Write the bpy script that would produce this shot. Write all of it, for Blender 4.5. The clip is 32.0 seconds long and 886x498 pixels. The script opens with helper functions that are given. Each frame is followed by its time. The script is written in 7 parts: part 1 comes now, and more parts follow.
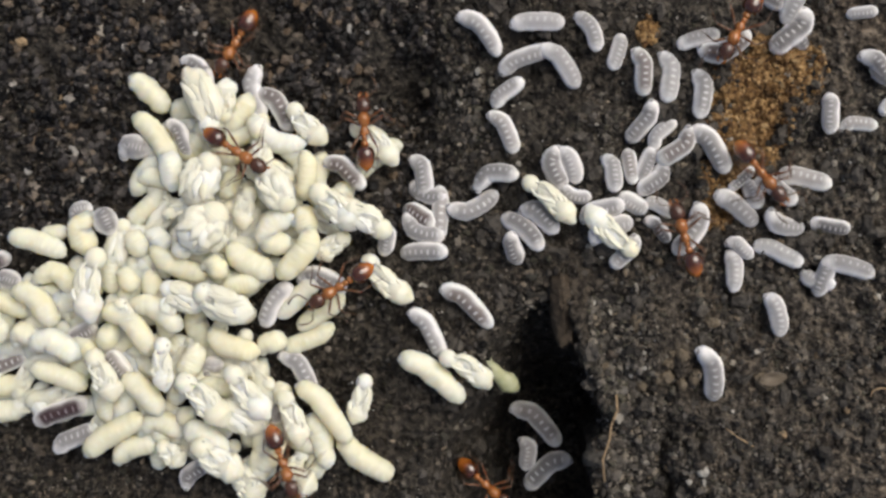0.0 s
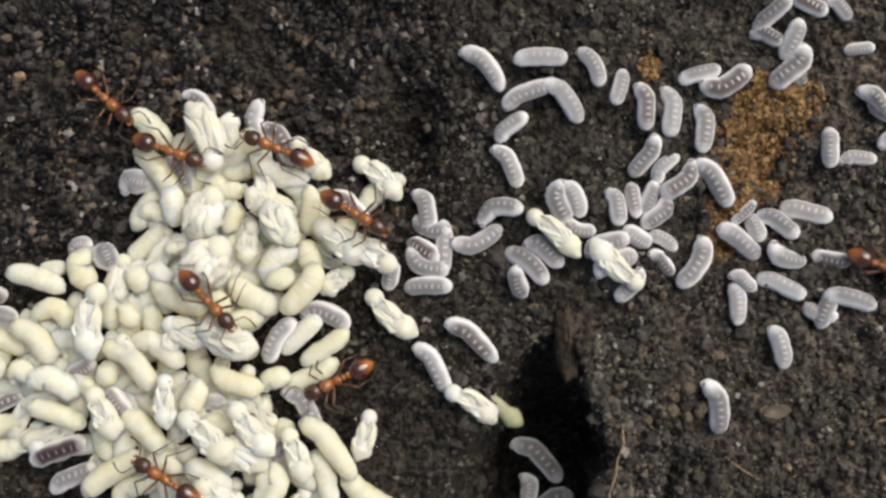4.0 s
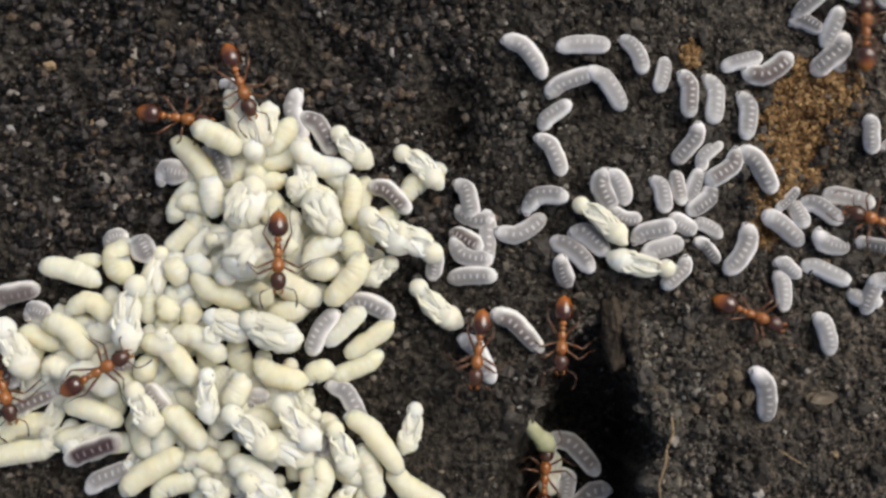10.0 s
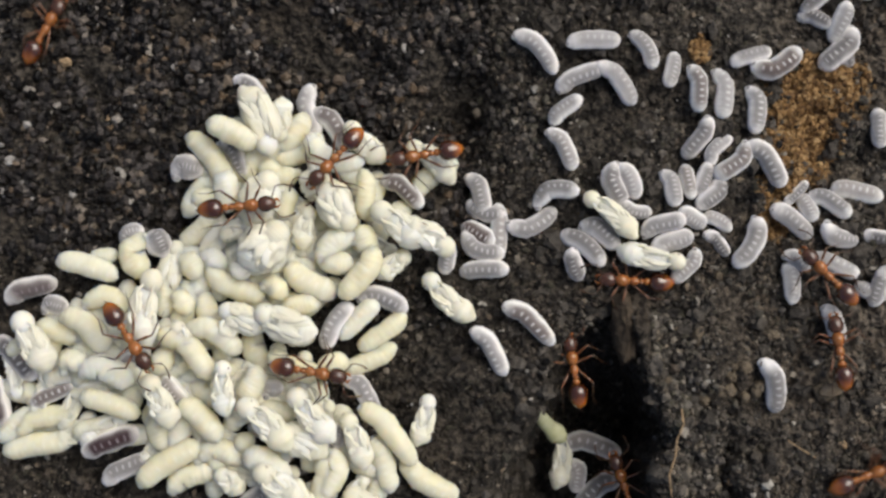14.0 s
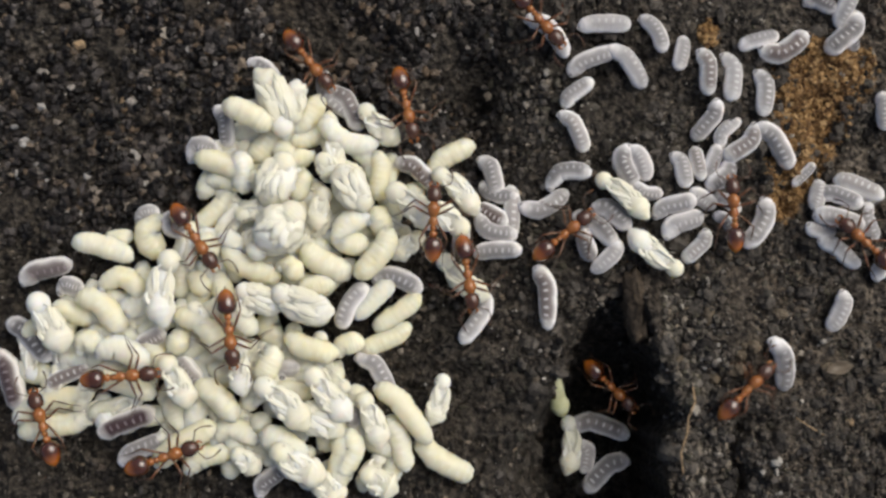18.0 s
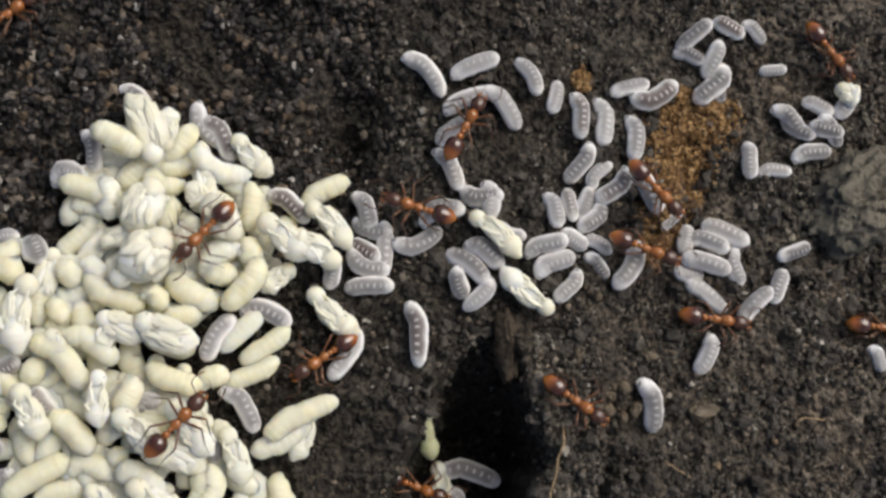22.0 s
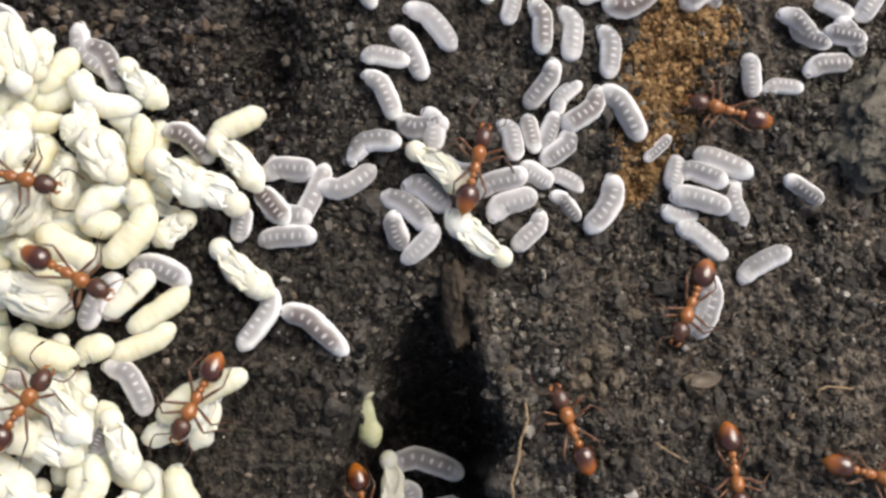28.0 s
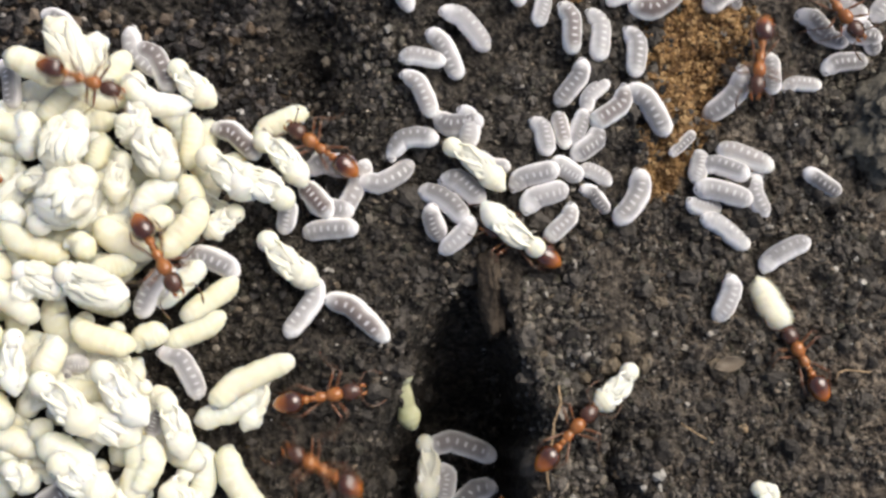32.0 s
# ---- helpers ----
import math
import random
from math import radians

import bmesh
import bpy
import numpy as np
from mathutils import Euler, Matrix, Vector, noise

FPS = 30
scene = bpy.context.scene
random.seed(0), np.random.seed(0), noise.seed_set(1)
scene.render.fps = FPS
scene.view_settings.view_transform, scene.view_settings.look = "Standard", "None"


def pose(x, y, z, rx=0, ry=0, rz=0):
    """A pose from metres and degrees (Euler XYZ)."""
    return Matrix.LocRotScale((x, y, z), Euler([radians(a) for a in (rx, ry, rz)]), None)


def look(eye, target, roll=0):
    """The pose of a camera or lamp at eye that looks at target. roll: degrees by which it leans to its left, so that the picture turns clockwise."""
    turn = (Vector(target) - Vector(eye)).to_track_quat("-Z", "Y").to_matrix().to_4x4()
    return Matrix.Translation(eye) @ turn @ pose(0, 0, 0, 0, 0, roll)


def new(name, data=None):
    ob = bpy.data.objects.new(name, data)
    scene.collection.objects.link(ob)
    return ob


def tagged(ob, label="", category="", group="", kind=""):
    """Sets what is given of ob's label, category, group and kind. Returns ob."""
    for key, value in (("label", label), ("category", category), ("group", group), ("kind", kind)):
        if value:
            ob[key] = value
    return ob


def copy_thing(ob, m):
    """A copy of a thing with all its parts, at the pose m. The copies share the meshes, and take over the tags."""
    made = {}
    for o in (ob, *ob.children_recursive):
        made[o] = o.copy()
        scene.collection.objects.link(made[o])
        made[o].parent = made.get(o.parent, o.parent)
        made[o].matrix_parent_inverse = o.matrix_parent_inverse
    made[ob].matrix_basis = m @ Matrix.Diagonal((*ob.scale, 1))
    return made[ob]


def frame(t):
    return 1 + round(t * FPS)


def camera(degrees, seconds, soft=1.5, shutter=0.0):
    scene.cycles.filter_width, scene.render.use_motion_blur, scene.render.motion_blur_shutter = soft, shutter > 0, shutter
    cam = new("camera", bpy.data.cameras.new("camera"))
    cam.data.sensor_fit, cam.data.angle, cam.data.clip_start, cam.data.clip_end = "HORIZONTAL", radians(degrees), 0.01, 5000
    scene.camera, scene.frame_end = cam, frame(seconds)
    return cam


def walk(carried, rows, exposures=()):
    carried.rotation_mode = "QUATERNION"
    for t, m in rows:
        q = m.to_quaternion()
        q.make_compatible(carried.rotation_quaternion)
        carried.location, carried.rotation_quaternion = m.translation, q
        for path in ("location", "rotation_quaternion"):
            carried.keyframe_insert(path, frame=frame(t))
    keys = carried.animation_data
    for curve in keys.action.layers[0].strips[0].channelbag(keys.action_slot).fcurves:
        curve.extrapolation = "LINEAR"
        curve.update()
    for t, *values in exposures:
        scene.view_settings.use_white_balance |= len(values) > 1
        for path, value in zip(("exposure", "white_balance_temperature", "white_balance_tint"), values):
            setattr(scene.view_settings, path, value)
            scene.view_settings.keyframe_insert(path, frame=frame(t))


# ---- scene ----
# The world is life-size: ants of five millimetres, seen from about seven centimetres above.
MM = 0.001
cam = camera(40, 32.0, soft=2.7, shutter=0.5)
PATH = [
    (0, pose(-0.000798, -0.001974, 0.076248, -0.525, 4.135, 0.335)),
    (0.5, pose(-0.000983, -0.001893, 0.075837, -0.022, 3.862, 0.311)),
    (1, pose(-0.001403, -0.002010, 0.075999, 0.382, 3.339, 0.300)),
    (1.5, pose(-0.001576, -0.002216, 0.076150, 0.770, 3.249, 0.275)),
    (2, pose(-0.002174, -0.002395, 0.076062, 1.043, 2.933, 0.246)),
    (2.5, pose(-0.002366, -0.002578, 0.076143, 1.264, 2.908, 0.290)),
    (3, pose(-0.003498, -0.002706, 0.075803, 1.455, 2.250, 0.180)),
    (3.5, pose(-0.003574, -0.002660, 0.076031, 1.536, 2.145, 0.140)),
    (5.5, pose(-0.004606, -0.002557, 0.076525, 1.582, 1.882, -0.009)),
    (6, pose(-0.004973, -0.002471, 0.076749, 1.531, 1.555, -0.017)),
    (6.5, pose(-0.005483, -0.002945, 0.076761, 1.871, 1.367, -0.021)),
    (7, pose(-0.006090, -0.002670, 0.076552, 1.570, 0.968, 0.013)),
    (7.5, pose(-0.006517, -0.003148, 0.076680, 1.911, 0.751, -0.065)),
    (8, pose(-0.007042, -0.003415, 0.076512, 2.045, 0.452, -0.155)),
    (8.5, pose(-0.007860, -0.003558, 0.076446, 2.046, 0.065, -0.272)),
    (9, pose(-0.008812, -0.003722, 0.076022, 2.061, -0.156, -0.377)),
    (9.5, pose(-0.009840, -0.004072, 0.075570, 2.303, -0.633, -0.430)),
    (10, pose(-0.010028, -0.004584, 0.075245, 2.611, -0.593, -0.483)),
    (10.5, pose(-0.010253, -0.004389, 0.075594, 2.393, -0.593, -0.574)),
    (11, pose(-0.010352, -0.004588, 0.075539, 2.475, -0.442, -0.505)),
    (11.5, pose(-0.010714, -0.004543, 0.075579, 2.396, -0.638, -0.541)),
    (12, pose(-0.010617, -0.004448, 0.075597, 2.320, -0.593, -0.554)),
    (12.5, pose(-0.010532, -0.004656, 0.075702, 2.460, -0.509, -0.587)),
    (13, pose(-0.010690, -0.004785, 0.075460, 2.509, -0.549, -0.549)),
    (13.5, pose(-0.010630, -0.004722, 0.075589, 2.431, -0.433, -0.560)),
    (14, pose(-0.010516, -0.004553, 0.076048, 2.271, -0.384, -0.601)),
    (14.5, pose(-0.010711, -0.004637, 0.075979, 2.294, -0.463, -0.610)),
    (16.5, pose(-0.012213, -0.005777, 0.077062, 2.616, -1.261, -0.742)),
    (17, pose(-0.012551, -0.006170, 0.077190, 2.697, -1.314, -0.700)),
    (17.5, pose(-0.012824, -0.006421, 0.077102, 2.839, -1.376, -0.685)),
    (18, pose(-0.013256, -0.006107, 0.076633, 2.563, -1.783, -0.772)),
    (18.5, pose(-0.013239, -0.006160, 0.076627, 2.574, -1.770, -0.808)),
    (19, pose(-0.013534, -0.005897, 0.076548, 2.349, -1.842, -0.807)),
    (19.5, pose(-0.013737, -0.006263, 0.075833, 2.543, -2.234, -0.812)),
    (20, pose(-0.013302, -0.006073, 0.074825, 2.140, -3.941, -0.489)),
    (20.5, pose(-0.012142, -0.007156, 0.074541, 2.889, -5.464, -0.189)),
    (21, pose(-0.011989, -0.009055, 0.073366, 4.164, -7.453, 0.454)),
    (21.5, pose(-0.013372, -0.009933, 0.074358, 4.985, -7.657, 0.403)),
    (22, pose(-0.012381, -0.010077, 0.075618, 7.230, -7.261, 0.068)),
    (22.5, pose(-0.012452, -0.011312, 0.074105, 8.608, -7.736, 0.206)),
    (23, pose(-0.012264, -0.012292, 0.071949, 9.438, -8.104, 0.483)),
    (23.5, pose(-0.009540, -0.013577, 0.067471, 10.355, -8.034, 0.147)),
    (24, pose(-0.007897, -0.013179, 0.065318, 9.960, -7.727, -0.305)),
    (24.5, pose(-0.006669, -0.010810, 0.063386, 9.087, -6.323, -1.181)),
    (25, pose(-0.004846, -0.011627, 0.063721, 8.524, -5.261, -1.440)),
    (25.5, pose(-0.004002, -0.011889, 0.063179, 8.405, -4.136, -1.517)),
    (27.5, pose(-0.004146, -0.012071, 0.062849, 7.946, -4.317, -1.112)),
    (28, pose(-0.004381, -0.012173, 0.062661, 7.971, -4.380, -1.090)),
    (28.5, pose(-0.004980, -0.012670, 0.062880, 8.175, -4.487, -1.027)),
    (29, pose(-0.005357, -0.012744, 0.063167, 8.058, -4.698, -1.152)),
    (29.5, pose(-0.005654, -0.012735, 0.063037, 8.049, -4.614, -1.089)),
    (30, pose(-0.006178, -0.012605, 0.063069, 7.835, -4.844, -1.063)),
    (30.5, pose(-0.006507, -0.013311, 0.063052, 8.346, -4.881, -1.145)),
    (31, pose(-0.006590, -0.013352, 0.063221, 8.266, -4.682, -1.135)),
    (31.5, pose(-0.006880, -0.013479, 0.063903, 8.328, -4.552, -1.156)),
    (32, pose(-0.006306, -0.013170, 0.065502, 8.115, -4.136, -1.300)),
]
walk(cam, PATH, exposures=[(0, 0.09, 6380, 7), (19, 0.01, 6380, 7), (22.5, 0.05, 6380, 7), (24, 0.23, 6400, 8), (28, 0.51, 6400, 8), (32, 0.55, 6400, 8)])

# ---- light: bright hazy daylight ----
world = bpy.data.worlds.new("sky")
world.use_nodes = True
scene.world = world
wn = world.node_tree.nodes
sky = wn.new("ShaderNodeTexSky")
sky.sky_type, sky.sun_disc = "NISHITA", False
sky.sun_elevation, sky.sun_rotation = radians(55), radians(54)
sky.air_density, sky.dust_density, sky.ozone_density = 0.7, 5.0, 0.6
wn["Background"].inputs["Strength"].default_value = 0.11
world.node_tree.links.new(sky.outputs["Color"], wn["Background"].inputs["Color"])
sun_data = bpy.data.lights.new("sun", "SUN")
sun_data.energy, sun_data.angle, sun_data.color = 1.9, radians(50), (1, 0.94, 0.85)
sun = new("sun", sun_data)
sun.matrix_world = look((0.14, 0.10, 0.245), (0, 0, 0))


# ---- materials ----
def material(name):
    m = bpy.data.materials.new(name)
    m.use_nodes = True
    n = m.node_tree.nodes
    return m, n, m.node_tree.links, n["Principled BSDF"]


def noise_node(n, l, scale, detail=4, coord=None):
    t = n.new("ShaderNodeTexNoise")
    t.inputs["Scale"].default_value, t.inputs["Detail"].default_value = scale, detail
    if coord:
        l.new(coord, t.inputs["Vector"])
    return t.outputs["Fac"]


def ramp(n, l, fac, stops):
    r = n.new("ShaderNodeValToRGB")
    e = r.color_ramp.elements
    while len(e) < len(stops):
        e.new(0.5)
    for k, (p, c) in zip(e, stops):
        k.position, k.color = p, (*c, 1)
    l.new(fac, r.inputs["Fac"])
    return r.outputs["Color"]


def mix(n, l, fac, a, b, mode="MIX"):
    m = n.new("ShaderNodeMix")
    m.data_type, m.blend_type = "RGBA", mode
    for v, s in ((fac, m.inputs[0]), (a, m.inputs[6]), (b, m.inputs[7])):
        if isinstance(v, (int, float)):
            s.default_value = v
        elif isinstance(v, tuple):
            s.default_value = (*v, 1)
        else:
            l.new(v, s)
    return m.outputs[2]


def maths(n, l, op, a, b=0.0):
    m = n.new("ShaderNodeMath")
    m.operation = op
    for v, s in ((a, m.inputs[0]), (b, m.inputs[1])):
        if isinstance(v, (int, float)):
            s.default_value = v
        else:
            l.new(v, s)
    return m.outputs[0]


def relief(n, l, bsdf, height, strength, distance):
    b = n.new("ShaderNodeBump")
    b.inputs["Strength"].default_value, b.inputs["Distance"].default_value = strength, distance
    l.new(height, b.inputs["Height"])
    l.new(b.outputs["Normal"], bsdf.inputs["Normal"])


SANDY = ((13.8, 8.3, 3.2, 2.4), (12.5, 5.2, 2.5, 3.2), (11.5, 2.2, 1.9, 2.2), (6.3, 10.8, 0.7, 0.9), (10.6, -0.2, 1.2, 1.1))


def soil_material():
    m, n, l, p = material("soil")
    c = n.new("ShaderNodeTexCoord").outputs["Object"]
    big, mid, fine = (noise_node(n, l, s, d, c) for s, d in ((120, 3), (700, 4), (3500, 3)))
    col = ramp(n, l, mid, [(0.3, (0.008, 0.007, 0.0055)), (0.55, (0.038, 0.033, 0.027)), (0.75, (0.12, 0.104, 0.087))])
    col = mix(n, l, ramp(n, l, fine, [(0.35, (0, 0, 0)), (0.75, (1, 1, 1))]), col, (0.09, 0.078, 0.064))
    col = mix(n, l, ramp(n, l, big, [(0.35, (0, 0, 0)), (0.7, (0.5, 0.5, 0.5))]), col, (0.06, 0.045, 0.032))
    sep = n.new("ShaderNodeSeparateXYZ")
    l.new(c, sep.inputs[0])
    # drier and greyer to one side
    dry = maths(n, l, "ADD", maths(n, l, "DIVIDE", sep.outputs[0], 22 * MM), maths(n, l, "SUBTRACT", big, 0.6))
    dry = maths(n, l, "MINIMUM", dry, maths(n, l, "DIVIDE", maths(n, l, "SUBTRACT", 160 * MM, sep.outputs[0]), 100 * MM))
    col = mix(n, l, ramp(n, l, dry, [(0.0, (0, 0, 0)), (0.9, (1, 1, 1))]), col, mix(n, l, 1.0, col, (2.5, 2.45, 2.4), "MULTIPLY"))
    # shade between grains put into the colour: low spots of this bump noise darkened
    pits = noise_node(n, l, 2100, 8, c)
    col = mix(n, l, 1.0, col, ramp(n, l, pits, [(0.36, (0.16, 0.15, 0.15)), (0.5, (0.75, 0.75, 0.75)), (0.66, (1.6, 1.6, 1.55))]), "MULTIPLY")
    # sandy orange-brown patches with ragged edges
    patch = None
    for cx, cy, rx, ry in SANDY:
        dx = maths(n, l, "DIVIDE", maths(n, l, "SUBTRACT", sep.outputs[0], cx * MM), rx * MM)
        dy = maths(n, l, "DIVIDE", maths(n, l, "SUBTRACT", sep.outputs[1], cy * MM), ry * MM)
        r = maths(n, l, "SUBTRACT", 1.0, maths(n, l, "ADD", maths(n, l, "MULTIPLY", dx, dx), maths(n, l, "MULTIPLY", dy, dy)))
        patch = r if patch is None else maths(n, l, "MAXIMUM", patch, r)
    patch = maths(n, l, "ADD", patch, maths(n, l, "MULTIPLY", maths(n, l, "SUBTRACT", mid, 0.45), 2.2))
    tan = ramp(n, l, fine, [(0.3, (0.07, 0.036, 0.014)), (0.5, (0.24, 0.135, 0.05)), (0.7, (0.4, 0.25, 0.1))])
    col = mix(n, l, ramp(n, l, patch, [(0.0, (0, 0, 0)), (0.35, (0.95, 0.95, 0.95))]), col, tan)
    l.new(col, p.inputs["Base Color"])
    l.new(ramp(n, l, fine, [(0.3, (0.42, 0.42, 0.42)), (0.65, (0.85, 0.85, 0.85))]), p.inputs["Roughness"])
    p.inputs["Specular IOR Level"].default_value = 0.25
    cells = n.new("ShaderNodeTexVoronoi")
    cells.inputs["Scale"].default_value = 3200
    l.new(c, cells.inputs["Vector"])
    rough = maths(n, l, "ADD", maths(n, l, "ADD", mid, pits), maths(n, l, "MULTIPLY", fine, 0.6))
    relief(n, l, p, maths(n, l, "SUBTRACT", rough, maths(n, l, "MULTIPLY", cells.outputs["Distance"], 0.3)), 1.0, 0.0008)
    return m


def crumb_material(name, stops, rough=0.8):
    m, n, l, p = material(name)
    g = n.new("ShaderNodeNewGeometry")
    col = ramp(n, l, g.outputs["Random Per Island"], stops)
    c = n.new("ShaderNodeTexCoord").outputs["Object"]
    f = noise_node(n, l, 3000, 4, c)
    col = mix(n, l, 0.6, col, ramp(n, l, f, [(0.3, (0.35, 0.35, 0.35)), (0.7, (1.2, 1.2, 1.2))]), "MULTIPLY")
    l.new(col, p.inputs["Base Color"])
    p.inputs["Roughness"].default_value = rough
    p.inputs["Specular IOR Level"].default_value = 0.25
    relief(n, l, p, f, 0.9, 0.0003)
    return m


def flesh_material(name, pale, deep, gut=None, stain=None, tick=(0.8, 0.79, 0.8), full=(0.3, 0.9), sss=0.5, rough=0.35, clear=0.0, depth=0.0005):
    """Soft waxy skin; under the back lies the gut, a broad dusky band with cross-wise ticks, more or less full from larva to larva."""
    m, n, l, p = material(name)
    uv = n.new("ShaderNodeUVMap").outputs["UV"]
    sep = n.new("ShaderNodeSeparateXYZ")
    l.new(uv, sep.inputs[0])
    u, v = sep.outputs[0], sep.outputs[1]
    c = n.new("ShaderNodeTexCoord").outputs["Object"]
    blot = noise_node(n, l, 1100, 5, c)
    slow = noise_node(n, l, 420, 2, c)
    rnd = n.new("ShaderNodeObjectInfo").outputs["Random"]
    other = maths(n, l, "FRACT", maths(n, l, "MULTIPLY", rnd, 17.31))
    third = maths(n, l, "FRACT", maths(n, l, "MULTIPLY", rnd, 53.7))
    col = mix(n, l, ramp(n, l, blot, [(0.35, (0, 0, 0)), (0.7, (1, 1, 1))]), pale, deep)
    col = mix(n, l, maths(n, l, "MULTIPLY", rnd, 0.8), col, deep)
    if gut and not stain:
        # one end of an opaque larva stays clear and greyer
        clear_end = ramp(n, l, maths(n, l, "ADD", u, maths(n, l, "MULTIPLY", maths(n, l, "SUBTRACT", blot, 0.5), 0.2)), [(0.6, (0, 0, 0)), (0.88, (0.75, 0.75, 0.75))])
        col = mix(n, l, maths(n, l, "MULTIPLY", clear_end, other), col, (0.55, 0.56, 0.53))
    col = mix(n, l, ramp(n, l, third, [(0.62, (0, 0, 0)), (0.95, (0.55, 0.55, 0.55))]), col, (0.86, 0.865, 0.83))
    if gut:
        mid = maths(n, l, "SUBTRACT", v, 0.25)
        wob = maths(n, l, "MULTIPLY", maths(n, l, "SUBTRACT", blot, 0.5), 0.09)
        drift = maths(n, l, "MULTIPLY", maths(n, l, "SUBTRACT", slow, 0.5), 0.12)
        off = maths(n, l, "ADD", maths(n, l, "ABSOLUTE", maths(n, l, "ADD", mid, drift)), wob)
        along = maths(n, l, "ADD", u, maths(n, l, "MULTIPLY", maths(n, l, "SUBTRACT", third, 0.5), 0.1))
        inside = ramp(n, l, along, [(0.14, (0, 0, 0)), (0.3, (1, 1, 1)), (0.72, (1, 1, 1)), (0.9, (0, 0, 0))])
        haze = ramp(n, l, off, [(0.04, (1, 1, 1)), (0.085, (0.92, 0.92, 0.92)), (0.125, (0.55, 0.55, 0.55)), (0.165, (0, 0, 0))])
        haze = maths(n, l, "MULTIPLY", haze, maths(n, l, "ADD", full[0], maths(n, l, "MULTIPLY", other, full[1] - full[0])))
        tone = mix(n, l, ramp(n, l, third, [(0.75, (0, 0, 0)), (0.9, (1, 1, 1))]), gut, stain) if stain else gut
        col = mix(n, l, maths(n, l, "MULTIPLY", inside, haze), col, tone)
        wave = maths(n, l, "SINE", maths(n, l, "MULTIPLY", maths(n, l, "ADD", u, maths(n, l, "MULTIPLY", blot, 0.05)), 74.0))
        bars = maths(n, l, "MULTIPLY", ramp(n, l, wave, [(0.3, (0, 0, 0)), (0.85, (0.95, 0.95, 0.95))]), maths(n, l, "MULTIPLY", inside, ramp(n, l, slow, [(0.3, (0.25, 0.25, 0.25)), (0.6, (1, 1, 1))])))
        strip = ramp(n, l, maths(n, l, "ADD", maths(n, l, "ADD", mid, 0.07), maths(n, l, "ADD", drift, wob)), [(0.02, (0, 0, 0)), (0.05, (1, 1, 1)), (0.09, (1, 1, 1)), (0.12, (0, 0, 0))])
        col = mix(n, l, maths(n, l, "MULTIPLY", maths(n, l, "MULTIPLY", bars, strip), maths(n, l, "ADD", full[0], maths(n, l, "MULTIPLY", third, 0.4))), col, tick)
    l.new(col, p.inputs["Base Color"])
    p.inputs["Subsurface Weight"].default_value = sss
    p.inputs["Subsurface Radius"].default_value = (1.0, 0.86, 0.6)
    p.inputs["Subsurface Scale"].default_value = depth
    p.inputs["Roughness"].default_value = rough
    p.inputs["IOR"].default_value = 1.37
    p.inputs["Transmission Weight"].default_value = clear
    p.inputs["Specular IOR Level"].default_value = 0.2
    rings = maths(n, l, "SINE", maths(n, l, "MULTIPLY", u, 2 * math.pi * 13))
    relief(n, l, p, maths(n, l, "ADD", maths(n, l, "MULTIPLY", blot, 1.6), maths(n, l, "MULTIPLY", rings, 0.05 if stain else 0.12)), 0.5, 0.0001)
    return m


def chitin_material(name, a, b, rough=0.25):
    m, n, l, p = material(name)
    c = n.new("ShaderNodeTexCoord").outputs["Object"]
    f = noise_node(n, l, 1800, 4, c)
    col = mix(n, l, ramp(n, l, f, [(0.3, (0, 0, 0)), (0.7, (1, 1, 1))]), a, b)
    rnd = n.new("ShaderNodeObjectInfo").outputs["Random"]
    col = mix(n, l, maths(n, l, "MULTIPLY", rnd, 0.4), col, a)
    l.new(col, p.inputs["Base Color"])
    p.inputs["Roughness"].default_value = rough
    p.inputs["Coat Weight"].default_value = 0.3
    p.inputs["Subsurface Weight"].default_value = 0.15
    p.inputs["Subsurface Scale"].default_value = 0.0002
    relief(n, l, p, noise_node(n, l, 9000, 2, c), 0.25, 0.00003)
    return m


SOIL = soil_material()
CRUMB = crumb_material("soil_crumbs", [(0.0, (0.005, 0.004, 0.0035)), (0.22, (0.016, 0.0125, 0.010)), (0.4, (0.05376, 0.04608, 0.0384)), (0.52, (0.0448, 0.04096, 0.02688)), (0.66, (0.096, 0.08576, 0.07552)), (0.78, (0.07296, 0.05632, 0.04224)), (0.9, (0.1536, 0.1344, 0.1088)), (0.96, (0.192, 0.1472, 0.09984)), (0.995, (0.36, 0.34, 0.3))], 0.6)
DAMP = crumb_material("damp_granules", [(0.0, (0.003, 0.0025, 0.0022)), (0.4, (0.011, 0.009, 0.008)), (0.7, (0.04608, 0.03968, 0.03712)), (0.86, (0.096, 0.08448, 0.0768)), (0.93, (0.13, 0.09, 0.055)), (0.97, (0.2, 0.17, 0.14)), (0.995, (0.4, 0.38, 0.35))], 0.42)
DRY = crumb_material("dry_crumbs", [(0.0, (0.0106, 0.0085, 0.0075)), (0.2, (0.0276, 0.0234, 0.0191)), (0.4, (0.0815, 0.0721, 0.0612)), (0.52, (0.0788, 0.0721, 0.0490)), (0.68, (0.1563, 0.1399, 0.1223)), (0.8, (0.1087, 0.0897, 0.0707)), (0.9, (0.2039, 0.1795, 0.1455)), (0.96, (0.2311, 0.1876, 0.1332)), (0.995, (0.3823, 0.3611, 0.3186))], 0.6)
SAND = crumb_material("sandy_crumbs", [(0.0, (0.07, 0.034, 0.013)), (0.35, (0.17, 0.092, 0.034)), (0.7, (0.3, 0.175, 0.068)), (1.0, (0.46, 0.31, 0.15))], 0.6)
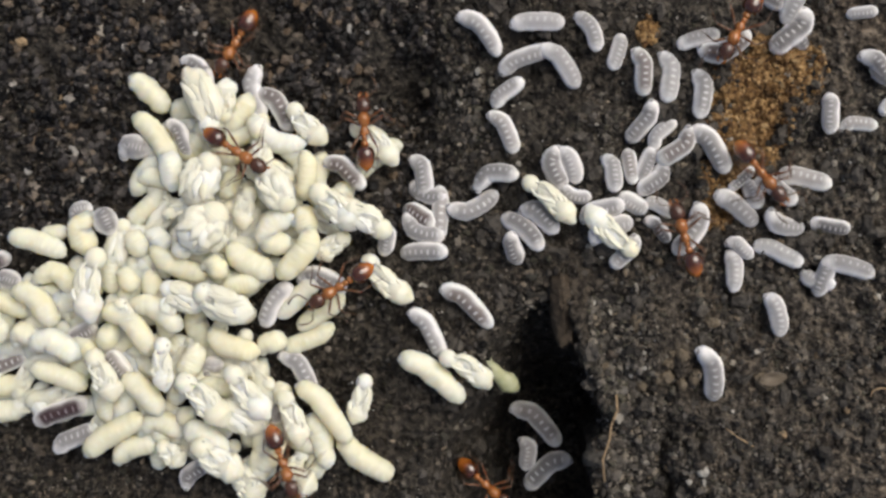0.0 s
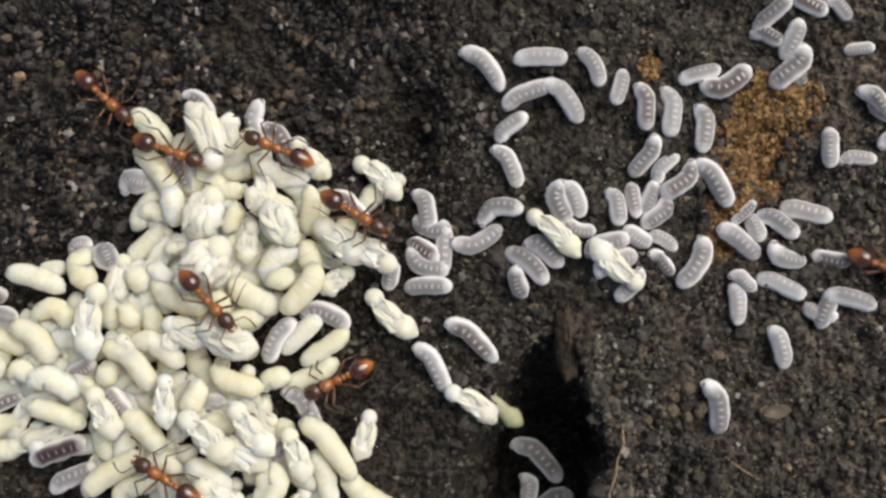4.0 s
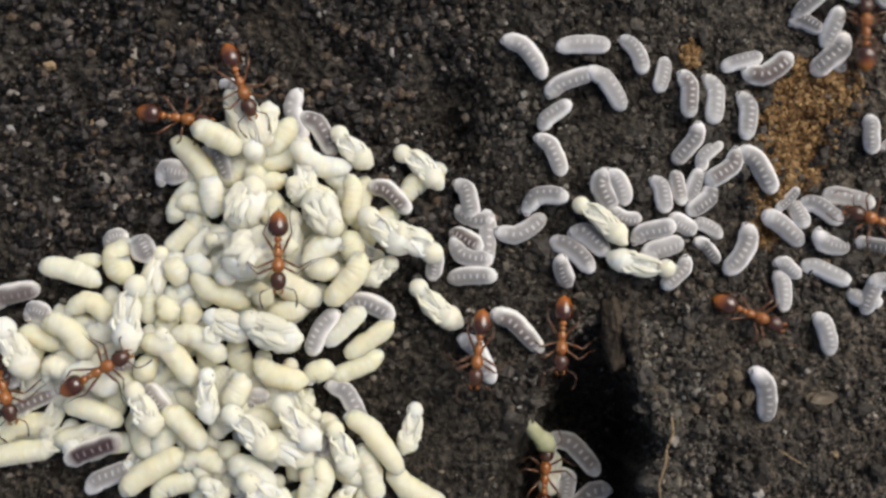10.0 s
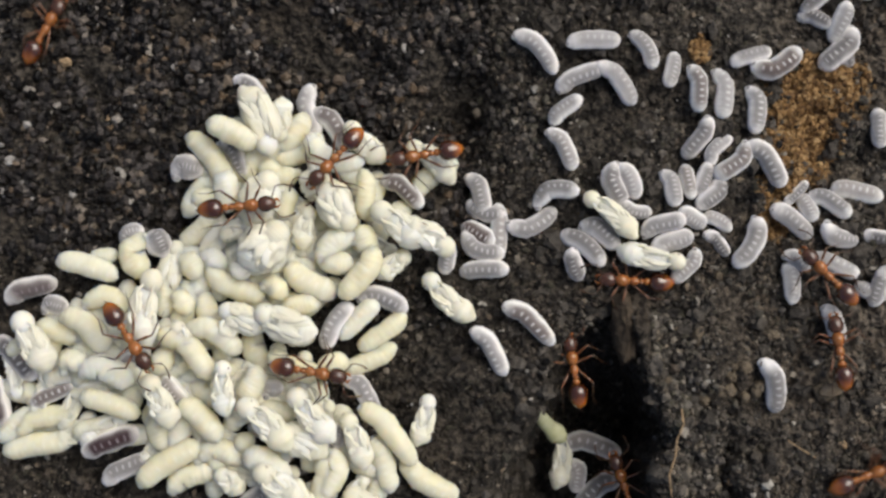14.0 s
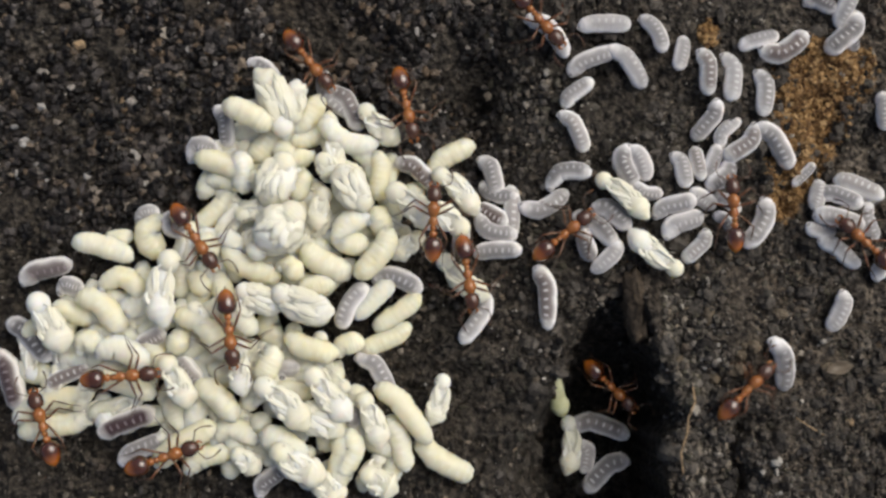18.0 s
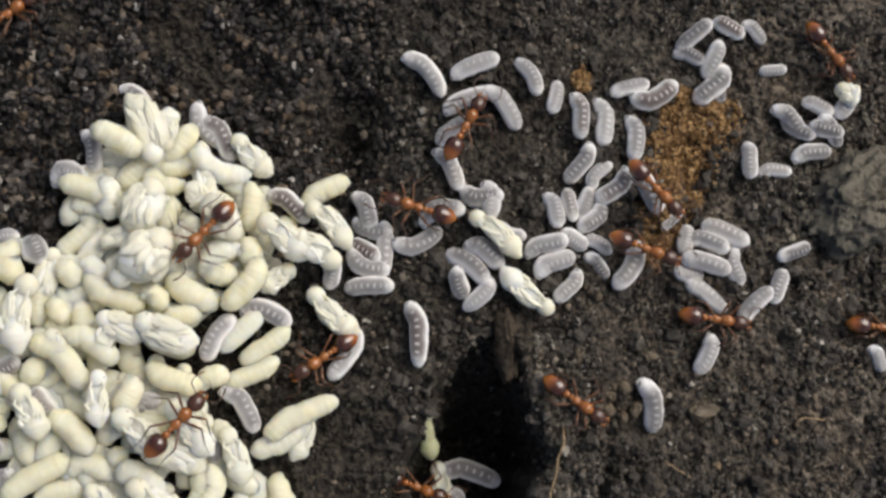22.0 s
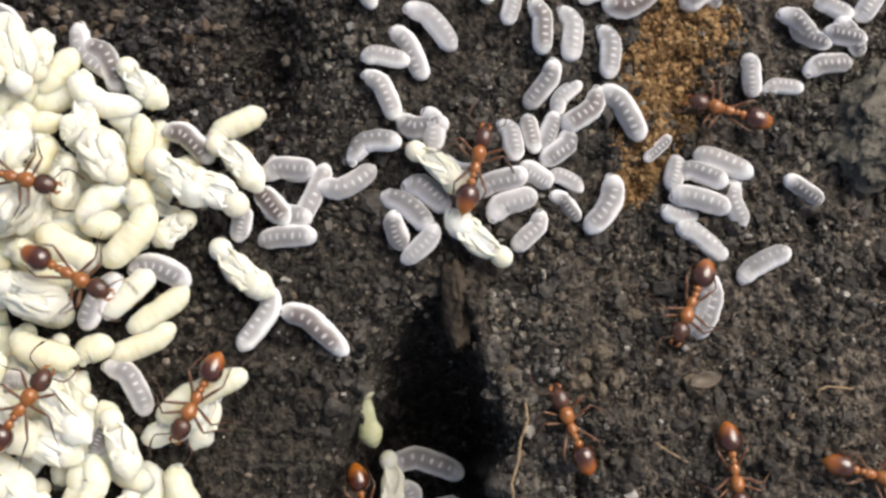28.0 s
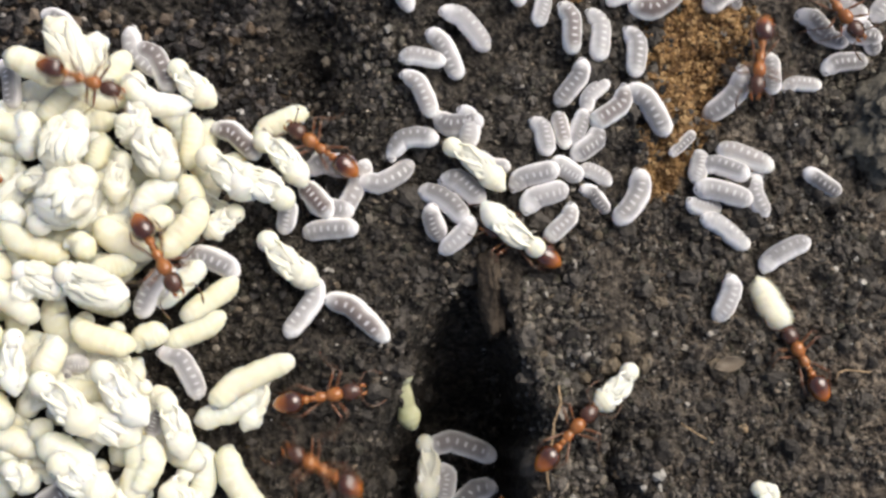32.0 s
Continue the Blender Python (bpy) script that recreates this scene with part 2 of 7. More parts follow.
GRIT = crumb_material("pale_grit", [(0.0, (0.2, 0.18, 0.16)), (1.0, (0.5, 0.48, 0.45))], 0.45)
CREAM = flesh_material("cream_larva_skin", (0.745, 0.72, 0.585), (0.715, 0.67, 0.465), (0.71, 0.688, 0.56), None, (0.9, 0.895, 0.84), (0.1, 0.75), 1.0, 0.14, 0.0, 0.0013)
GLASSY = flesh_material("translucent_larva_skin", (0.88, 0.855, 0.845), (0.78, 0.755, 0.745), (0.105, 0.098, 0.1), (0.08, 0.048, 0.042), (0.86, 0.85, 0.85), (0.58, 0.95), 0.2, 0.1, 0.1, 0.0002)
GUTTED = flesh_material("dark_gut_larva_skin", (0.86, 0.835, 0.81), (0.76, 0.735, 0.71), (0.04, 0.018, 0.022), (0.03, 0.012, 0.014), (0.3, 0.26, 0.28), (0.8, 1.0), 0.25, 0.12, 0.08, 0.0002)
PUPAL = flesh_material("white_pupa_skin", (0.755, 0.735, 0.63), (0.735, 0.705, 0.56), None, sss=0.7, rough=0.14, depth=0.0007)
WINGED = flesh_material("white_wing_pad", (0.765, 0.745, 0.64), (0.74, 0.715, 0.57), None, sss=0.35, rough=0.15, depth=0.0002)
GREENISH = flesh_material("greenish_pupa_skin", (0.62, 0.61, 0.46), (0.4, 0.41, 0.22), None, sss=0.4, rough=0.2, clear=0.15)
STONE = crumb_material("grey_stone", [(0.0, (0.11, 0.1, 0.078)), (0.5, (0.17, 0.15, 0.115)), (1.0, (0.27, 0.245, 0.19))], 0.55)
MUD = crumb_material("caked_mud", [(0.0, (0.028, 0.024, 0.02)), (0.5, (0.06, 0.052, 0.043)), (1.0, (0.105, 0.092, 0.077))], 0.65)
CLOD = crumb_material("grey_clod", [(0.0, (0.075, 0.067, 0.056)), (1.0, (0.12, 0.105, 0.087))], 0.7)
HUSK = flesh_material("papery_husk", (0.24, 0.2, 0.15), (0.15, 0.115, 0.08), None, sss=0.1, rough=0.3, clear=0.25)
LUMP = crumb_material("brown_lump", [(0.0, (0.05, 0.037, 0.025)), (1.0, (0.08, 0.06, 0.041))], 0.7)
PEBBLE = crumb_material("tan_pebble", [(0.0, (0.085, 0.05, 0.024)), (0.5, (0.13, 0.1, 0.065)), (1.0, (0.2, 0.17, 0.13))], 0.4)
ROOT = crumb_material("dry_root", [(0.0, (0.3, 0.2, 0.11)), (1.0, (0.4, 0.29, 0.17))], 0.7)
EYE_SPOT = chitin_material("pupal_eye", (0.1, 0.07, 0.05), (0.16, 0.1, 0.07))
HEAD = chitin_material("dark_brown_chitin", (0.05, 0.02, 0.011), (0.1, 0.038, 0.018), 0.26)
def gaster_material():
    """Amber at the tip, dark brown towards the waist, with pale joints between the plates."""
    m = chitin_material("amber_chitin", (0.085, 0.02, 0.005), (0.2, 0.06, 0.01), 0.1)
    n, l, p = m.node_tree.nodes, m.node_tree.links, m.node_tree.nodes["Principled BSDF"]
    sep = n.new("ShaderNodeSeparateXYZ")
    l.new(n.new("ShaderNodeUVMap").outputs["UV"], sep.inputs[0])
    old = p.inputs["Base Color"].links[0].from_socket
    tone = ramp(n, l, sep.outputs[0], [(0.08, (0.55, 0.2, 0.022)), (0.3, (0.4, 0.12, 0.014)), (0.5, (0.05, 0.014, 0.005)), (0.8, (0.035, 0.011, 0.005)), (0.95, (0.2, 0.06, 0.012))])
    l.new(mix(n, l, 0.82, old, tone), p.inputs["Base Color"])
    p.inputs["Coat Weight"].default_value, p.inputs["Coat Roughness"].default_value = 1.0, 0.06
    return m


THORAX = chitin_material("red_brown_chitin", (0.22, 0.074, 0.018), (0.4, 0.15, 0.037), 0.22)
GASTER = gaster_material()
LIMB = chitin_material("limb_chitin", (0.055, 0.028, 0.014), (0.1, 0.05, 0.024), 0.3)
SHANK = chitin_material("femur_chitin", (0.09, 0.038, 0.015), (0.16, 0.065, 0.024), 0.3)
EYE = chitin_material("black_eye", (0.008, 0.006, 0.005), (0.012, 0.01, 0.008), 0.2)


# ---- mesh helpers ----
def mesh_from(name, verts, faces, mat, uvs=None, smooth=True):
    me = bpy.data.meshes.new(name)
    me.from_pydata(verts, [], faces)
    me.materials.append(mat)
    if uvs:
        layer = me.uv_layers.new(name="UVMap")
        flat = [0.0] * (2 * len(me.loops))
        k = 0
        for fu in uvs:
            for q in fu:
                flat[k], flat[k + 1] = q
                k += 2
        layer.data.foreach_set("uv", flat)
    if smooth:
        me.polygons.foreach_set("use_smooth", [True] * len(me.polygons))
    return me


def part(name, me, parent, label="", m=None):
    ob = new(name, me)
    ob.parent = parent
    if m is not None:
        ob.matrix_basis = m
    if label:
        ob["label"] = label
    return ob


def tube(points, radii, sides=10, roll=0.0, flat=1.0):
    """A closed body along points (mm), with a radius at each. Returns verts in metres, faces, uvs."""
    pts = [Vector(p) for p in points]
    verts, faces, uvs = [], [], []
    n = len(pts)
    for i, p in enumerate(pts):
        d = (pts[min(i + 1, n - 1)] - pts[max(i - 1, 0)]).normalized()
        side = d.cross(Vector((0, 0, 1)))
        if side.length < 0.05:
            side = d.cross(Vector((0, 1, 0)))
        side.normalize()
        up = side.cross(d)
        for k in range(sides):
            a = 2 * math.pi * k / sides + roll
            verts.append((p + radii[i] * (side * math.cos(a) + up * math.sin(a) * flat)) * MM)
    for i in range(n - 1):
        for k in range(sides):
            a, b = i * sides + k, i * sides + (k + 1) % sides
            faces.append((a, b, b + sides, a + sides))
            v0, v1 = k / sides, (k + 1) / sides
            uvs.append(((i / (n - 1), v0), (i / (n - 1), v1), ((i + 1) / (n - 1), v1), ((i + 1) / (n - 1), v0)))
    for base, u, rev in ((0, 0.0, True), ((n - 1) * sides, 1.0, False)):
        ring = list(range(base, base + sides))
        faces.append(tuple(reversed(ring)) if rev else tuple(ring))
        uvs.append([(u, 0.0)] * sides)
    return verts, faces, uvs


def blob(name, mat, rx, ry, rz, centre=(0, 0, 0), rings=10, sides=14, lump=0.0, seed=0, taper=0.0):
    """A rounded body with its long axis along x; taper makes the +x end thinner."""
    rnd = random.Random(seed)
    pts, rad = [], []
    for i in range(rings + 1):
        a = math.pi * i / rings
        x = -math.cos(a)
        pts.append((centre[0] + rx * x, centre[1], centre[2]))
        rad.append(max(0.02, math.sin(a)) * ry * (1 - taper * x) * (1 + lump * (rnd.random() - 0.5)))
    v, f, uv = tube(pts, rad, sides, 0.0, rz / ry)
    return mesh_from(name, v, f, mat, uv)


def at(x, y, z, turn, tilt=0):
    """A place in millimetres, turned about the upright and tilted nose-down along its own length."""
    return pose(x * MM, y * MM, z * MM, 0, 0, turn) @ pose(0, 0, 0, 0, tilt, 0)


# ---- ground ----
def bump(x, y, cx, cy, rx, ry):
    return np.exp(-((x - cx) / rx) ** 2 - ((y - cy) / ry) ** 2)


# the lip of the cleft: how far it lies along x, for each step down
LIP_Y = (5.0, 7.5, 9.6, 11.2, 12.7, 14.1, 14.8, 16.5, 20.0, 30.0)
LIP_X = (1.3, 1.8, 2.3, 3.1, 3.8, 3.9, 3.0, 3.2, 3.7, 4.2)


def ground(x, y):
    """Height of the soil in millimetres, without its grain."""
    x, y = np.asarray(x, float), np.asarray(y, float)
    z = 0.5 * np.sin(x / 7 + 1) * np.cos(y / 6) - 3.4 * bump(x, y, -8.8, 5.6, 2.5, 3.0) - 0.9 * bump(x, y, -16, 10, 5, 4) - 1.3 * bump(x, y, -8.2, 7.9, 2.2, 2.8)
    # the cleft that widens and deepens downwards, with a steep lip on one side
    s = np.clip((-5.0 - y) / 8, 0, 1.5)
    mid = 0.5 + 0.5 * s + 0.3 * np.sin(y * 0.9) + 0.12 * np.sin(y * 2.9)
    wide = 0.35 + 2.3 * s
    left = np.clip(1.8 * (1 - (mid - x) / (wide * 2.05 + 0.9)), 0, 1) ** 1.25
    rag = 0.28 * np.sin(y * 2.3 + 0.5) + 0.16 * np.sin(y * 5.9) + 0.09 * np.sin(y * 13.0 + x)
    lip = np.interp(-y, LIP_Y, LIP_X) - mid + 0.6 * rag * np.clip(s * 2, 0, 1)
    right = np.clip(6.5 * (1 - (x - mid) / np.maximum(lip, 0.3)), 0, 1)
    cut = np.where(x < mid, left, right * right * (3 - 2 * right))
    z = z - cut * 13 * np.clip(s * 1.15, 0, 1.1) * np.clip((y + 40) / 15, 0, 1)
    z = z + 0.9 * np.clip(s * 2, 0, 1) * np.exp(-(((x - mid - lip) - 0.7) / 0.9) ** 2) * np.clip((y + 26) / 6, 0, 1)
    z = z + 0.8 * bump(x, y, 6.5, -9, 2.6, 5) + 1.3 * bump(x, y, 1.7, -6.6, 0.8, 1.5)
    # narrow crack, small pit and the stony edge
    z = z - 1.6 * np.exp(-((x - 7.6 - 0.3 * np.sin(y * 1.7)) / 0.35) ** 2) * np.clip((-13.0 - y) / 2, 0, 1) * np.clip((y + 24) / 3, 0, 1)
    z = z - 3.0 * bump(x, y, 25.0, -5.2, 0.8, 1.0) + 1.6 * bump(x, y, 25.5, 4.0, 3.2, 2.2) + 0.9 * bump(x, y, 21.8, 3.2, 1.4, 1.0)
    return z


def lattice(x, y, size, seed):
    """Smooth value noise from -1 to 1."""
    r = np.random.RandomState(seed)
    tab = r.rand(256, 256) * 2 - 1
    u, v = x / size + 500.0, y / size + 500.0
    i, j = np.floor(u).astype(int), np.floor(v).astype(int)
    a, b = u - i, v - j
    a, b = a * a * (3 - 2 * a), b * b * (3 - 2 * b)
    i, j, i1, j1 = i % 256, j % 256, (i + 1) % 256, (j + 1) % 256
    return (tab[i, j] * (1 - a) + tab[i1, j] * a) * (1 - b) + (tab[i, j1] * (1 - a) + tab[i1, j1] * a) * b


def grain(x, y):
    clod = np.clip((x + 6) / 12, 0, 1)
    rough = 0.4 * lattice(x, y, 0.95, 2) + 0.3 * lattice(x, y, 0.46, 3)
    return 0.4 * lattice(x, y, 4.7, 6) + 0.34 * lattice(x, y, 2.2, 1) + clod * (0.45 * np.abs(lattice(x, y, 3.1, 5)) + 0.3 * np.abs(lattice(x, y, 1.4, 8))) + rough


def spread(lo, hi, step, far):
    core = list(np.arange(lo, hi + step / 2, step))
    out, d = [], step
    while d < far:
        d *= 1.5
        out.append(d)
    return np.array([lo - d for d in reversed(out)] + core + [hi + d for d in out])


def build_ground():
    xs, ys = spread(-44, 34, 0.17, 4e6), spread(-28, 24, 0.17, 4e6)
    gx, gy = np.meshgrid(xs, ys)
    near = (np.abs(gx + 5) < 60) & (np.abs(gy + 2) < 50)
    gz = np.where(near, ground(np.clip(gx, -70, 60), np.clip(gy, -60, 50)) + grain(np.clip(gx, -90, 90), np.clip(gy, -90, 90)), 0)
    nx, ny = len(xs), len(ys)
    verts = np.stack([gx, gy, gz], -1).reshape(-1, 3) * MM
    k = (np.arange(ny - 1)[:, None] * nx + np.arange(nx - 1)).reshape(-1)
    faces = np.stack([k, k + 1, k + 1 + nx, k + nx], -1)
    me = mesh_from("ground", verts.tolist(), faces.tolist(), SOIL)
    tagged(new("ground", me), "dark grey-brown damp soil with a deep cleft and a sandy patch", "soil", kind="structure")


build_ground()

PHI = (1 + 5 ** 0.5) / 2
ICO_V = np.array([(-1, PHI, 0), (1, PHI, 0), (-1, -PHI, 0), (1, -PHI, 0), (0, -1, PHI), (0, 1, PHI), (0, -1, -PHI), (0, 1, -PHI), (PHI, 0, -1), (PHI, 0, 1), (-PHI, 0, -1), (-PHI, 0, 1)]) / 1.9
ICO_F = np.array([(0, 11, 5), (0, 5, 1), (0, 1, 7), (0, 7, 10), (0, 10, 11), (1, 5, 9), (5, 11, 4), (11, 10, 2), (10, 7, 6), (7, 1, 8), (3, 9, 4), (3, 4, 2), (3, 2, 6), (3, 6, 8), (3, 8, 9), (4, 9, 5), (2, 4, 11), (6, 2, 10), (8, 6, 7), (9, 8, 1)])


OCT_V = np.array([(1, 0, 0), (-1, 0, 0), (0, 1, 0), (0, -1, 0), (0, 0, 1), (0, 0, -1)], float)
OCT_F = np.array([(0, 2, 4), (2, 1, 4), (1, 3, 4), (3, 0, 4), (2, 0, 5), (1, 2, 5), (3, 1, 5), (0, 3, 5)])


def divided(verts, tris):
    """Each triangle of a ball in four, pushed out again."""
    verts, seen, out = [np.array(v) for v in verts], {}, []
    far = np.linalg.norm(verts[0])

    def between(a, b):
        key = (min(a, b), max(a, b))
        if key not in seen:
            q = verts[a] + verts[b]
            verts.append(q / np.linalg.norm(q) * far)
            seen[key] = len(verts) - 1
        return seen[key]

    for a, b, c in tris:
        p, q, r = between(a, b), between(b, c), between(c, a)
        out += [(a, p, r), (p, b, q), (r, q, c), (p, q, r)]
    return np.array(verts), np.array(out)


FINE = divided(ICO_V, ICO_F)


def crumbs(name, label, mat, xs, ys, sizes, seed, sink=0.25, shape=(ICO_V, ICO_F)):
    r = np.random.RandomState(seed)
    if mat is not SAND:
        bare = np.max([1 - ((xs - a) / c) ** 2 - ((ys - b) / d) ** 2 for a, b, c, d in SANDY], axis=0)
        keep = bare + 0.7 * lattice(xs, ys, 0.9, 31) < 0.1 + 0.9 * (r.rand(len(xs)) < 0.3)
        xs, ys, sizes = xs[keep], ys[keep], sizes[keep]
    n = len(xs)
    base, tris = shape
    k = len(base)
    v = base[None] * (1 + (0.5 if k > 12 else 0.8) * (r.rand(n, k, 1) - 0.5))
    if k > 12:
        way = r.normal(size=(n, 3, 3))
        v = v * (1 + 0.16 * np.sin(2.6 * np.einsum("nij,kj->nki", way, base)).sum(-1, keepdims=True))
    ax = r.normal(size=(n, 3))
    ax /= np.linalg.norm(ax, axis=1, keepdims=True)
    an = r.rand(n, 1, 1) * 6.3
    a = ax[:, None, :]
    v = v * np.cos(an) + np.cross(np.broadcast_to(a, v.shape), v) * np.sin(an) + a * (v * a).sum(-1, keepdims=True) * (1 - np.cos(an))
    v = v * (sizes[:, None, None] * (0.6 + 0.6 * r.rand(n, 1, 3))) * 0.5
    c = np.stack([xs, ys, ground(xs, ys) + grain(xs, ys) + sizes * (0.5 - sink) * 0.6], -1)
    v = (v + c[:, None, :]) * MM
    f = tris[None] + k * np.arange(n)[:, None, None]
    me = mesh_from(name, v.reshape(-1, 3).tolist(), f.reshape(-1, 3).tolist(), mat, smooth=False)
    tagged(new(name, me), label, "soil", kind="stuff")


rs = np.random.RandomState(7)


def strewn(n, x0, x1, y0, y1):
    """Places in loose drifts, thicker where a slow noise is high."""
    x, y = rs.uniform(x0, x1, 3 * n), rs.uniform(y0, y1, 3 * n)
    keep = np.argsort(-(lattice(x, y, 2.6, 21) + rs.uniform(-1, 1, 3 * n)))[:n]
    return x[keep], y[keep]


N = 30000
crumbs("soil_grains", "very fine dark grains covering the soil", CRUMB, *strewn(N, -40, 30, -22, 18), 0.09 + 0.16 * rs.rand(N) ** 2, 17, 0.1, (OCT_V, OCT_F))
N = 17000
crumbs("dry_crumbs", "fine dry grey crumbs of soil", DRY, *strewn(N, 2, 32, -25, 20), 0.14 + 0.34 * rs.rand(N) ** 2, 16, 0.6)
N = 22000
crumbs("soil_crumbs", "loose dark crumbs of soil in many sizes", CRUMB, *strewn(N, -42, 32, -25, 20), 0.12 + 0.55 * rs.rand(N) ** 4, 11)
N = 15000
crumbs("soil_granules", "coarse granular dark soil beside the brood pile", DAMP, *strewn(N, -42, -7, -2, 21), 0.2 + 0.62 * rs.rand(N) ** 2.2, 12)
N = 2600
lip = rs.uniform(-19, -5.5, N)
crumbs("lip_clods", "ragged dry clods along the lip of the cleft", DRY, 2.7 + 0.12 * (-6 - lip) + np.abs(rs.normal(0, 1.6, N)), lip, 0.13 + 0.5 * rs.rand(N) ** 3, 18, 0.4)
N = 900
crumbs("slope_crumbs", "pale grey crumbs on the slope above the dip", DRY, rs.normal(-5.2, 1.5, N), rs.normal(5.8, 2.0, N), 0.12 + 0.5 * rs.rand(N) ** 3, 19, 0.35)
N = 2200
crumbs("soil_clods", "lumpy dark clods around the cleft", MUD, *strewn(N, -6, 32, -25, 20), 0.3 + 1.0 * rs.rand(N) ** 2.6, 15, 0.72, FINE)
N = 5200
pick = rs.choice(5, N, p=[0.4, 0.33, 0.17, 0.04, 0.06])
ring = np.sqrt(rs.rand(N)) * 0.9 * (1 + 0.4 * rs.rand(N) ** 4)
turn = rs.rand(N) * 2 * np.pi
spots = np.array(SANDY)[pick]
crumbs("sand_crumbs", "orange-brown sandy crumbs lying on the soil", SAND, spots[:, 0] + spots[:, 2] * ring * np.cos(turn), spots[:, 1] + spots[:, 3] * ring * np.sin(turn), 0.07 + 0.36 * rs.rand(N) ** 3, 13, 0.45)
N = 1500
crumbs("stone_crumbs", "pale olive crumbs caked on the stony edge", STONE, rs.normal(25.5, 2.6, N), rs.normal(3.8, 2.0, N), 0.12 + 0.5 * rs.rand(N) ** 3, 20, 0.3)
N = 900
crumbs("pale_grit", "tiny pale mineral grains scattered on the soil", GRIT, rs.uniform(-42, 32, N), rs.uniform(-26, 22, N), 0.05 + 0.15 * rs.rand(N) ** 3, 14, 0.1)


def lump(name, label, mat, x, y, dz, rx, ry, rz, turn, seed):
    """One irregular clod or stone with a broken surface."""
    rnd = np.random.RandomState(seed)
    big = rx > 0.8
    rings, sides = (44, 64) if big else (20, 28)
    verts, faces = [], []
    for i in range(rings + 1):
        for k in range(sides):
            a, b = math.pi * i / rings, 2 * math.pi * k / sides
            d = Vector((math.sin(a) * math.cos(b), math.sin(a) * math.sin(b), math.cos(a)))
            q = 1 + 0.28 * noise.noise(d * 1.7 + Vector((seed * 3.1, 0, 0))) + 0.2 * noise.noise(d * 4.5 + Vector((0, seed * 2.3, 0))) + 0.14 * noise.noise(d * 10 + Vector((0, 0, seed))) + (0.16 * (0.3 - abs(noise.noise(d * 13 + Vector((seed, 0, 0))))) + 0.1 * noise.noise(d * 26) if big else 0) + 0.025 * rnd.randn()
            verts.append(Vector((d.x * rx, d.y * ry, d.z * rz)) * q * MM)
    for i in range(rings):
        for k in range(sides):
            a, b = i * sides + k, i * sides + (k + 1) % sides
            faces.append((a, a + sides, b + sides, b))
    ob = new(name, mesh_from(name, verts, faces, mat))
    ob.matrix_basis = at(x, y, float(ground(x, y)) + dz, turn)
    return tagged(ob, label, {"soil_clod": "clod"}.get(name, name))


lump("soil_clod", "brown rounded clod of earth at the head of the cleft", LUMP, 1.15, -6.4, 2.0, 0.79, 2.4, 1.2, 3, 1)
lump("soil_clod", "dark ragged clod on the lip of the cleft", CLOD, 4.2, -8.4, -0.3, 1.4, 1.1, 0.7, 20, 2)
lump("soil_clod", "dark ragged clod on the lip of the cleft", CLOD, 5.2, -12.0, -0.4, 1.3, 1.7, 0.7, 60, 3)
lump("soil_clod", "dark ragged clod on the lip of the cleft", CLOD, 3.6, -15.5, -0.3, 0.8, 1.1, 0.8, 100, 4)
lump("stone", "rough grey-brown stone half sunk in the soil", STONE, 25.2, 3.2, 0.0, 4.2, 2.9, 2.0, 30, 6)
lump("stone", "rough grey-brown stone half sunk in the soil", STONE, 21.7, 2.3, 0.2, 1.2, 0.8, 0.8, 40, 7)
lump("stone", "rough grey-brown stone half sunk in the soil", STONE, 27.4, 6.4, -0.9, 2.2, 1.8, 1.2, 70, 8)
for x, y, r in ((9.7, -12.8, 0.36), (10.6, -14.5, 0.28), (14.7, -13.9, 0.26), (12.4, -14.9, 0.24), (7.9, -16.2, 0.26), (18.6, -12.4, 0.22), (16.8, -9.0, 0.2), (-30.6, 6.6, 0.34), (-28.3, 11.2, 0.28), (-33.5, 10.4, 0.3)):
    lump("soil_clod", "small ochre clod lying on dark soil", ROOT, x, y, 0.25, r, r * 1.25, r * 0.8, 40 * x, 60 + int(x))
lump("soil_clod", "small brown clod between larvae", LUMP, -23.4, -14.0, 1.6, 0.6, 0.5, 0.4, 0, 10)
lump("soil_clod", "small brown clod between larvae", LUMP, -10.4, -4.2, 0.1, 0.6, 0.5, 0.4, 0, 11)

# small pebbles lying beside the cleft
for k, (x, y, r, long) in enumerate([(5.7, -7.1, 0.39, 1.5), (8.4, -9.1, 0.39, 1.2), (7.6, -9.6, 0.36, 1), (7.4, -10.5, 0.47, 1.3), (9.3, -10.4, 0.36, 1.6), (3.8, -9.9, 0.32, 1), (6.0, -11.0, 0.35, 1.2), (10.3, -7.1, 0.33, 1.4), (7.0, -3.4, 0.27, 1), (7.8, -9.0, 0.24, 1), (8.5, -10.9, 0.33, 1.2), (13.5, -10.7, 0.51, 1.5), (14.6, -13.9, 0.24, 1), (4.5, -6.7, 0.27, 1.4)]):
    lump("pebble", "small tan-brown pebble half sunk in dry soil", PEBBLE, x, y, float(grain(np.float64(x), np.float64(y))) + 0.05, r, r * long, r * 0.9, 37 * k, 30 + k)


def fibre(label, pts, r):
    rows = [(x, y, float(ground(x, y)) + z) for x, y, z in pts]
    ob = new("root_fibre", mesh_from("root_fibre", *tube(rows, [r] * len(rows), 6)[:2], ROOT))
    tagged(ob, label, "root")


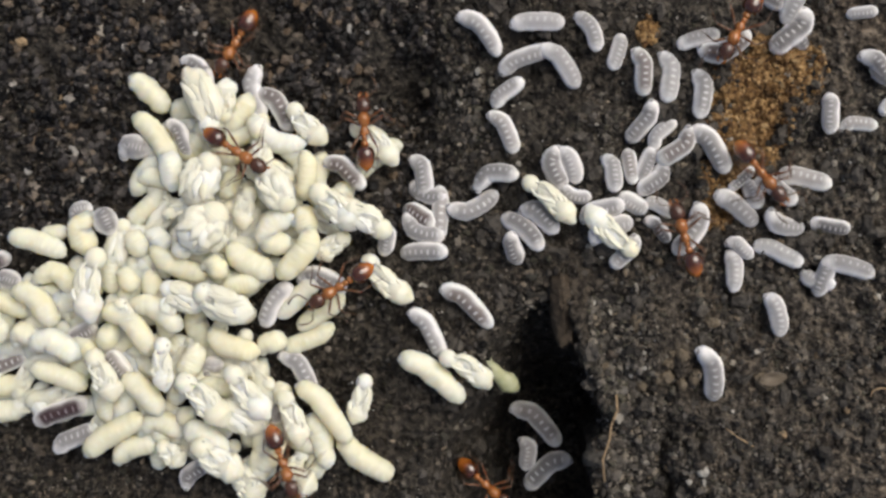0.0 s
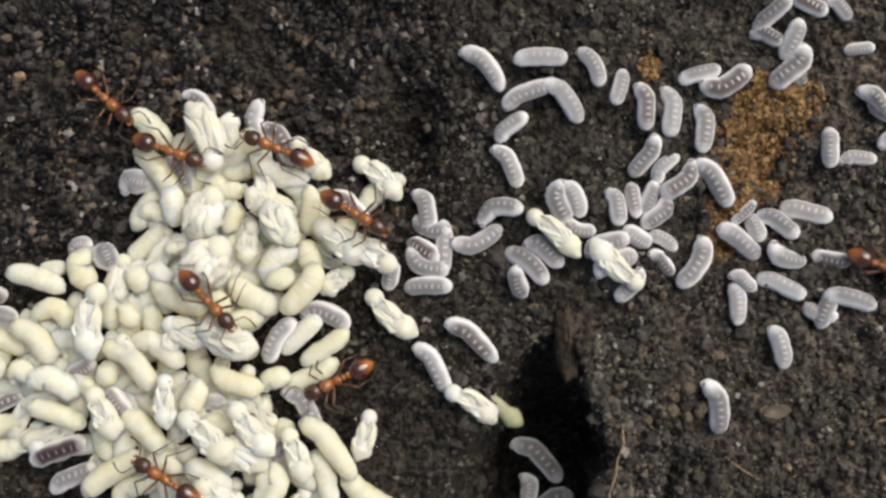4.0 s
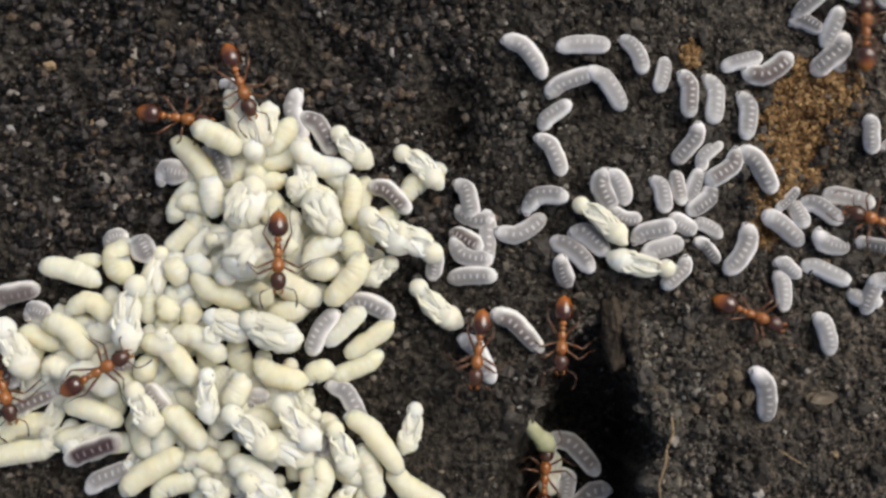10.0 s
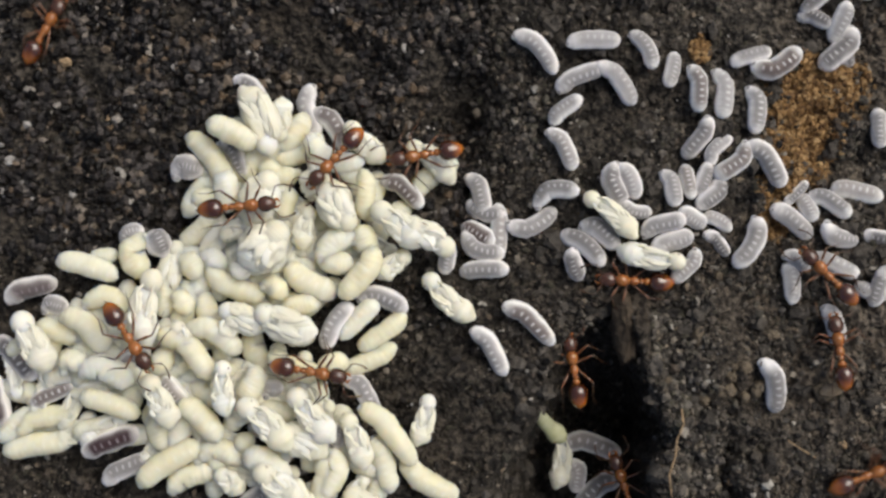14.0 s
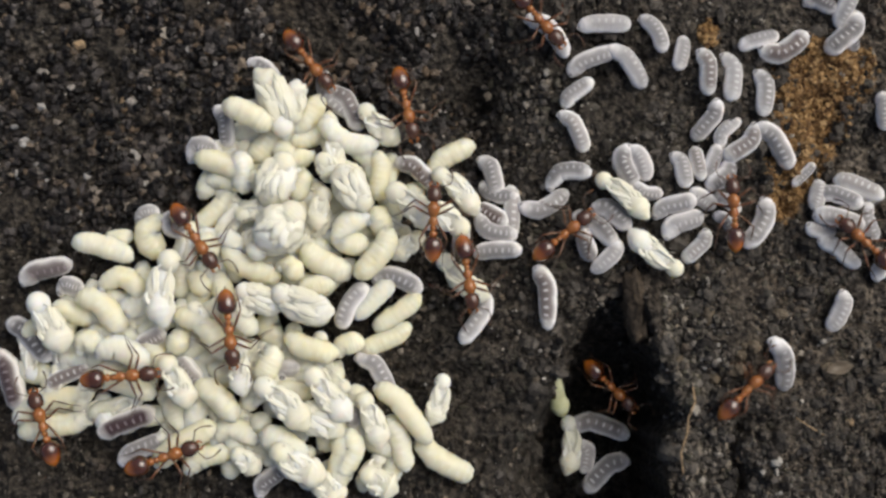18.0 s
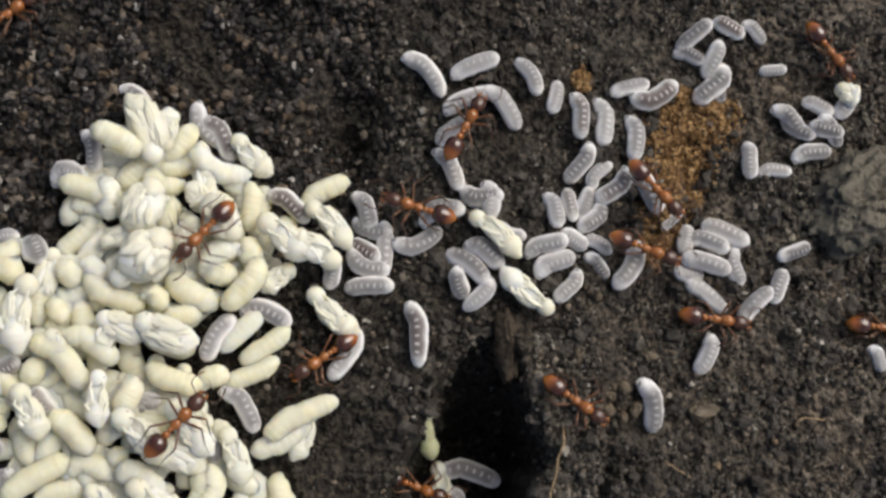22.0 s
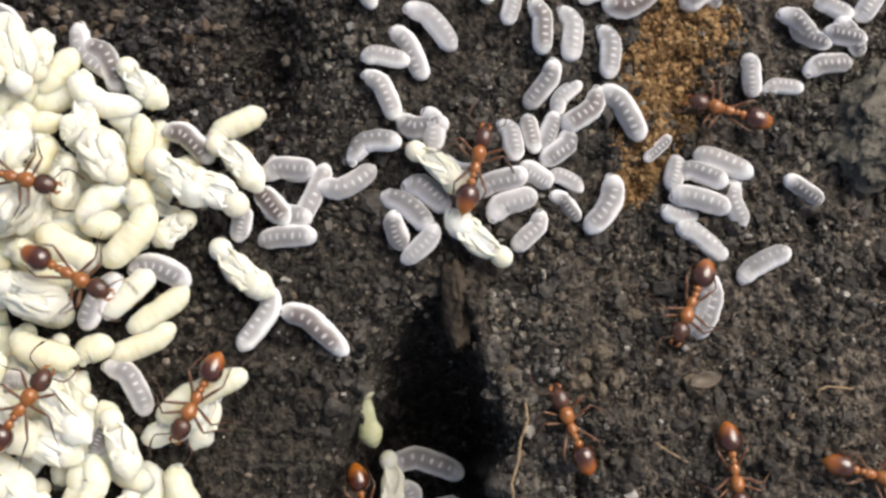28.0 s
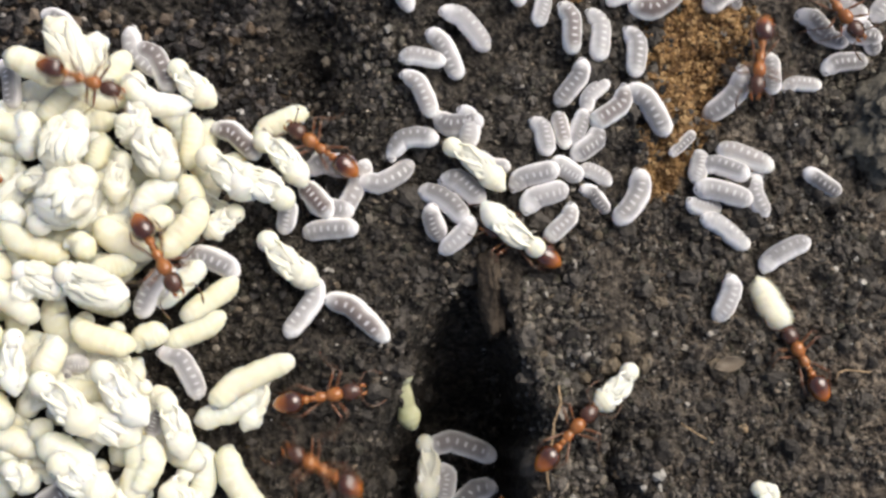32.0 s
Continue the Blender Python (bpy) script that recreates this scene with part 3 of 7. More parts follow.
fibre("thin tan root fibre along the lip of the cleft", [(4.45, -11.5, 0.9), (4.5, -12.4, 1.0), (4.15, -13.4, 1.1), (4.05, -14.3, 1.0), (3.65, -15.5, 1.1), (3.8, -16.9, 0.9)], 0.075)
fibre("short pale root on the grey stone", [(21.6, 1.5, 0.6), (23.0, 1.9, 0.9), (24.4, 2.3, 0.95), (26.0, 2.6, 0.95), (27.4, 2.9, 0.8)], 0.16)


def husk(x, y, turn, long, wide):
    """A thin boat-shaped seed husk, open side up."""
    verts, faces, n, k = [], [], 12, 9
    for i in range(n + 1):
        q = i / n
        half = wide * math.sin(math.pi * (0.04 + 0.92 * q)) ** 0.8
        for lay in (0, 1):
            for j in range(k):
                e = 2 * j / (k - 1) - 1
                verts.append(Vector((long * (q - 0.5), half * e, 0.5 * wide * e * e + 0.06 * lay + 0.05 * math.sin(9 * q + 3 * e))) * MM)
    row = 2 * k
    for i in range(n):
        ring = list(range(k)) + list(range(2 * k - 1, k - 1, -1))
        for j in range(len(ring)):
            a, b = ring[j], ring[(j + 1) % len(ring)]
            faces.append((i * row + a, i * row + b, (i + 1) * row + b, (i + 1) * row + a))
    ob = new("seed_husk", mesh_from("seed_husk", verts, faces, HUSK))
    ob.matrix_basis = at(x, y, float(ground(x, y) + grain(np.float64(x), np.float64(y))) + 0.42, turn)
    tagged(ob, "thin pale brown papery seed husk on dry soil", "husk")


husk(14.0, -10.5, 12, 1.7, 0.42)
fibre("short curled pale fibre on the dry soil", [(19.8, -11.5, 0.7), (19.9, -11.1, 0.9), (20.3, -10.95, 0.9), (20.9, -11.0, 0.7), (21.8, -11.1, 0.6)], 0.06)
fibre("thin pale fibre lying on the soil", [(11.2, -13.6, 0.7), (11.9, -14.1, 0.8), (12.9, -14.7, 0.7)], 0.05)


# ---- brood ----
SERIAL = [0]
LABELS = {
    "L": ("ant_larva", "plump cream-coloured opaque ant larva with fine rings", "larva"),
    "T": ("ant_larva", "greyish-white translucent ant larva with visible gut", "larva"),
    "G": ("ant_larva", "pale translucent ant larva with a dark purple gut", "larva"),
    "P": ("ant_pupa", "creamy white ant pupa with round head and folded legs", "pupa"),
    "W": ("ant_pupa", "white ant pupa with crumpled wing pads", "pupa"),
    "Y": ("ant_pupa", "shrivelled greenish-yellow ant pupa on dark soil", "pupa"),
}


def larva_mesh(length, width, bend, mat, rnd):
    n, sides = 44, 18
    r0 = width / 2
    pts, rad = [], []
    slim, peak = rnd.uniform(0.66, 0.86), rnd.uniform(0.04, 0.18)
    hook = rnd.choice((0.1, 0.3, 0.7, 1.0, 1.2)) * r0 * (1 if bend >= 0 else -1)
    for i in range(n + 1):
        s = i / n
        q = 0.5 - 0.5 * math.cos(math.pi * s)
        x = (q - 0.5) * length
        e = 2 * q - 1
        y = bend * (1 - e * e) - bend * 0.4 + hook * -max(0.0, 0.3 - q) * 3
        end = min(q, 1 - q) * length / (r0 * 1.05)
        cap = math.sqrt(max(0.0, 1 - (1 - min(1, end)) ** 2)) if end < 1 else 1
        fat = slim + (1 - slim) * math.sin(math.pi * min(1, q * 0.8 + peak)) ** 0.8
        ring = 1 - 0.045 * abs(math.cos(math.pi * 12 * q)) ** 6
        pts.append((x, y, 0))
        rad.append(max(0.015, r0 * cap * fat * ring))
    v, f, uv = tube(pts, rad, sides, rnd.uniform(-0.4, 0.4), 0.92)
    body = mesh_from("larva_body", crumple(v, (0.13 if mat is CREAM else 0.07) * r0, rnd.uniform(0, 90)), f, mat, uv)
    snout = blob("head", mat, 0.4 * r0, 0.44 * r0, 0.4 * r0, (-0.5 * length + 0.36 * r0, -0.4 * bend - 0.84 * hook, 0.02), 8, 10)
    return body, snout


def crumple(verts, amount, seed):
    """Soft folds and dents, in place of a smooth skin."""
    out = []
    for q in verts:
        p = Vector(q) / MM
        k = noise.noise(p * 1.6 + Vector((seed, 0, 0))) + 0.6 * noise.noise(Vector((p.x * 1.2, p.y * 5, p.z * 5 + seed)))
        out.append((p + p.normalized() * k * amount) * MM)
    return out


def crumpled(name, mat, rx, ry, rz, centre, seed, fold):
    """A soft closed sac with sharp lengthwise creases, like wet folded tissue; its long axis lies along x."""
    rings, sides = 20, 26
    verts, faces = [], []
    for i in range(rings + 1):
        for k in range(sides):
            a, b = math.pi * i / rings, 2 * math.pi * k / sides
            d = Vector((-math.cos(a), math.sin(a) * math.cos(b), math.sin(a) * math.sin(b)))
            p = Vector((d.x * 0.55, d.y * 2.1, d.z * 2.1)) + Vector((seed, seed * 0.7, -seed))
            warp = Vector((0, 1, 1)) * noise.noise(Vector((d.x * 2.2, seed, d.y))) * 0.5
            crease = 0.32 - abs(noise.noise(p + warp)) + 0.5 * (0.3 - abs(noise.noise(p * 2.1 + warp)))
            q = 1 + fold * crease * 2.0
            verts.append((Vector(centre) + Vector((d.x * rx * (1 + 0.25 * (q - 1)), d.y * ry * q, d.z * rz * q))) * MM)
    for i in range(rings):
        for k in range(sides):
            a, b = i * sides + k, i * sides + (k + 1) % sides
            faces.append((a, b, b + sides, a + sides))
    return mesh_from(name, verts, faces, mat, [[(0.5, 0.75)] * 4] * len(faces))


def pupa(root_mat, length, width, winged, rnd):
    """A smooth round head at -x, an egg-shaped gaster at +x, curled a little; between them feelers, legs and wing pads folded flat like wet tissue."""
    L, r = length, width / 2
    curl = rnd.uniform(0.04, 0.13) * L * rnd.choice((-1, 1))
    bow = lambda x: curl * (1 - (2 * x / L) ** 2)
    pts, rad = [], []
    for i in range(29):
        q = 0.5 - 0.5 * math.cos(math.pi * i / 28)
        fat = 0.52 + 0.14 * math.exp(-((q - 0.42) / 0.1) ** 2) - 0.05 * math.exp(-((q - 0.27) / 0.05) ** 2) + 0.42 * math.exp(-((q - 0.76) / 0.17) ** 2)
        cap = math.sqrt(max(0.0, 1 - (1 - min(1, min(q, 1 - q) * 5)) ** 2))
        ring = 1 - (0.04 * abs(math.sin(math.pi * 13 * q)) ** 6 if q > 0.58 else 0)
        x = (q - 0.5) * L * 0.98
        pts.append((x, bow(x), 0))
        rad.append(max(0.015, r * fat * cap * ring))
    v, f, uv = tube(pts, rad, 22, 0, 0.92)
    v = crumple(v, 0.1 * r, rnd.uniform(0, 90))
    root = new("ant_pupa", mesh_from("pupa_body", v, f, root_mat, uv))
    hx = -L * 0.5 + r * 0.72
    head = part("head", blob("head", root_mat, r * 0.74, r * 0.7, r * 0.68, (hx, bow(hx), r * 0.1), 14, 18), root)
    for s in (-1, 1):
        if rnd.random() < 0.3:
            part("eye", blob("eye", EYE_SPOT, 0.07, 0.05, 0.05, (hx - 0.1 * r, bow(hx) + s * r * 0.5, r * 0.52), 5, 6), head, "tiny dark eye spot")
        if root_mat is not PUPAL:
            continue
        wob = lambda k: rnd.uniform(-1, 1) * 0.1 * r
        line = [(hx + 0.1 * r, 0.25), (-L * 0.2, 0.5), (-L * 0.08, 0.4), (L * 0.04, 0.24)]
        part("antenna", mesh_from("antenna", *tube([(x, bow(x) + s * r * y + wob(0), r * (0.6 + 0.02 * k)) for k, (x, y) in enumerate(line)], [0.06, 0.09, 0.1, 0.06], 8, 0, 0.7)[:2], WINGED), root)
        for k in range(3):
            a, b = -L * (0.2 - 0.09 * k), L * (0.06 + 0.1 * k)
            side = 0.34 + 0.16 * k
            path = [(a, side * 0.5, 0.4), (a + 0.12 * L, side + 0.05, 0.5), ((a + b) / 2 + 0.04 * L, side, 0.48), (b, side * 0.6, 0.58), (b + 0.12 * L, side * 0.3, 0.5)]
            part("leg", mesh_from("leg", *tube([(x, bow(x) + s * r * y + wob(k), r * z + 0.6 * wob(k)) for x, y, z in path], [0.06, rnd.uniform(0.12, 0.17), rnd.uniform(0.12, 0.17), 0.12, 0.05], 8, 0, 0.75)[:2], WINGED), root)
        wide, far = (0.6, 0.33) if winged else (0.5, 0.25)
        x = L * rnd.uniform(-0.04, 0.05)
        pad = crumpled("wing_pad", WINGED, L * far, r * wide, r * wide * 0.85, (x, bow(x) + s * r * wide * 0.62, r * (0.3 if winged else 0.2)), rnd.uniform(0, 60), 0.42 if winged else 0.26)
        part("wing_pad", pad, root, "crumpled folded wing pad")
    for k in range(6 if winged else 0):
        e = (k - 2.5) / 2.5
        far, lift = rnd.uniform(0.4, 0.55), rnd.uniform(0.3, 0.6)
        rows = [(-L * 0.16 + L * far * q, bow(-L * 0.16 + L * far * q) + r * e * (0.2 + 0.52 * q) + rnd.uniform(-0.04, 0.04) * r, r * (0.55 + lift * 0.6 * math.sin(q * 2.6) + 0.1 * (k % 2))) for q in (0, 0.2, 0.4, 0.6, 0.8, 1.0)]
        wide = [r * v for v in (0.05, 0.16, 0.22, 0.22, 0.16, 0.03)]
        part("wing_pad", mesh_from("wing_pad", *tube(rows, wide, 8, 0.5 + 0.9 * e, 0.28)[:2], WINGED), root, "pointed folded wing pad")
    return root


def brood(kind, x, y, z, turn, length, width, bend, where, tilt=0):
    SERIAL[0] += 1
    rnd = random.Random(SERIAL[0])
    name, label, category = LABELS[kind]
    if kind in "TG":
        length, width = length * 0.95, width * 0.95
    if kind in "LTG":
        mat = {"L": CREAM, "T": GLASSY, "G": GUTTED}[kind]
        body, snout = larva_mesh(length, width, bend, mat, rnd)
        ob = new(name, body)
        part("head", snout, ob, "small blunt head")
    else:
        ob = pupa(GREENISH if kind == "Y" else PUPAL, length, width, kind == "W", rnd)
    ob.matrix_basis = at(x, y, z, turn, tilt)
    group = ("brood scattered on the soil", "brood in the pile", "brood carried by ants")[where]
    return tagged(ob, label, category, group)


brood("T", -21.92, 8.21, 0.55, -54, 2.96, 1.19, 0.70, 1)
brood("W", -21.52, 6.25, 2.14, 111, 4.65, 1.99, 0.00, 1)
brood("P", -20.07, 6.50, 1.30, 85, 2.85, 1.66, 0.00, 1)
brood("T", -19.82, 5.52, 0.57, -72, 1.47, 1.05, 0.00, 1)
moved_0 = brood("T", -18.22, 7.08, 0.30, -72, 3.44, 1.27, -0.18, 1)
moved_1 = brood("T", -16.74, 6.02, 0.42, -60, 3.46, 1.33, 0.28, 1)
brood("P", -14.62, 5.11, 1.23, -46, 3.42, 1.66, 0.00, 1)
brood("L", -16.65, 4.36, 1.30, -22, 3.84, 1.45, -0.69, 1)
moved_2 = brood("L", -24.08, 3.86, 1.69, -56, 4.57, 1.44, 0.27, 1)
moved_3 = brood("T", -22.56, 4.20, 1.45, -67, 2.81, 1.10, 0.00, 1)
brood("T", -25.56, 3.60, 1.36, -13, 1.89, 1.78, 0.00, 1)
brood("L", -24.21, 1.59, 1.39, -15, 2.36, 1.30, 0.00, 1)
brood("L", -23.13, 2.04, 1.97, -83, 2.69, 1.57, 0.00, 1)
brood("W", -20.79, 1.39, 2.89, -112, 3.62, 2.35, 0.00, 1)
brood("L", -19.62, 1.26, 1.24, -115, 2.08, 1.24, 0.00, 1)
brood("P", -18.07, 2.35, 1.76, -53, 1.81, 1.71, 0.00, 1)
brood("W", -16.20, 1.09, 2.52, 123, 3.36, 2.03, 0.00, 1)
brood("L", -14.70, 1.80, 1.44, -97, 3.12, 1.24, 0.00, 1)
brood("T", -12.28, 2.11, 0.65, -46, 3.20, 1.25, 0.10, 1)
brood("P", -18.14, -0.29, 2.05, -102, 2.75, 1.50, 0.00, 1)
brood("P", -12.79, -0.27, 2.47, -40, 3.97, 2.03, 0.00, 1)
brood("P", -11.10, -1.21, 2.43, 153, 3.78, 1.96, 0.00, 1)
brood("P", -22.29, -0.59, 2.33, 16, 2.45, 1.48, 0.00, 1)
brood("L", -16.45, -1.61, 2.14, -129, 2.72, 1.56, -0.74, 1)
brood("L", -16.43, -2.41, 2.21, -10, 2.16, 1.49, 0.00, 1)
brood("L", -14.74, -1.07, 1.93, -68, 2.03, 1.57, 0.00, 1)
brood("L", -14.96, -3.18, 2.74, -132, 3.66, 1.54, 0.13, 1)
brood("W", -20.53, -1.51, 3.49, -133, 3.63, 2.65, 0.00, 1)
brood("P", -21.05, -2.65, 2.79, 16, 3.48, 1.87, 0.00, 1)
brood("L", -18.07, -3.51, 2.06, -29, 3.55, 1.69, -0.20, 1)
brood("L", -20.03, -3.95, 2.70, -57, 1.48, 1.41, 0.00, 1)
brood("L", -22.66, -3.69, 2.23, -22, 3.98, 1.42, -0.27, 1)
brood("L", -23.81, -2.27, 2.05, -53, 1.70, 1.43, 0.00, 1)
brood("L", -25.22, -2.51, 2.11, -57, 1.83, 1.49, 0.00, 1)
brood("L", -18.61, -4.92, 2.14, 10, 2.40, 1.41, 0.00, 1)
brood("W", -21.91, -5.54, 3.06, -24, 3.16, 1.67, 0.00, 1)
brood("W", -19.25, -5.76, 3.63, -22, 3.99, 1.98, 0.00, 1)
brood("T", -16.49, -6.20, 1.96, -120, 3.39, 1.28, -0.27, 1)
brood("T", -13.67, -4.79, 1.57, -20, 3.32, 1.37, 0.48, 1)
brood("L", -15.19, -5.82, 1.79, -137, 3.43, 1.29, 0.00, 1)
brood("L", -13.69, -6.69, 1.65, -146, 3.62, 1.29, 0.00, 1)
brood("L", -14.46, -8.35, 1.76, -159, 3.53, 1.22, 0.00, 1)
brood("P", -13.01, -2.61, 1.41, -144, 2.57, 1.57, 0.00, 1)
brood("P", -9.52, -4.49, 1.33, -43, 4.20, 1.71, 0.00, 1)
brood("T", -7.43, -2.91, 0.66, 2, 3.37, 1.25, 0.14, 0, -17)
moved_4 = brood("P", -10.80, 3.68, 0.07, -41, 3.91, 1.68, 0.00, 1)
moved_5 = brood("L", -10.54, 3.16, -0.46, 30, 3.52, 1.41, 0.00, 1)
moved_6 = brood("T", -7.57, 1.96, -0.18, -80, 3.05, 1.27, 0.00, 0, -22)
brood("T", -7.27, 0.88, 0.04, -18, 2.87, 1.19, -0.35, 0, -22)
moved_7 = brood("T", -6.48, -0.46, 0.34, -93, 3.64, 1.19, 0.00, 0, -3)
moved_8 = brood("T", -7.70, -0.62, 0.25, -32, 2.66, 1.33, 0.00, 0, -18)
brood("T", -7.51, -1.54, 0.46, -15, 2.99, 1.32, -0.28, 0, -7)
brood("T", -9.74, -2.20, 0.97, -100, 2.10, 1.17, 0.00, 1)
brood("L", -28.60, -2.00, 2.02, -67, 2.47, 1.70, -0.27, 1)
brood("T", -27.28, -1.14, 1.98, -63, 1.92, 1.70, 0.00, 1)
brood("T", -28.93, -0.55, 1.63, 22, 1.53, 1.21, 0.27, 1)
brood("L", -31.48, -2.51, 2.32, -17, 3.88, 1.41, 0.17, 1)
brood("L", -30.71, -1.84, 1.62, 6, 1.83, 1.08, 0.00, 1)
brood("G", -35.17, -3.68, 1.54, 11, 3.52, 1.41, 0.00, 1)
brood("L", -30.28, -4.83, 2.47, -27, 2.63, 1.34, 0.87, 1)
brood("L", -29.46, -5.69, 2.09, 39, 2.39, 1.53, -0.27, 1)
brood("P", -27.21, -5.06, 3.57, -97, 4.71, 1.98, 0.00, 1)
brood("L", -31.49, -6.30, 2.43, -48, 3.50, 1.55, 0.34, 1)
brood("T", -33.58, -4.80, 1.62, -19, 1.60, 1.35, 0.00, 1)
brood("L", -33.44, -6.38, 1.61, -19, 2.95, 1.42, 0.00, 1)
brood("P", -34.70, -7.04, 2.85, -63, 4.10, 2.07, 0.00, 1)
brood("L", -32.25, -8.18, 2.23, -6, 1.74, 1.53, 0.00, 1)
brood("L", -30.11, -8.84, 2.47, -29, 3.25, 1.61, 0.13, 1)
brood("T", -28.69, -8.02, 1.99, 26, 2.12, 1.27, 0.00, 1)
brood("P", -25.85, -6.80, 2.96, -62, 1.90, 1.54, 0.00, 1)
brood("L", -27.02, -8.26, 2.28, -110, 1.77, 1.53, 0.00, 1)
brood("T", -33.86, -10.12, 1.14, 23, 3.36, 1.14, 0.00, 1)
brood("L", -34.48, -11.68, 1.00, 8, 4.01, 1.35, 0.10, 1)
brood("L", -34.99, -13.36, 0.83, 8, 4.26, 1.48, 0.10, 1)
brood("L", -30.16, -10.83, 2.16, -19, 3.78, 1.34, 0.10, 1)
brood("L", -31.28, -12.29, 1.27, 11, 2.92, 1.28, 0.00, 1)
brood("G", -30.31, -13.09, 1.39, 19, 3.98, 1.47, 0.10, 1)
brood("T", -29.47, -14.77, 1.24, 21, 3.32, 1.34, 0.00, 1)
brood("L", -26.66, -14.34, 2.24, 31, 4.51, 1.52, 0.13, 1)
brood("L", -23.59, -13.89, 1.97, -19, 2.81, 1.48, 0.47, 1)
brood("L", -25.35, -15.14, 1.69, 12, 3.15, 1.47, 0.00, 1)
brood("P", -27.03, -10.64, 3.30, -64, 3.58, 1.78, 0.00, 1)
brood("T", -26.34, -10.03, 2.07, -50, 2.37, 1.21, 0.00, 1)
brood("L", -24.62, -11.79, 2.73, -46, 3.40, 1.53, 0.27, 1)
brood("P", -22.96, -9.83, 3.54, -87, 3.36, 1.51, 0.00, 1)
brood("L", -21.50, -9.68, 3.01, -119, 2.26, 1.52, 0.00, 1)
brood("T", -20.31, -9.91, 2.24, -1, 1.34, 1.14, 0.00, 1)
brood("L", -27.30, -12.66, 1.78, -67, 2.38, 1.41, 0.00, 1)
brood("L", -18.92, -8.68, 2.91, -16, 3.40, 1.47, -0.17, 1)
brood("L", -20.12, -11.27, 2.18, -13, 2.48, 1.21, 0.00, 1)
brood("P", -17.77, -11.43, 3.43, -50, 4.10, 1.85, 0.00, 1)
brood("P", -20.73, -12.12, 3.57, -44, 4.31, 1.98, 0.00, 1)
brood("W", -18.75, -13.40, 2.79, -22, 3.59, 1.86, 0.00, 1)
brood("L", -16.69, -8.52, 2.12, 15, 1.92, 1.41, 0.00, 1)
brood("T", -14.93, -10.35, 1.80, -61, 3.48, 1.22, 0.20, 1)
brood("P", -15.50, -13.19, 2.48, -71, 3.63, 1.67, 0.00, 1)
moved_9 = brood("L", -13.30, -12.69, 2.16, -53, 4.87, 1.41, 0.17, 1)
moved_10 = brood("L", -13.67, -14.66, 1.55, -76, 3.59, 1.42, 0.00, 1)
moved_11 = brood("L", -10.97, -15.71, 1.26, -33, 4.19, 1.50, -0.34, 1)
moved_12 = brood("P", -11.40, -12.03, 1.45, -105, 3.32, 1.49, 0.00, 1)
brood("L", -16.83, -15.37, 2.38, -122, 3.09, 1.59, 0.00, 1)
brood("P", -23.00, -15.57, 2.38, -39, 2.14, 1.54, 0.00, 1)
brood("L", -20.62, -14.48, 2.66, -35, 3.24, 1.73, 0.00, 1)
brood("P", -19.58, -15.31, 3.25, -32, 3.80, 2.05, 0.00, 1)
brood("L", -22.09, -13.19, 2.05, 37, 1.38, 1.33, 0.00, 1)
brood("T", -16.42, -12.95, 1.79, 68, 1.62, 1.14, 0.00, 1)
brood("L", -17.32, -15.91, 2.35, -107, 4.11, 1.55, 0.00, 1)
brood("P", -14.91, -16.77, 2.29, -32, 2.60, 1.91, 0.00, 1)
brood("T", -21.66, -16.63, 1.62, 34, 2.58, 1.22, 0.00, 1)
brood("P", -18.40, -17.27, 2.48, -48, 3.00, 2.03, 0.00, 1)
brood("T", -36.12, -7.93, 1.23, -50, 3.83, 1.38, 0.00, 1)
brood("G", -37.44, -10.40, 0.95, -76, 4.19, 1.51, 0.00, 1)
brood("T", -3.94, 10.72, 0.82, -51, 3.81, 1.26, 0.42, 0)
moved_13 = brood("T", -0.50, 11.27, 1.11, -1, 3.57, 1.26, 0.10, 0, -2)
brood("T", 2.63, 10.73, 0.88, -63, 2.95, 1.12, 0.42, 0, -13)
moved_14 = brood("T", -1.38, 9.08, 0.87, 20, 3.45, 1.20, 0.14, 0, -6)
moved_15 = brood("T", 1.04, 8.68, 1.00, -56, 3.66, 1.26, 0.21, 0, 8)
brood("T", 4.39, 9.48, 0.70, -106, 2.72, 1.07, 0.11, 0, -22)
brood("T", 6.00, 8.19, 1.09, -90, 3.06, 1.20, 0.00, 0, 11)
brood("T", 7.60, 7.87, 0.82, -97, 3.38, 1.27, 0.11, 0, -11)
brood("T", 9.53, 6.81, 1.11, -97, 3.26, 1.27, 0.11, 0, -12)
moved_16 = brood("T", -2.34, 7.05, 1.02, 34, 2.72, 1.12, 0.00, 0, -12)
brood("T", -2.39, 4.60, 0.88, -66, 3.15, 1.19, 0.14, 0, 4)
brood("T", 9.31, 10.24, 0.91, 13, 2.83, 1.06, 0.00, 0, -3)
brood("T", 11.04, 9.75, 1.05, 33, 3.39, 1.42, -0.21, 0, -1)
brood("T", 6.05, 5.08, 0.64, -131, 3.17, 1.21, 0.00, 0, 14)
brood("T", 7.16, 4.51, 0.91, 42, 2.40, 0.99, 0.18, 0)
brood("T", 8.04, 3.48, 1.34, -146, 3.08, 1.26, 0.11, 0, 5)
brood("T", 10.16, 3.52, 1.34, -58, 3.71, 1.38, 0.21, 0, 5)
brood("T", 4.19, 2.01, 1.42, -85, 2.65, 1.18, 0.00, 0, -22)
brood("T", 5.24, 2.43, 1.04, -81, 2.44, 1.04, 0.00, 0, -14)
brood("T", 6.18, 2.58, 1.08, -114, 2.29, 1.05, 0.00, 0, -3)
brood("T", 6.67, 1.52, 1.13, -144, 2.61, 1.26, 0.00, 0, -8)
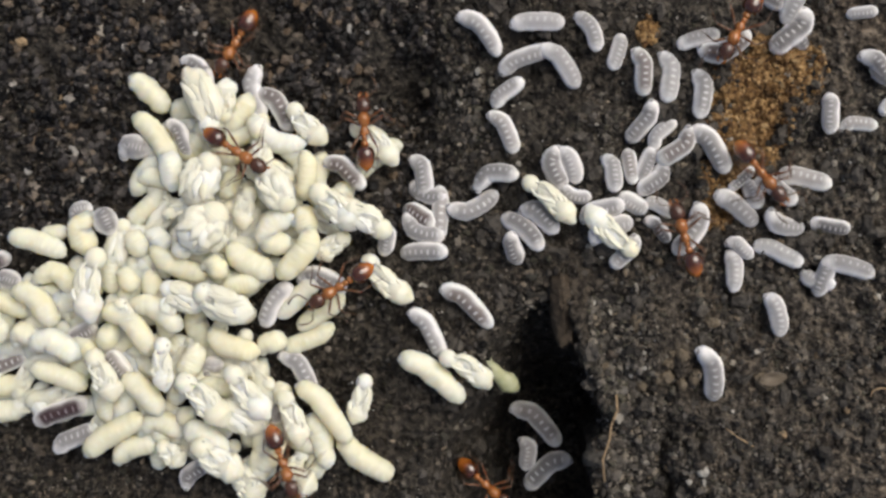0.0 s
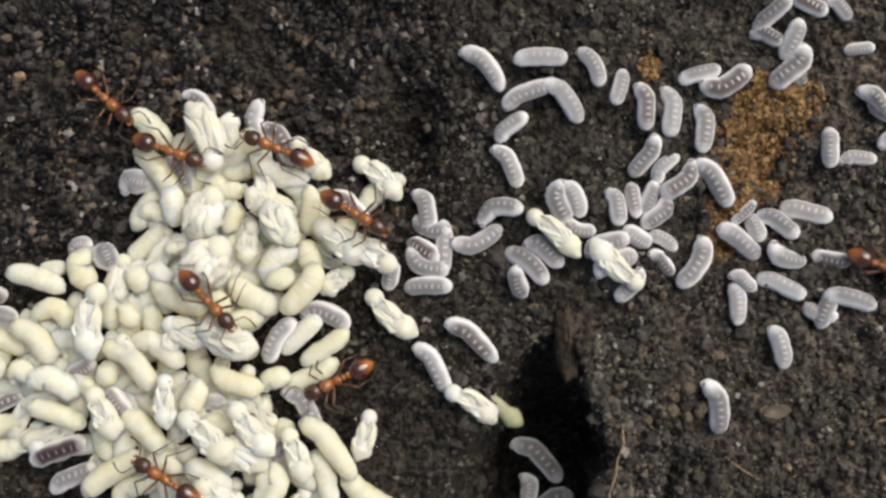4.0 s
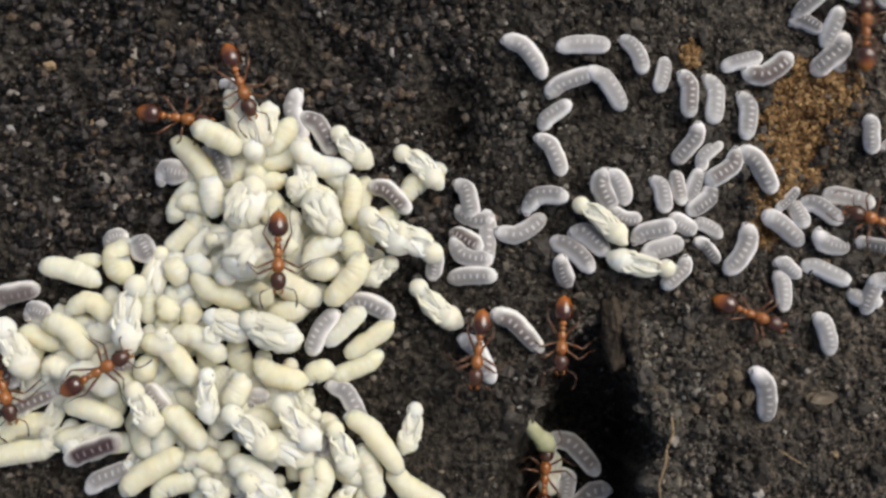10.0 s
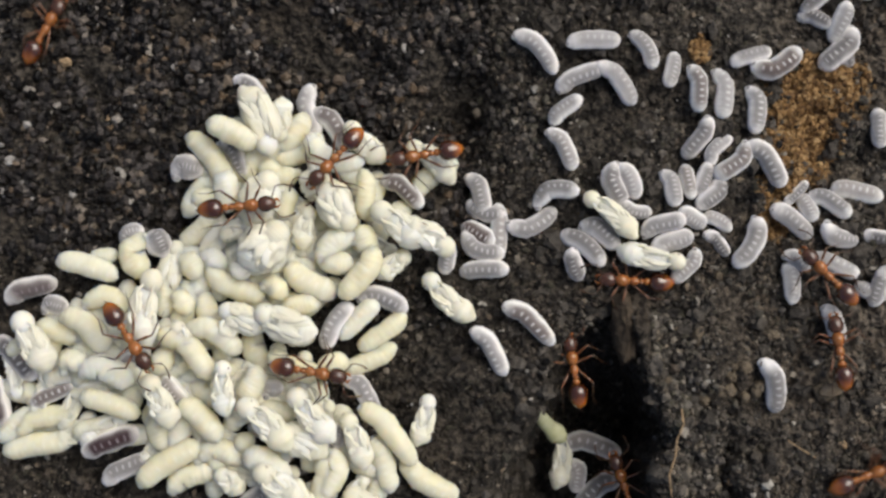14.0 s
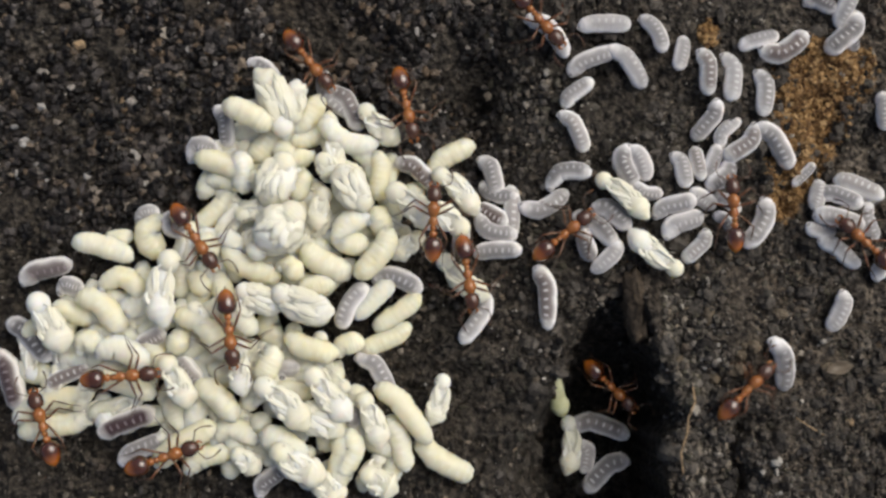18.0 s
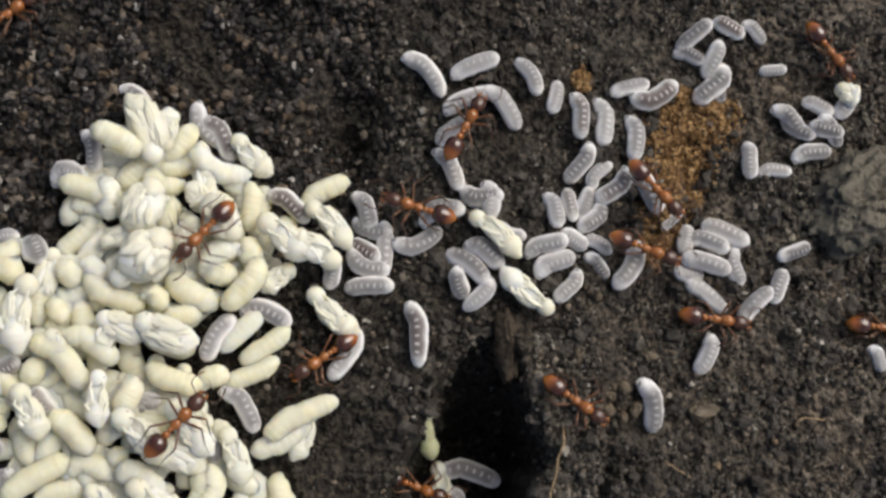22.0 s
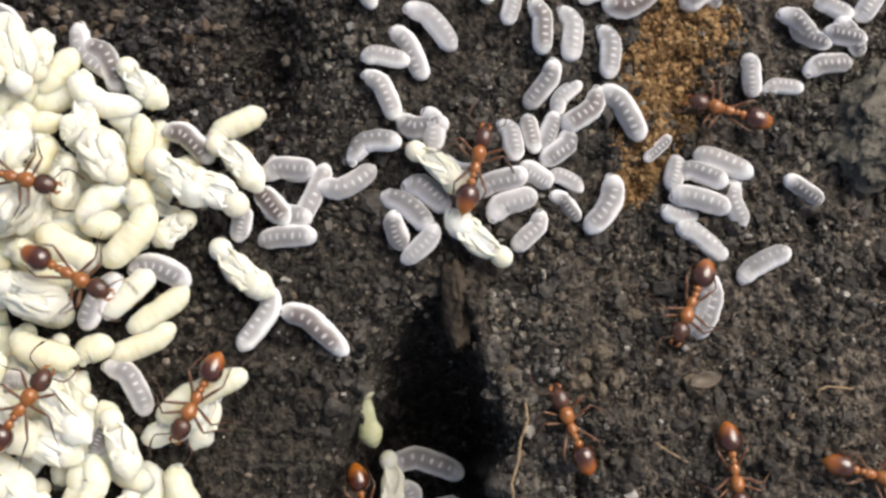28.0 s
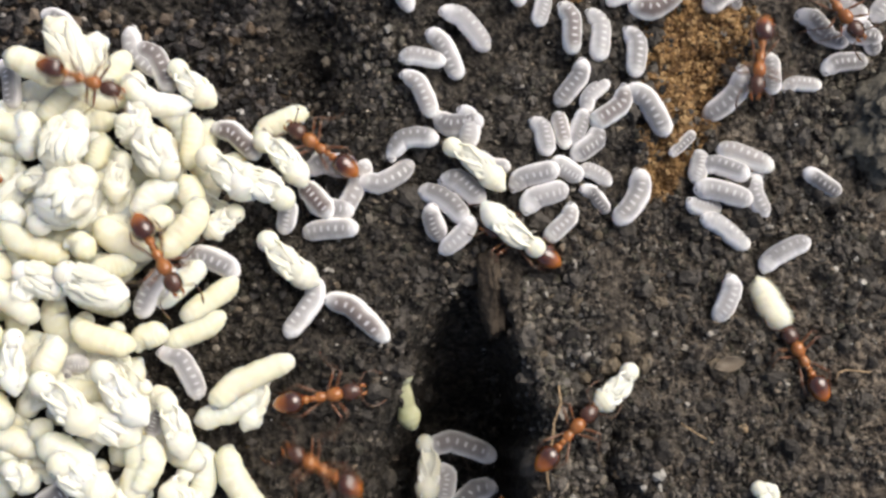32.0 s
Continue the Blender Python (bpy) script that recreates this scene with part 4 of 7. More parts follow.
brood("T", -2.95, 1.79, 1.21, 3, 2.99, 1.25, 0.42, 0, -17)
brood("T", -4.30, 0.04, 0.44, 30, 3.48, 1.26, -0.28, 0, 9)
moved_17 = brood("T", 0.67, 2.20, 1.15, -67, 2.89, 1.39, -0.14, 0, -3)
moved_18 = brood("T", 1.54, 2.48, 1.11, -69, 2.55, 1.32, 0.28, 0, -3)
brood("P", 0.25, 0.24, 1.90, -41, 4.22, 1.57, 0.00, 0, -6)
brood("T", -0.09, -0.69, 1.03, -46, 2.93, 1.38, 0.00, 0, -11)
moved_19 = brood("T", 1.95, 0.72, 1.44, -13, 1.98, 0.97, -0.21, 0, -3)
brood("T", 3.49, -0.18, 1.80, 11, 3.04, 1.24, 0.00, 0, -13)
brood("T", 4.01, -1.28, 1.67, 17, 3.04, 1.38, 0.00, 0, 4)
brood("T", 5.39, 0.17, 1.39, -29, 2.16, 1.24, 0.00, 0, 14)
brood("T", 7.03, -0.10, 0.97, -31, 2.08, 0.97, 0.21, 0)
brood("T", 7.06, -1.36, 1.00, -55, 2.13, 0.90, 0.00, 0)
moved_20 = brood("P", 4.08, -1.41, 2.17, 136, 4.32, 1.65, 0.00, 0, -4)
brood("T", 4.98, -2.91, 1.50, -138, 2.65, 1.11, 0.00, 0, 7)
brood("T", -1.34, -1.61, 0.92, -40, 3.59, 1.31, 0.42, 0, -20)
brood("T", -1.80, -2.61, 0.89, -71, 2.21, 1.25, -0.14, 0, 4)
brood("T", 8.83, -1.42, 1.36, -122, 3.74, 1.39, 0.49, 0, -12)
moved_21 = brood("T", 11.73, -0.06, 0.72, -39, 3.47, 1.32, 0.14, 0, 10)
moved_22 = brood("T", 12.68, 0.75, 0.64, -70, 2.10, 1.19, 0.10, 0, -22)
moved_23 = brood("T", 14.10, 1.02, 0.92, -39, 3.02, 1.18, 0.14, 0, -21)
moved_24 = brood("T", 14.56, -1.05, 1.07, -12, 2.71, 1.26, -0.21, 0, 16)
moved_25 = brood("T", 14.30, -2.77, 0.78, -28, 3.36, 1.18, 0.00, 0, -11)
moved_26 = brood("T", 15.86, 1.74, 0.56, -13, 3.47, 1.34, 0.00, 0, -4)
moved_27 = brood("T", 17.30, -1.13, 0.74, -10, 2.63, 1.05, 0.00, 0, -9)
moved_28 = brood("T", 16.93, -4.26, 1.02, -110, 2.65, 1.19, 0.00, 0, 9)
moved_29 = brood("T", 14.09, -6.57, 0.78, -77, 2.88, 1.26, 0.28, 0)
moved_30 = brood("T", 18.23, -3.65, 1.40, -15, 3.36, 1.23, 0.21, 0, -8)
moved_31 = brood("T", 16.60, -4.43, 0.80, -15, 2.32, 1.11, -0.14, 0, -18)
moved_32 = brood("T", 11.54, -3.94, 0.69, -90, 2.81, 1.19, 0.18, 0, -15)
moved_33 = brood("T", 12.06, -2.48, 0.68, -46, 1.97, 0.98, 0.00, 0, -1)
moved_34 = brood("T", 10.15, -10.18, 1.20, -81, 3.76, 1.37, 0.34, 0, 15)
moved_35 = brood("T", -4.55, -6.12, 0.85, -46, 4.29, 1.31, 0.10, 0, 11)
moved_36 = brood("T", -7.02, -7.85, 0.87, -63, 3.80, 1.24, 0.10, 0, 7)
moved_37 = brood("Y", -2.83, -10.49, -1.11, -45, 3.9, 1.45, 0.00, 0, 22)
moved_38 = brood("P", -4.90, -10.39, 1.04, -35, 4.16, 1.61, 0.00, 0, 22)
moved_39 = brood("T", -0.15, -14.62, -7.41, -48, 4.44, 1.47, 0.19, 0)
brood("T", -0.90, -16.88, -7.48, -100, 2.35, 1.31, 0.00, 0)
brood("T", 0.29, -17.89, -7.41, -136, 3.95, 1.47, -0.16, 0)
brood("T", 13.86, 14.05, 0.30, 39, 3.24, 1.17, 0.00, 0, -21)
brood("T", 13.74, 12.75, 0.11, -36, 2.27, 1.08, 0.00, 0, -22)
brood("T", 16.12, 14.50, 0.88, -28, 2.50, 1.16, 0.00, 0, 2)
brood("T", 17.94, 14.37, 0.82, -51, 2.08, 0.94, 0.00, 0, 6)
brood("T", 15.06, 12.41, 0.56, -115, 2.87, 1.24, 0.00, 0, 14)
brood("T", 15.07, 10.55, 0.41, -142, 3.57, 1.47, 0.00, 0, -3)
brood("T", 15.39, 10.46, 0.15, -53, 1.98, 1.08, 0.00, 0, 15)
brood("T", 19.15, 11.82, 0.62, 5, 1.98, 0.84, 0.00, 0, -8)
brood("T", 20.32, 8.50, 0.55, -57, 2.93, 1.22, 0.11, 0, -6)
brood("T", 22.05, 9.39, 0.99, -33, 2.28, 1.08, 0.00, 0, -12)
brood("T", 23.98, 9.60, 1.12, -129, 2.80, 1.26, 0.00, 0, -4)
brood("T", 22.48, 7.80, 1.13, -14, 2.53, 1.25, 0.00, 0, -4)
brood("T", 21.55, 6.28, 0.73, 7, 2.97, 1.21, 0.15, 0, 4)
brood("T", 17.30, 5.69, 0.75, -94, 2.78, 1.17, 0.00, 0, -13)
brood("T", 18.98, 5.06, 0.85, -7, 2.31, 0.96, 0.00, 0, -4)
brood("T", 20.72, 7.94, 0.60, -33, 2.72, 1.11, -0.12, 0, -21)
brood("T", 22.76, 7.75, 1.07, -60, 2.56, 1.11, 0.18, 0, 7)
brood("T", 11.97, 1.65, 0.87, -139, 2.25, 0.69, 0.00, 0, -10)
moved_40 = brood("L", -6.95, -10.64, 1.05, -41, 4.95, 1.49, 0.14, 0, 9)
brood("L", -25.20, -7.63, 2.97, -51, 4.13, 1.47, 0.20, 1)
brood("L", -23.59, -6.73, 3.00, -36, 3.54, 1.40, 0.17, 1)
brood("L", -28.49, -8.95, 1.99, -44, 2.44, 1.35, 0.00, 1)
brood("P", -22.41, -6.28, 3.05, -140, 2.59, 1.52, 0.00, 1)
brood("L", -25.76, -4.74, 2.26, -53, 1.69, 1.35, 0.00, 1)
moved_41 = brood("P", 34.07, 6.63, 1.54, -36, 1.80, 1.66, 0.00, 0, 2)
moved_42 = brood("P", 24.85, -19.04, 1.73, 40, 1.69, 1.31, 0.00, 0, -4)
brood("L", -27.94, -4.96, 1.37, 211, 3.39, 1.54, -0.13, 1)
brood("P", -19.91, 0.25, 0.69, 1, 3.58, 1.37, -0.11, 1)
brood("L", -17.63, -13.66, 1.43, 237, 3.35, 1.51, -0.04, 1)
brood("W", -16.84, 1.87, 0.89, 332, 2.96, 1.51, -0.20, 1)
brood("L", -15.58, 2.96, 0.88, 133, 2.87, 1.35, -0.17, 1)
brood("L", -30.90, -5.66, 1.74, 347, 3.37, 1.35, 0.03, 1)
brood("P", -18.94, -9.30, 1.57, 241, 3.34, 1.43, 0.03, 1)
brood("L", -23.41, 2.52, 0.64, 7, 3.22, 1.35, 0.14, 1)
brood("P", -28.04, -8.94, 1.50, 141, 3.08, 1.39, -0.01, 1)
brood("L", -32.25, -5.97, 1.40, 94, 3.26, 1.38, 0.07, 1)
brood("L", -26.36, -8.66, 1.57, 32, 2.94, 1.43, -0.06, 1)
brood("W", -31.45, -10.14, 0.99, 193, 3.55, 1.33, -0.05, 1)
brood("L", -19.28, 5.73, 0.60, 52, 3.23, 1.52, -0.27, 1)
brood("P", -21.81, -14.98, 1.37, 338, 3.23, 1.30, -0.26, 1)
brood("L", -27.54, -12.31, 1.21, 111, 3.10, 1.49, -0.00, 1)
brood("L", -35.19, -7.08, 1.37, 203, 3.57, 1.30, -0.10, 1)
brood("P", -16.16, -0.05, 0.63, 239, 3.50, 1.47, 0.03, 1)
brood("L", -22.59, -0.62, 0.94, 241, 3.29, 1.50, -0.01, 1)
brood("P", -20.07, -8.63, 1.53, 259, 2.86, 1.52, 0.23, 1)
brood("L", -26.61, -7.32, 1.64, 101, 3.51, 1.35, 0.03, 1)
brood("L", -24.20, -10.22, 1.51, 332, 2.95, 1.34, -0.29, 1)
brood("P", -32.83, -12.29, 0.73, 216, 3.19, 1.51, -0.17, 1)
brood("L", -21.12, -3.68, 1.22, 181, 3.54, 1.53, -0.29, 1)
brood("W", -19.46, -10.51, 1.39, 50, 3.44, 1.54, 0.01, 1)
brood("L", -14.28, 1.70, 0.01, 77, 3.49, 1.42, 0.09, 1)
brood("L", -15.89, -1.50, 0.84, 196, 2.98, 1.35, 0.30, 1)
brood("P", -29.87, -6.57, 1.28, 339, 2.90, 1.54, -0.27, 1)
brood("L", -20.52, 3.45, 1.04, 144, 3.29, 1.31, 0.20, 1)
brood("P", -30.71, -12.50, 1.29, 213, 3.52, 1.48, -0.12, 1)
brood("L", -17.35, -11.41, 1.33, 289, 3.57, 1.32, -0.26, 1)
brood("L", -19.29, -4.58, 1.35, 352, 3.22, 1.32, -0.26, 1)
brood("W", -21.56, 1.31, 0.77, 267, 3.04, 1.39, -0.14, 1)
brood("L", -14.14, -15.73, 0.85, 257, 3.12, 1.39, 0.28, 1)
brood("P", -22.24, -9.92, 1.64, 244, 3.45, 1.36, 0.09, 1)
brood("L", -24.77, -6.88, 1.47, 16, 2.95, 1.51, -0.10, 1)
brood("L", -18.00, -2.87, 0.87, 99, 3.36, 1.39, -0.18, 1)
brood("P", -24.60, -12.37, 1.51, 312, 3.41, 1.39, 0.18, 1)
brood("L", -23.79, -15.31, 1.18, 259, 2.85, 1.45, -0.23, 1)
brood("P", -19.26, 1.91, 0.72, 140, 3.11, 1.40, 0.12, 1)
brood("L", -20.53, -12.40, 1.30, 360, 2.95, 1.33, -0.01, 1)
brood("L", -20.01, -14.33, 1.30, 233, 3.05, 1.35, -0.24, 1)
brood("P", -16.90, -15.76, 1.33, 256, 3.22, 1.46, -0.16, 1)
brood("L", -25.27, -14.76, 0.99, 152, 3.14, 1.44, -0.23, 1)
brood("W", -17.87, 2.93, 1.28, 78, 3.03, 1.45, -0.01, 1)
brood("L", -24.29, -5.23, 1.47, 110, 2.87, 1.43, 0.20, 1)
brood("L", -24.67, -2.44, 1.30, 316, 3.34, 1.46, 0.06, 1)
brood("P", -33.57, -7.92, 0.63, 216, 3.00, 1.37, -0.22, 1)
brood("L", -36.10, -12.15, 0.86, 220, 3.04, 1.52, -0.14, 1)
brood("P", -20.03, -1.50, 1.19, 260, 3.55, 1.45, -0.30, 1)
brood("L", -25.73, -10.28, 1.28, 115, 3.50, 1.49, -0.11, 1)
brood("L", -25.93, -12.65, 1.71, 69, 3.30, 1.49, 0.28, 1)
brood("W", -26.49, -11.36, 1.44, 230, 2.86, 1.37, -0.20, 1)
brood("L", -24.70, -8.92, 1.44, 191, 3.33, 1.39, 0.20, 1)
brood("P", -24.19, 3.77, 0.82, 185, 3.20, 1.55, -0.09, 1)
brood("L", -28.32, -7.13, 1.41, 206, 3.28, 1.31, -0.10, 1)
brood("L", -31.05, -7.72, 1.66, 169, 3.13, 1.32, 0.22, 1)
brood("P", -27.38, -13.62, 1.18, 37, 3.09, 1.30, 0.30, 1)
brood("L", -35.94, -10.16, 0.59, 165, 3.07, 1.52, -0.19, 1)
brood("P", -17.30, -1.17, 0.63, 22, 2.98, 1.33, -0.01, 1)
brood("L", -24.92, 1.94, 0.98, 237, 3.29, 1.39, -0.22, 1)
brood("L", -20.63, 5.00, 0.82, 242, 3.37, 1.49, 0.05, 1)
brood("P", -34.60, -10.20, 0.93, 67, 3.29, 1.43, 0.02, 1)
brood("L", -21.37, -7.90, 1.59, 303, 2.97, 1.50, -0.08, 1)
brood("W", -20.81, -10.87, 1.67, 191, 3.41, 1.36, 0.04, 1)
brood("L", -24.87, -0.10, 1.03, 224, 3.49, 1.34, 0.13, 1)
brood("L", -18.66, -12.73, 1.35, 180, 3.23, 1.54, 0.08, 1)
brood("P", -15.79, -2.89, 0.97, 339, 3.14, 1.48, 0.28, 1)
brood("L", -23.25, -6.85, 1.73, 70, 3.22, 1.31, 0.01, 1)
brood("P", -16.28, -12.66, 1.33, 105, 3.31, 1.44, 0.06, 1)
brood("L", -23.41, -3.27, 1.34, 258, 2.87, 1.36, -0.19, 1)
brood("L", -19.37, -6.46, 1.61, 344, 3.26, 1.41, -0.30, 1)
brood("W", -26.46, -2.61, 1.47, 260, 3.43, 1.49, -0.27, 1)
brood("L", -22.87, 4.75, 0.63, 6, 2.80, 1.49, -0.08, 1)
brood("P", -22.67, -13.66, 1.42, 311, 3.28, 1.30, -0.14, 1)
brood("L", -34.29, -12.23, 0.19, 352, 3.59, 1.32, 0.21, 1)
brood("L", -17.51, 0.36, 0.53, 11, 3.39, 1.54, -0.22, 1)
brood("P", -22.38, -11.42, 1.64, 220, 2.84, 1.44, -0.04, 1)
brood("L", -20.82, -5.42, 1.34, 322, 3.31, 1.46, 0.28, 1)
brood("P", -36.50, -8.80, 0.91, 101, 3.60, 1.40, 0.20, 1)
brood("L", -18.39, -16.46, 1.17, 28, 3.22, 1.33, -0.01, 1)
brood("L", -30.24, -9.09, 0.93, 114, 3.34, 1.42, -0.23, 1)
brood("P", -22.28, -1.98, 1.35, 226, 3.25, 1.55, 0.29, 1)
brood("L", -33.46, -9.35, 0.97, 357, 2.81, 1.53, 0.24, 1)
brood("W", -17.75, 4.54, 0.32, 93, 3.12, 1.31, 0.22, 1)
brood("L", -29.19, -12.88, 1.08, 6, 3.36, 1.31, 0.15, 1)
brood("L", -28.89, -10.40, 1.44, 243, 3.09, 1.45, -0.21, 1)
brood("P", -14.23, -0.92, 0.17, 147, 3.34, 1.36, 0.05, 1)
brood("L", -25.75, -5.04, 1.54, 245, 3.18, 1.37, 0.11, 1)
brood("P", -23.62, 0.42, 1.00, 132, 3.37, 1.31, -0.03, 1)
brood("L", -22.31, 6.20, 0.57, 18, 2.82, 1.55, -0.05, 1)
brood("L", -26.90, -4.17, 1.54, 271, 2.88, 1.47, -0.27, 1)
brood("W", -18.88, -0.81, 0.85, 260, 3.30, 1.48, 0.20, 1)
brood("L", -15.32, -14.37, 1.40, 327, 3.19, 1.36, -0.22, 1)
brood("P", -20.22, -15.65, 1.13, 198, 2.97, 1.41, -0.07, 1)
brood("L", -19.31, -2.59, 1.08, 179, 3.49, 1.39, -0.18, 1)
brood("L", -13.34, 0.29, -0.01, 37, 3.29, 1.51, 0.04, 1)
brood("P", -22.52, -5.13, 1.59, 236, 3.05, 1.31, 0.06, 1)
brood("L", -21.81, 3.92, 1.11, 225, 2.92, 1.54, 0.11, 1)
brood("P", -32.94, -10.92, 0.94, 247, 3.44, 1.44, -0.26, 1)
brood("L", -23.33, -9.18, 1.50, 40, 2.90, 1.44, 0.02, 1)
brood("L", -24.00, -13.83, 1.71, 285, 2.90, 1.38, 0.11, 1)
brood("P", -15.34, -16.46, 1.13, 241, 2.83, 1.37, 0.03, 1)
brood("L", -29.62, -4.86, 1.25, 79, 3.25, 1.30, -0.19, 1)
brood("W", -27.48, -10.13, 1.44, 347, 3.43, 1.53, -0.16, 1)
brood("L", -29.18, -8.23, 1.24, 153, 3.38, 1.53, -0.06, 1)
brood("L", -25.32, -3.77, 1.36, 213, 3.38, 1.53, 0.28, 1)
brood("P", -17.84, -10.09, 1.42, 129, 3.53, 1.32, 0.25, 1)
brood("L", -33.91, -6.62, 1.17, 253, 3.48, 1.48, 0.01, 1)
brood("P", -34.64, -8.71, 1.00, 118, 3.07, 1.51, -0.24, 1)
brood("L", -19.13, 4.40, 0.45, 19, 2.91, 1.31, -0.12, 1)
brood("L", -17.60, -4.36, 1.26, 38, 3.25, 1.37, 0.00, 1)
brood("W", -23.84, -1.07, 1.21, 232, 3.43, 1.30, 0.12, 1)
brood("L", -32.29, -8.52, 1.14, 267, 2.89, 1.44, 0.11, 1)
carried_0 = brood("L", -25.18, 7.19, 0.93, -42, 3.3, 1.5, 0.1, 2)
carried_1 = brood("W", -38.65, 24.04, 1.00, 451, 3.3, 1.5, 0.1, 2)
carried_2 = brood("P", -43.80, 18.64, 1.00, 89, 3.3, 1.5, 0.1, 2)
carried_3 = brood("P", 14.15, -36.68, 1.00, 626, 3.3, 1.5, 0.1, 2)
carried_4 = brood("P", 2.09, -22.12, -9.00, 643, 3.3, 1.5, 0.1, 2)
carried_5 = brood("L", 28.18, -7.77, 1.00, 117, 3.3, 1.5, 0.1, 2)


# ---- ants ----
def limb(name, pts, radii, sides=7, mat=None):
    return mesh_from(name, *tube(pts, radii, sides)[:2], mat or LIMB)


def lathe(name, mat, rows, sides=18, flat=1.0):
    """A body of rounded cross-section through rows of x, z and radius, smoothed between them."""
    pts, rad = [], []
    for i in range(len(rows) - 1):
        a, b, c, d = (np.array(rows[min(max(k, 0), len(rows) - 1)]) for k in (i - 1, i, i + 1, i + 2))
        for q in (0, 0.25, 0.5, 0.75):
            p = 0.5 * (2 * b + (c - a) * q + (2 * a - 5 * b + 4 * c - d) * q ** 2 + (3 * b - a - 3 * c + d) * q ** 3)
            pts.append((float(p[0]), 0.0, float(p[1])))
            rad.append(max(0.015, float(p[2])))
    pts.append((rows[-1][0], 0, rows[-1][1]))
    rad.append(rows[-1][2])
    v, f, uv = tube(pts, rad, sides, 0, flat)
    return mesh_from(name, v, f, mat, uv)


def build_ant():
    """A red ant 4.8 mm long, head towards +x, its base under the thorax."""
    root = new("ant", None)
    z = 0.75
    gaster = part("gaster", lathe("gaster", GASTER, [(-2.68, z - 0.1, 0.03), (-2.56, z - 0.07, 0.22), (-2.28, z, 0.46), (-1.85, z + 0.04, 0.6), (-1.5, z + 0.04, 0.6), (-1.22, z + 0.01, 0.42), (-1.1, z, 0.16)], 20, 0.93), root, "glossy amber gaster, dark brown towards the waist")
    part("sting_tip", blob("sting_tip", HEAD, 0.1, 0.04, 0.04, (-2.72, 0, z - 0.11), 5, 6), gaster)
    part("petiole", lathe("petiole", THORAX, [(-0.8, z - 0.06, 0.06), (-0.7, z + 0.05, 0.17), (-0.6, z + 0.07, 0.19), (-0.5, z, 0.1), (-0.4, z - 0.04, 0.08)], 12, 1.15), root)
    part("postpetiole", lathe("postpetiole", THORAX, [(-1.16, z, 0.1), (-1.06, z + 0.02, 0.22), (-0.94, z + 0.04, 0.24), (-0.84, z, 0.15), (-0.78, z - 0.04, 0.07)], 12, 1.05), root)
    part("thorax", lathe("thorax", THORAX, [(-0.52, z - 0.04, 0.1), (-0.42, z + 0.02, 0.24), (-0.15, z + 0.04, 0.27), (0.08, z + 0.0, 0.22), (0.3, z + 0.06, 0.33), (0.6, z + 0.1, 0.39), (0.84, z + 0.08, 0.28), (0.98, z + 0.05, 0.13)], 18, 1.0), root)
    for s in (-1, 1):
        part("spine", limb("spine", [(-0.4, s * 0.14, z + 0.18), (-0.68, s * 0.19, z + 0.38)], [0.05, 0.012]), root)
    head = part("head", lathe("head", HEAD, [(0.93, z + 0.04, 0.1), (1.0, z + 0.06, 0.33), (1.2, z + 0.07, 0.46), (1.5, z + 0.06, 0.47), (1.76, z + 0.03, 0.37), (1.92, z, 0.2), (1.97, z - 0.02, 0.06)], 20, 0.82), root, "rounded dark brown head")
    for s in (-1, 1):
        part("eye", blob("eye", EYE, 0.1, 0.07, 0.1, (1.42, s * 0.42, z + 0.2), 6, 8), head)
        part("mandible", limb("mandible", [(1.84, s * 0.22, z - 0.02), (2.04, s * 0.24, z - 0.06), (2.2, s * 0.08, z - 0.1)], [0.08, 0.09, 0.03], 7, THORAX), head)
        scape = part("antenna", limb("scape", [(0, 0, 0), (0.22, s * 0.4, 0.16), (0.38, s * 0.74, 0.2)], [0.035, 0.032, 0.042]), root, m=pose(1.7 * MM, s * 0.17 * MM, (z + 0.22) * MM))
        part("funiculus", limb("funiculus", [(0.38, s * 0.74, 0.2), (0.62, s * 0.82, 0.14), (0.95, s * 0.8, -0.02), (1.22, s * 0.7, -0.2), (1.36, s * 0.64, -0.28)], [0.034, 0.034, 0.042, 0.062, 0.03]), scape, "feeler tip with a thickened club")
    for x0, ang, bent, reach in ((0.62, 52, 22, 1.0), (0.2, 95, 18, 1.1), (-0.14, 134, 12, 1.3)):
        for s in (-1, 1):
            def out(d, h, extra=0):
                a = radians(ang + extra)
                return (d * reach * math.cos(a), s * d * reach * math.sin(a), h)
            hip, knee, ankle, toe = out(0.2, -0.12), out(1.02, 0.42, -bent * 0.4), out(1.62, -0.4, bent), out(2.1, -0.66, bent * 1.2)
            mid = tuple((a + b) / 2 + (0.03 if k == 2 else 0) for k, (a, b) in enumerate(zip(hip, knee)))
            leg = part("leg", limb("femur", [(0, 0, 0), hip, mid, knee], [0.1, 0.07, 0.085, 0.045], 8, SHANK), root, m=pose(x0 * MM, s * 0.2 * MM, (z - 0.1) * MM))
            part("tibia", limb("tibia", [knee, tuple((a + b) / 2 for a, b in zip(knee, ankle)), ankle], [0.042, 0.05, 0.03]), leg)
            part("tarsus", limb("tarsus", [ankle, tuple((a + b) / 2 for a, b in zip(ankle, toe)), toe], [0.026, 0.02, 0.014], 5), leg)
    root.matrix_basis = at(-60, 40, 1, 0)
    return tagged(root, "reddish-brown ant worker with amber gaster walking over brood", "ant", "ants tending the brood")


ANTS = [build_ant()]
for _ in range(19 - 1):
    ANTS.append(copy_thing(ANTS[0], at(-60, 40, 1, 0)))


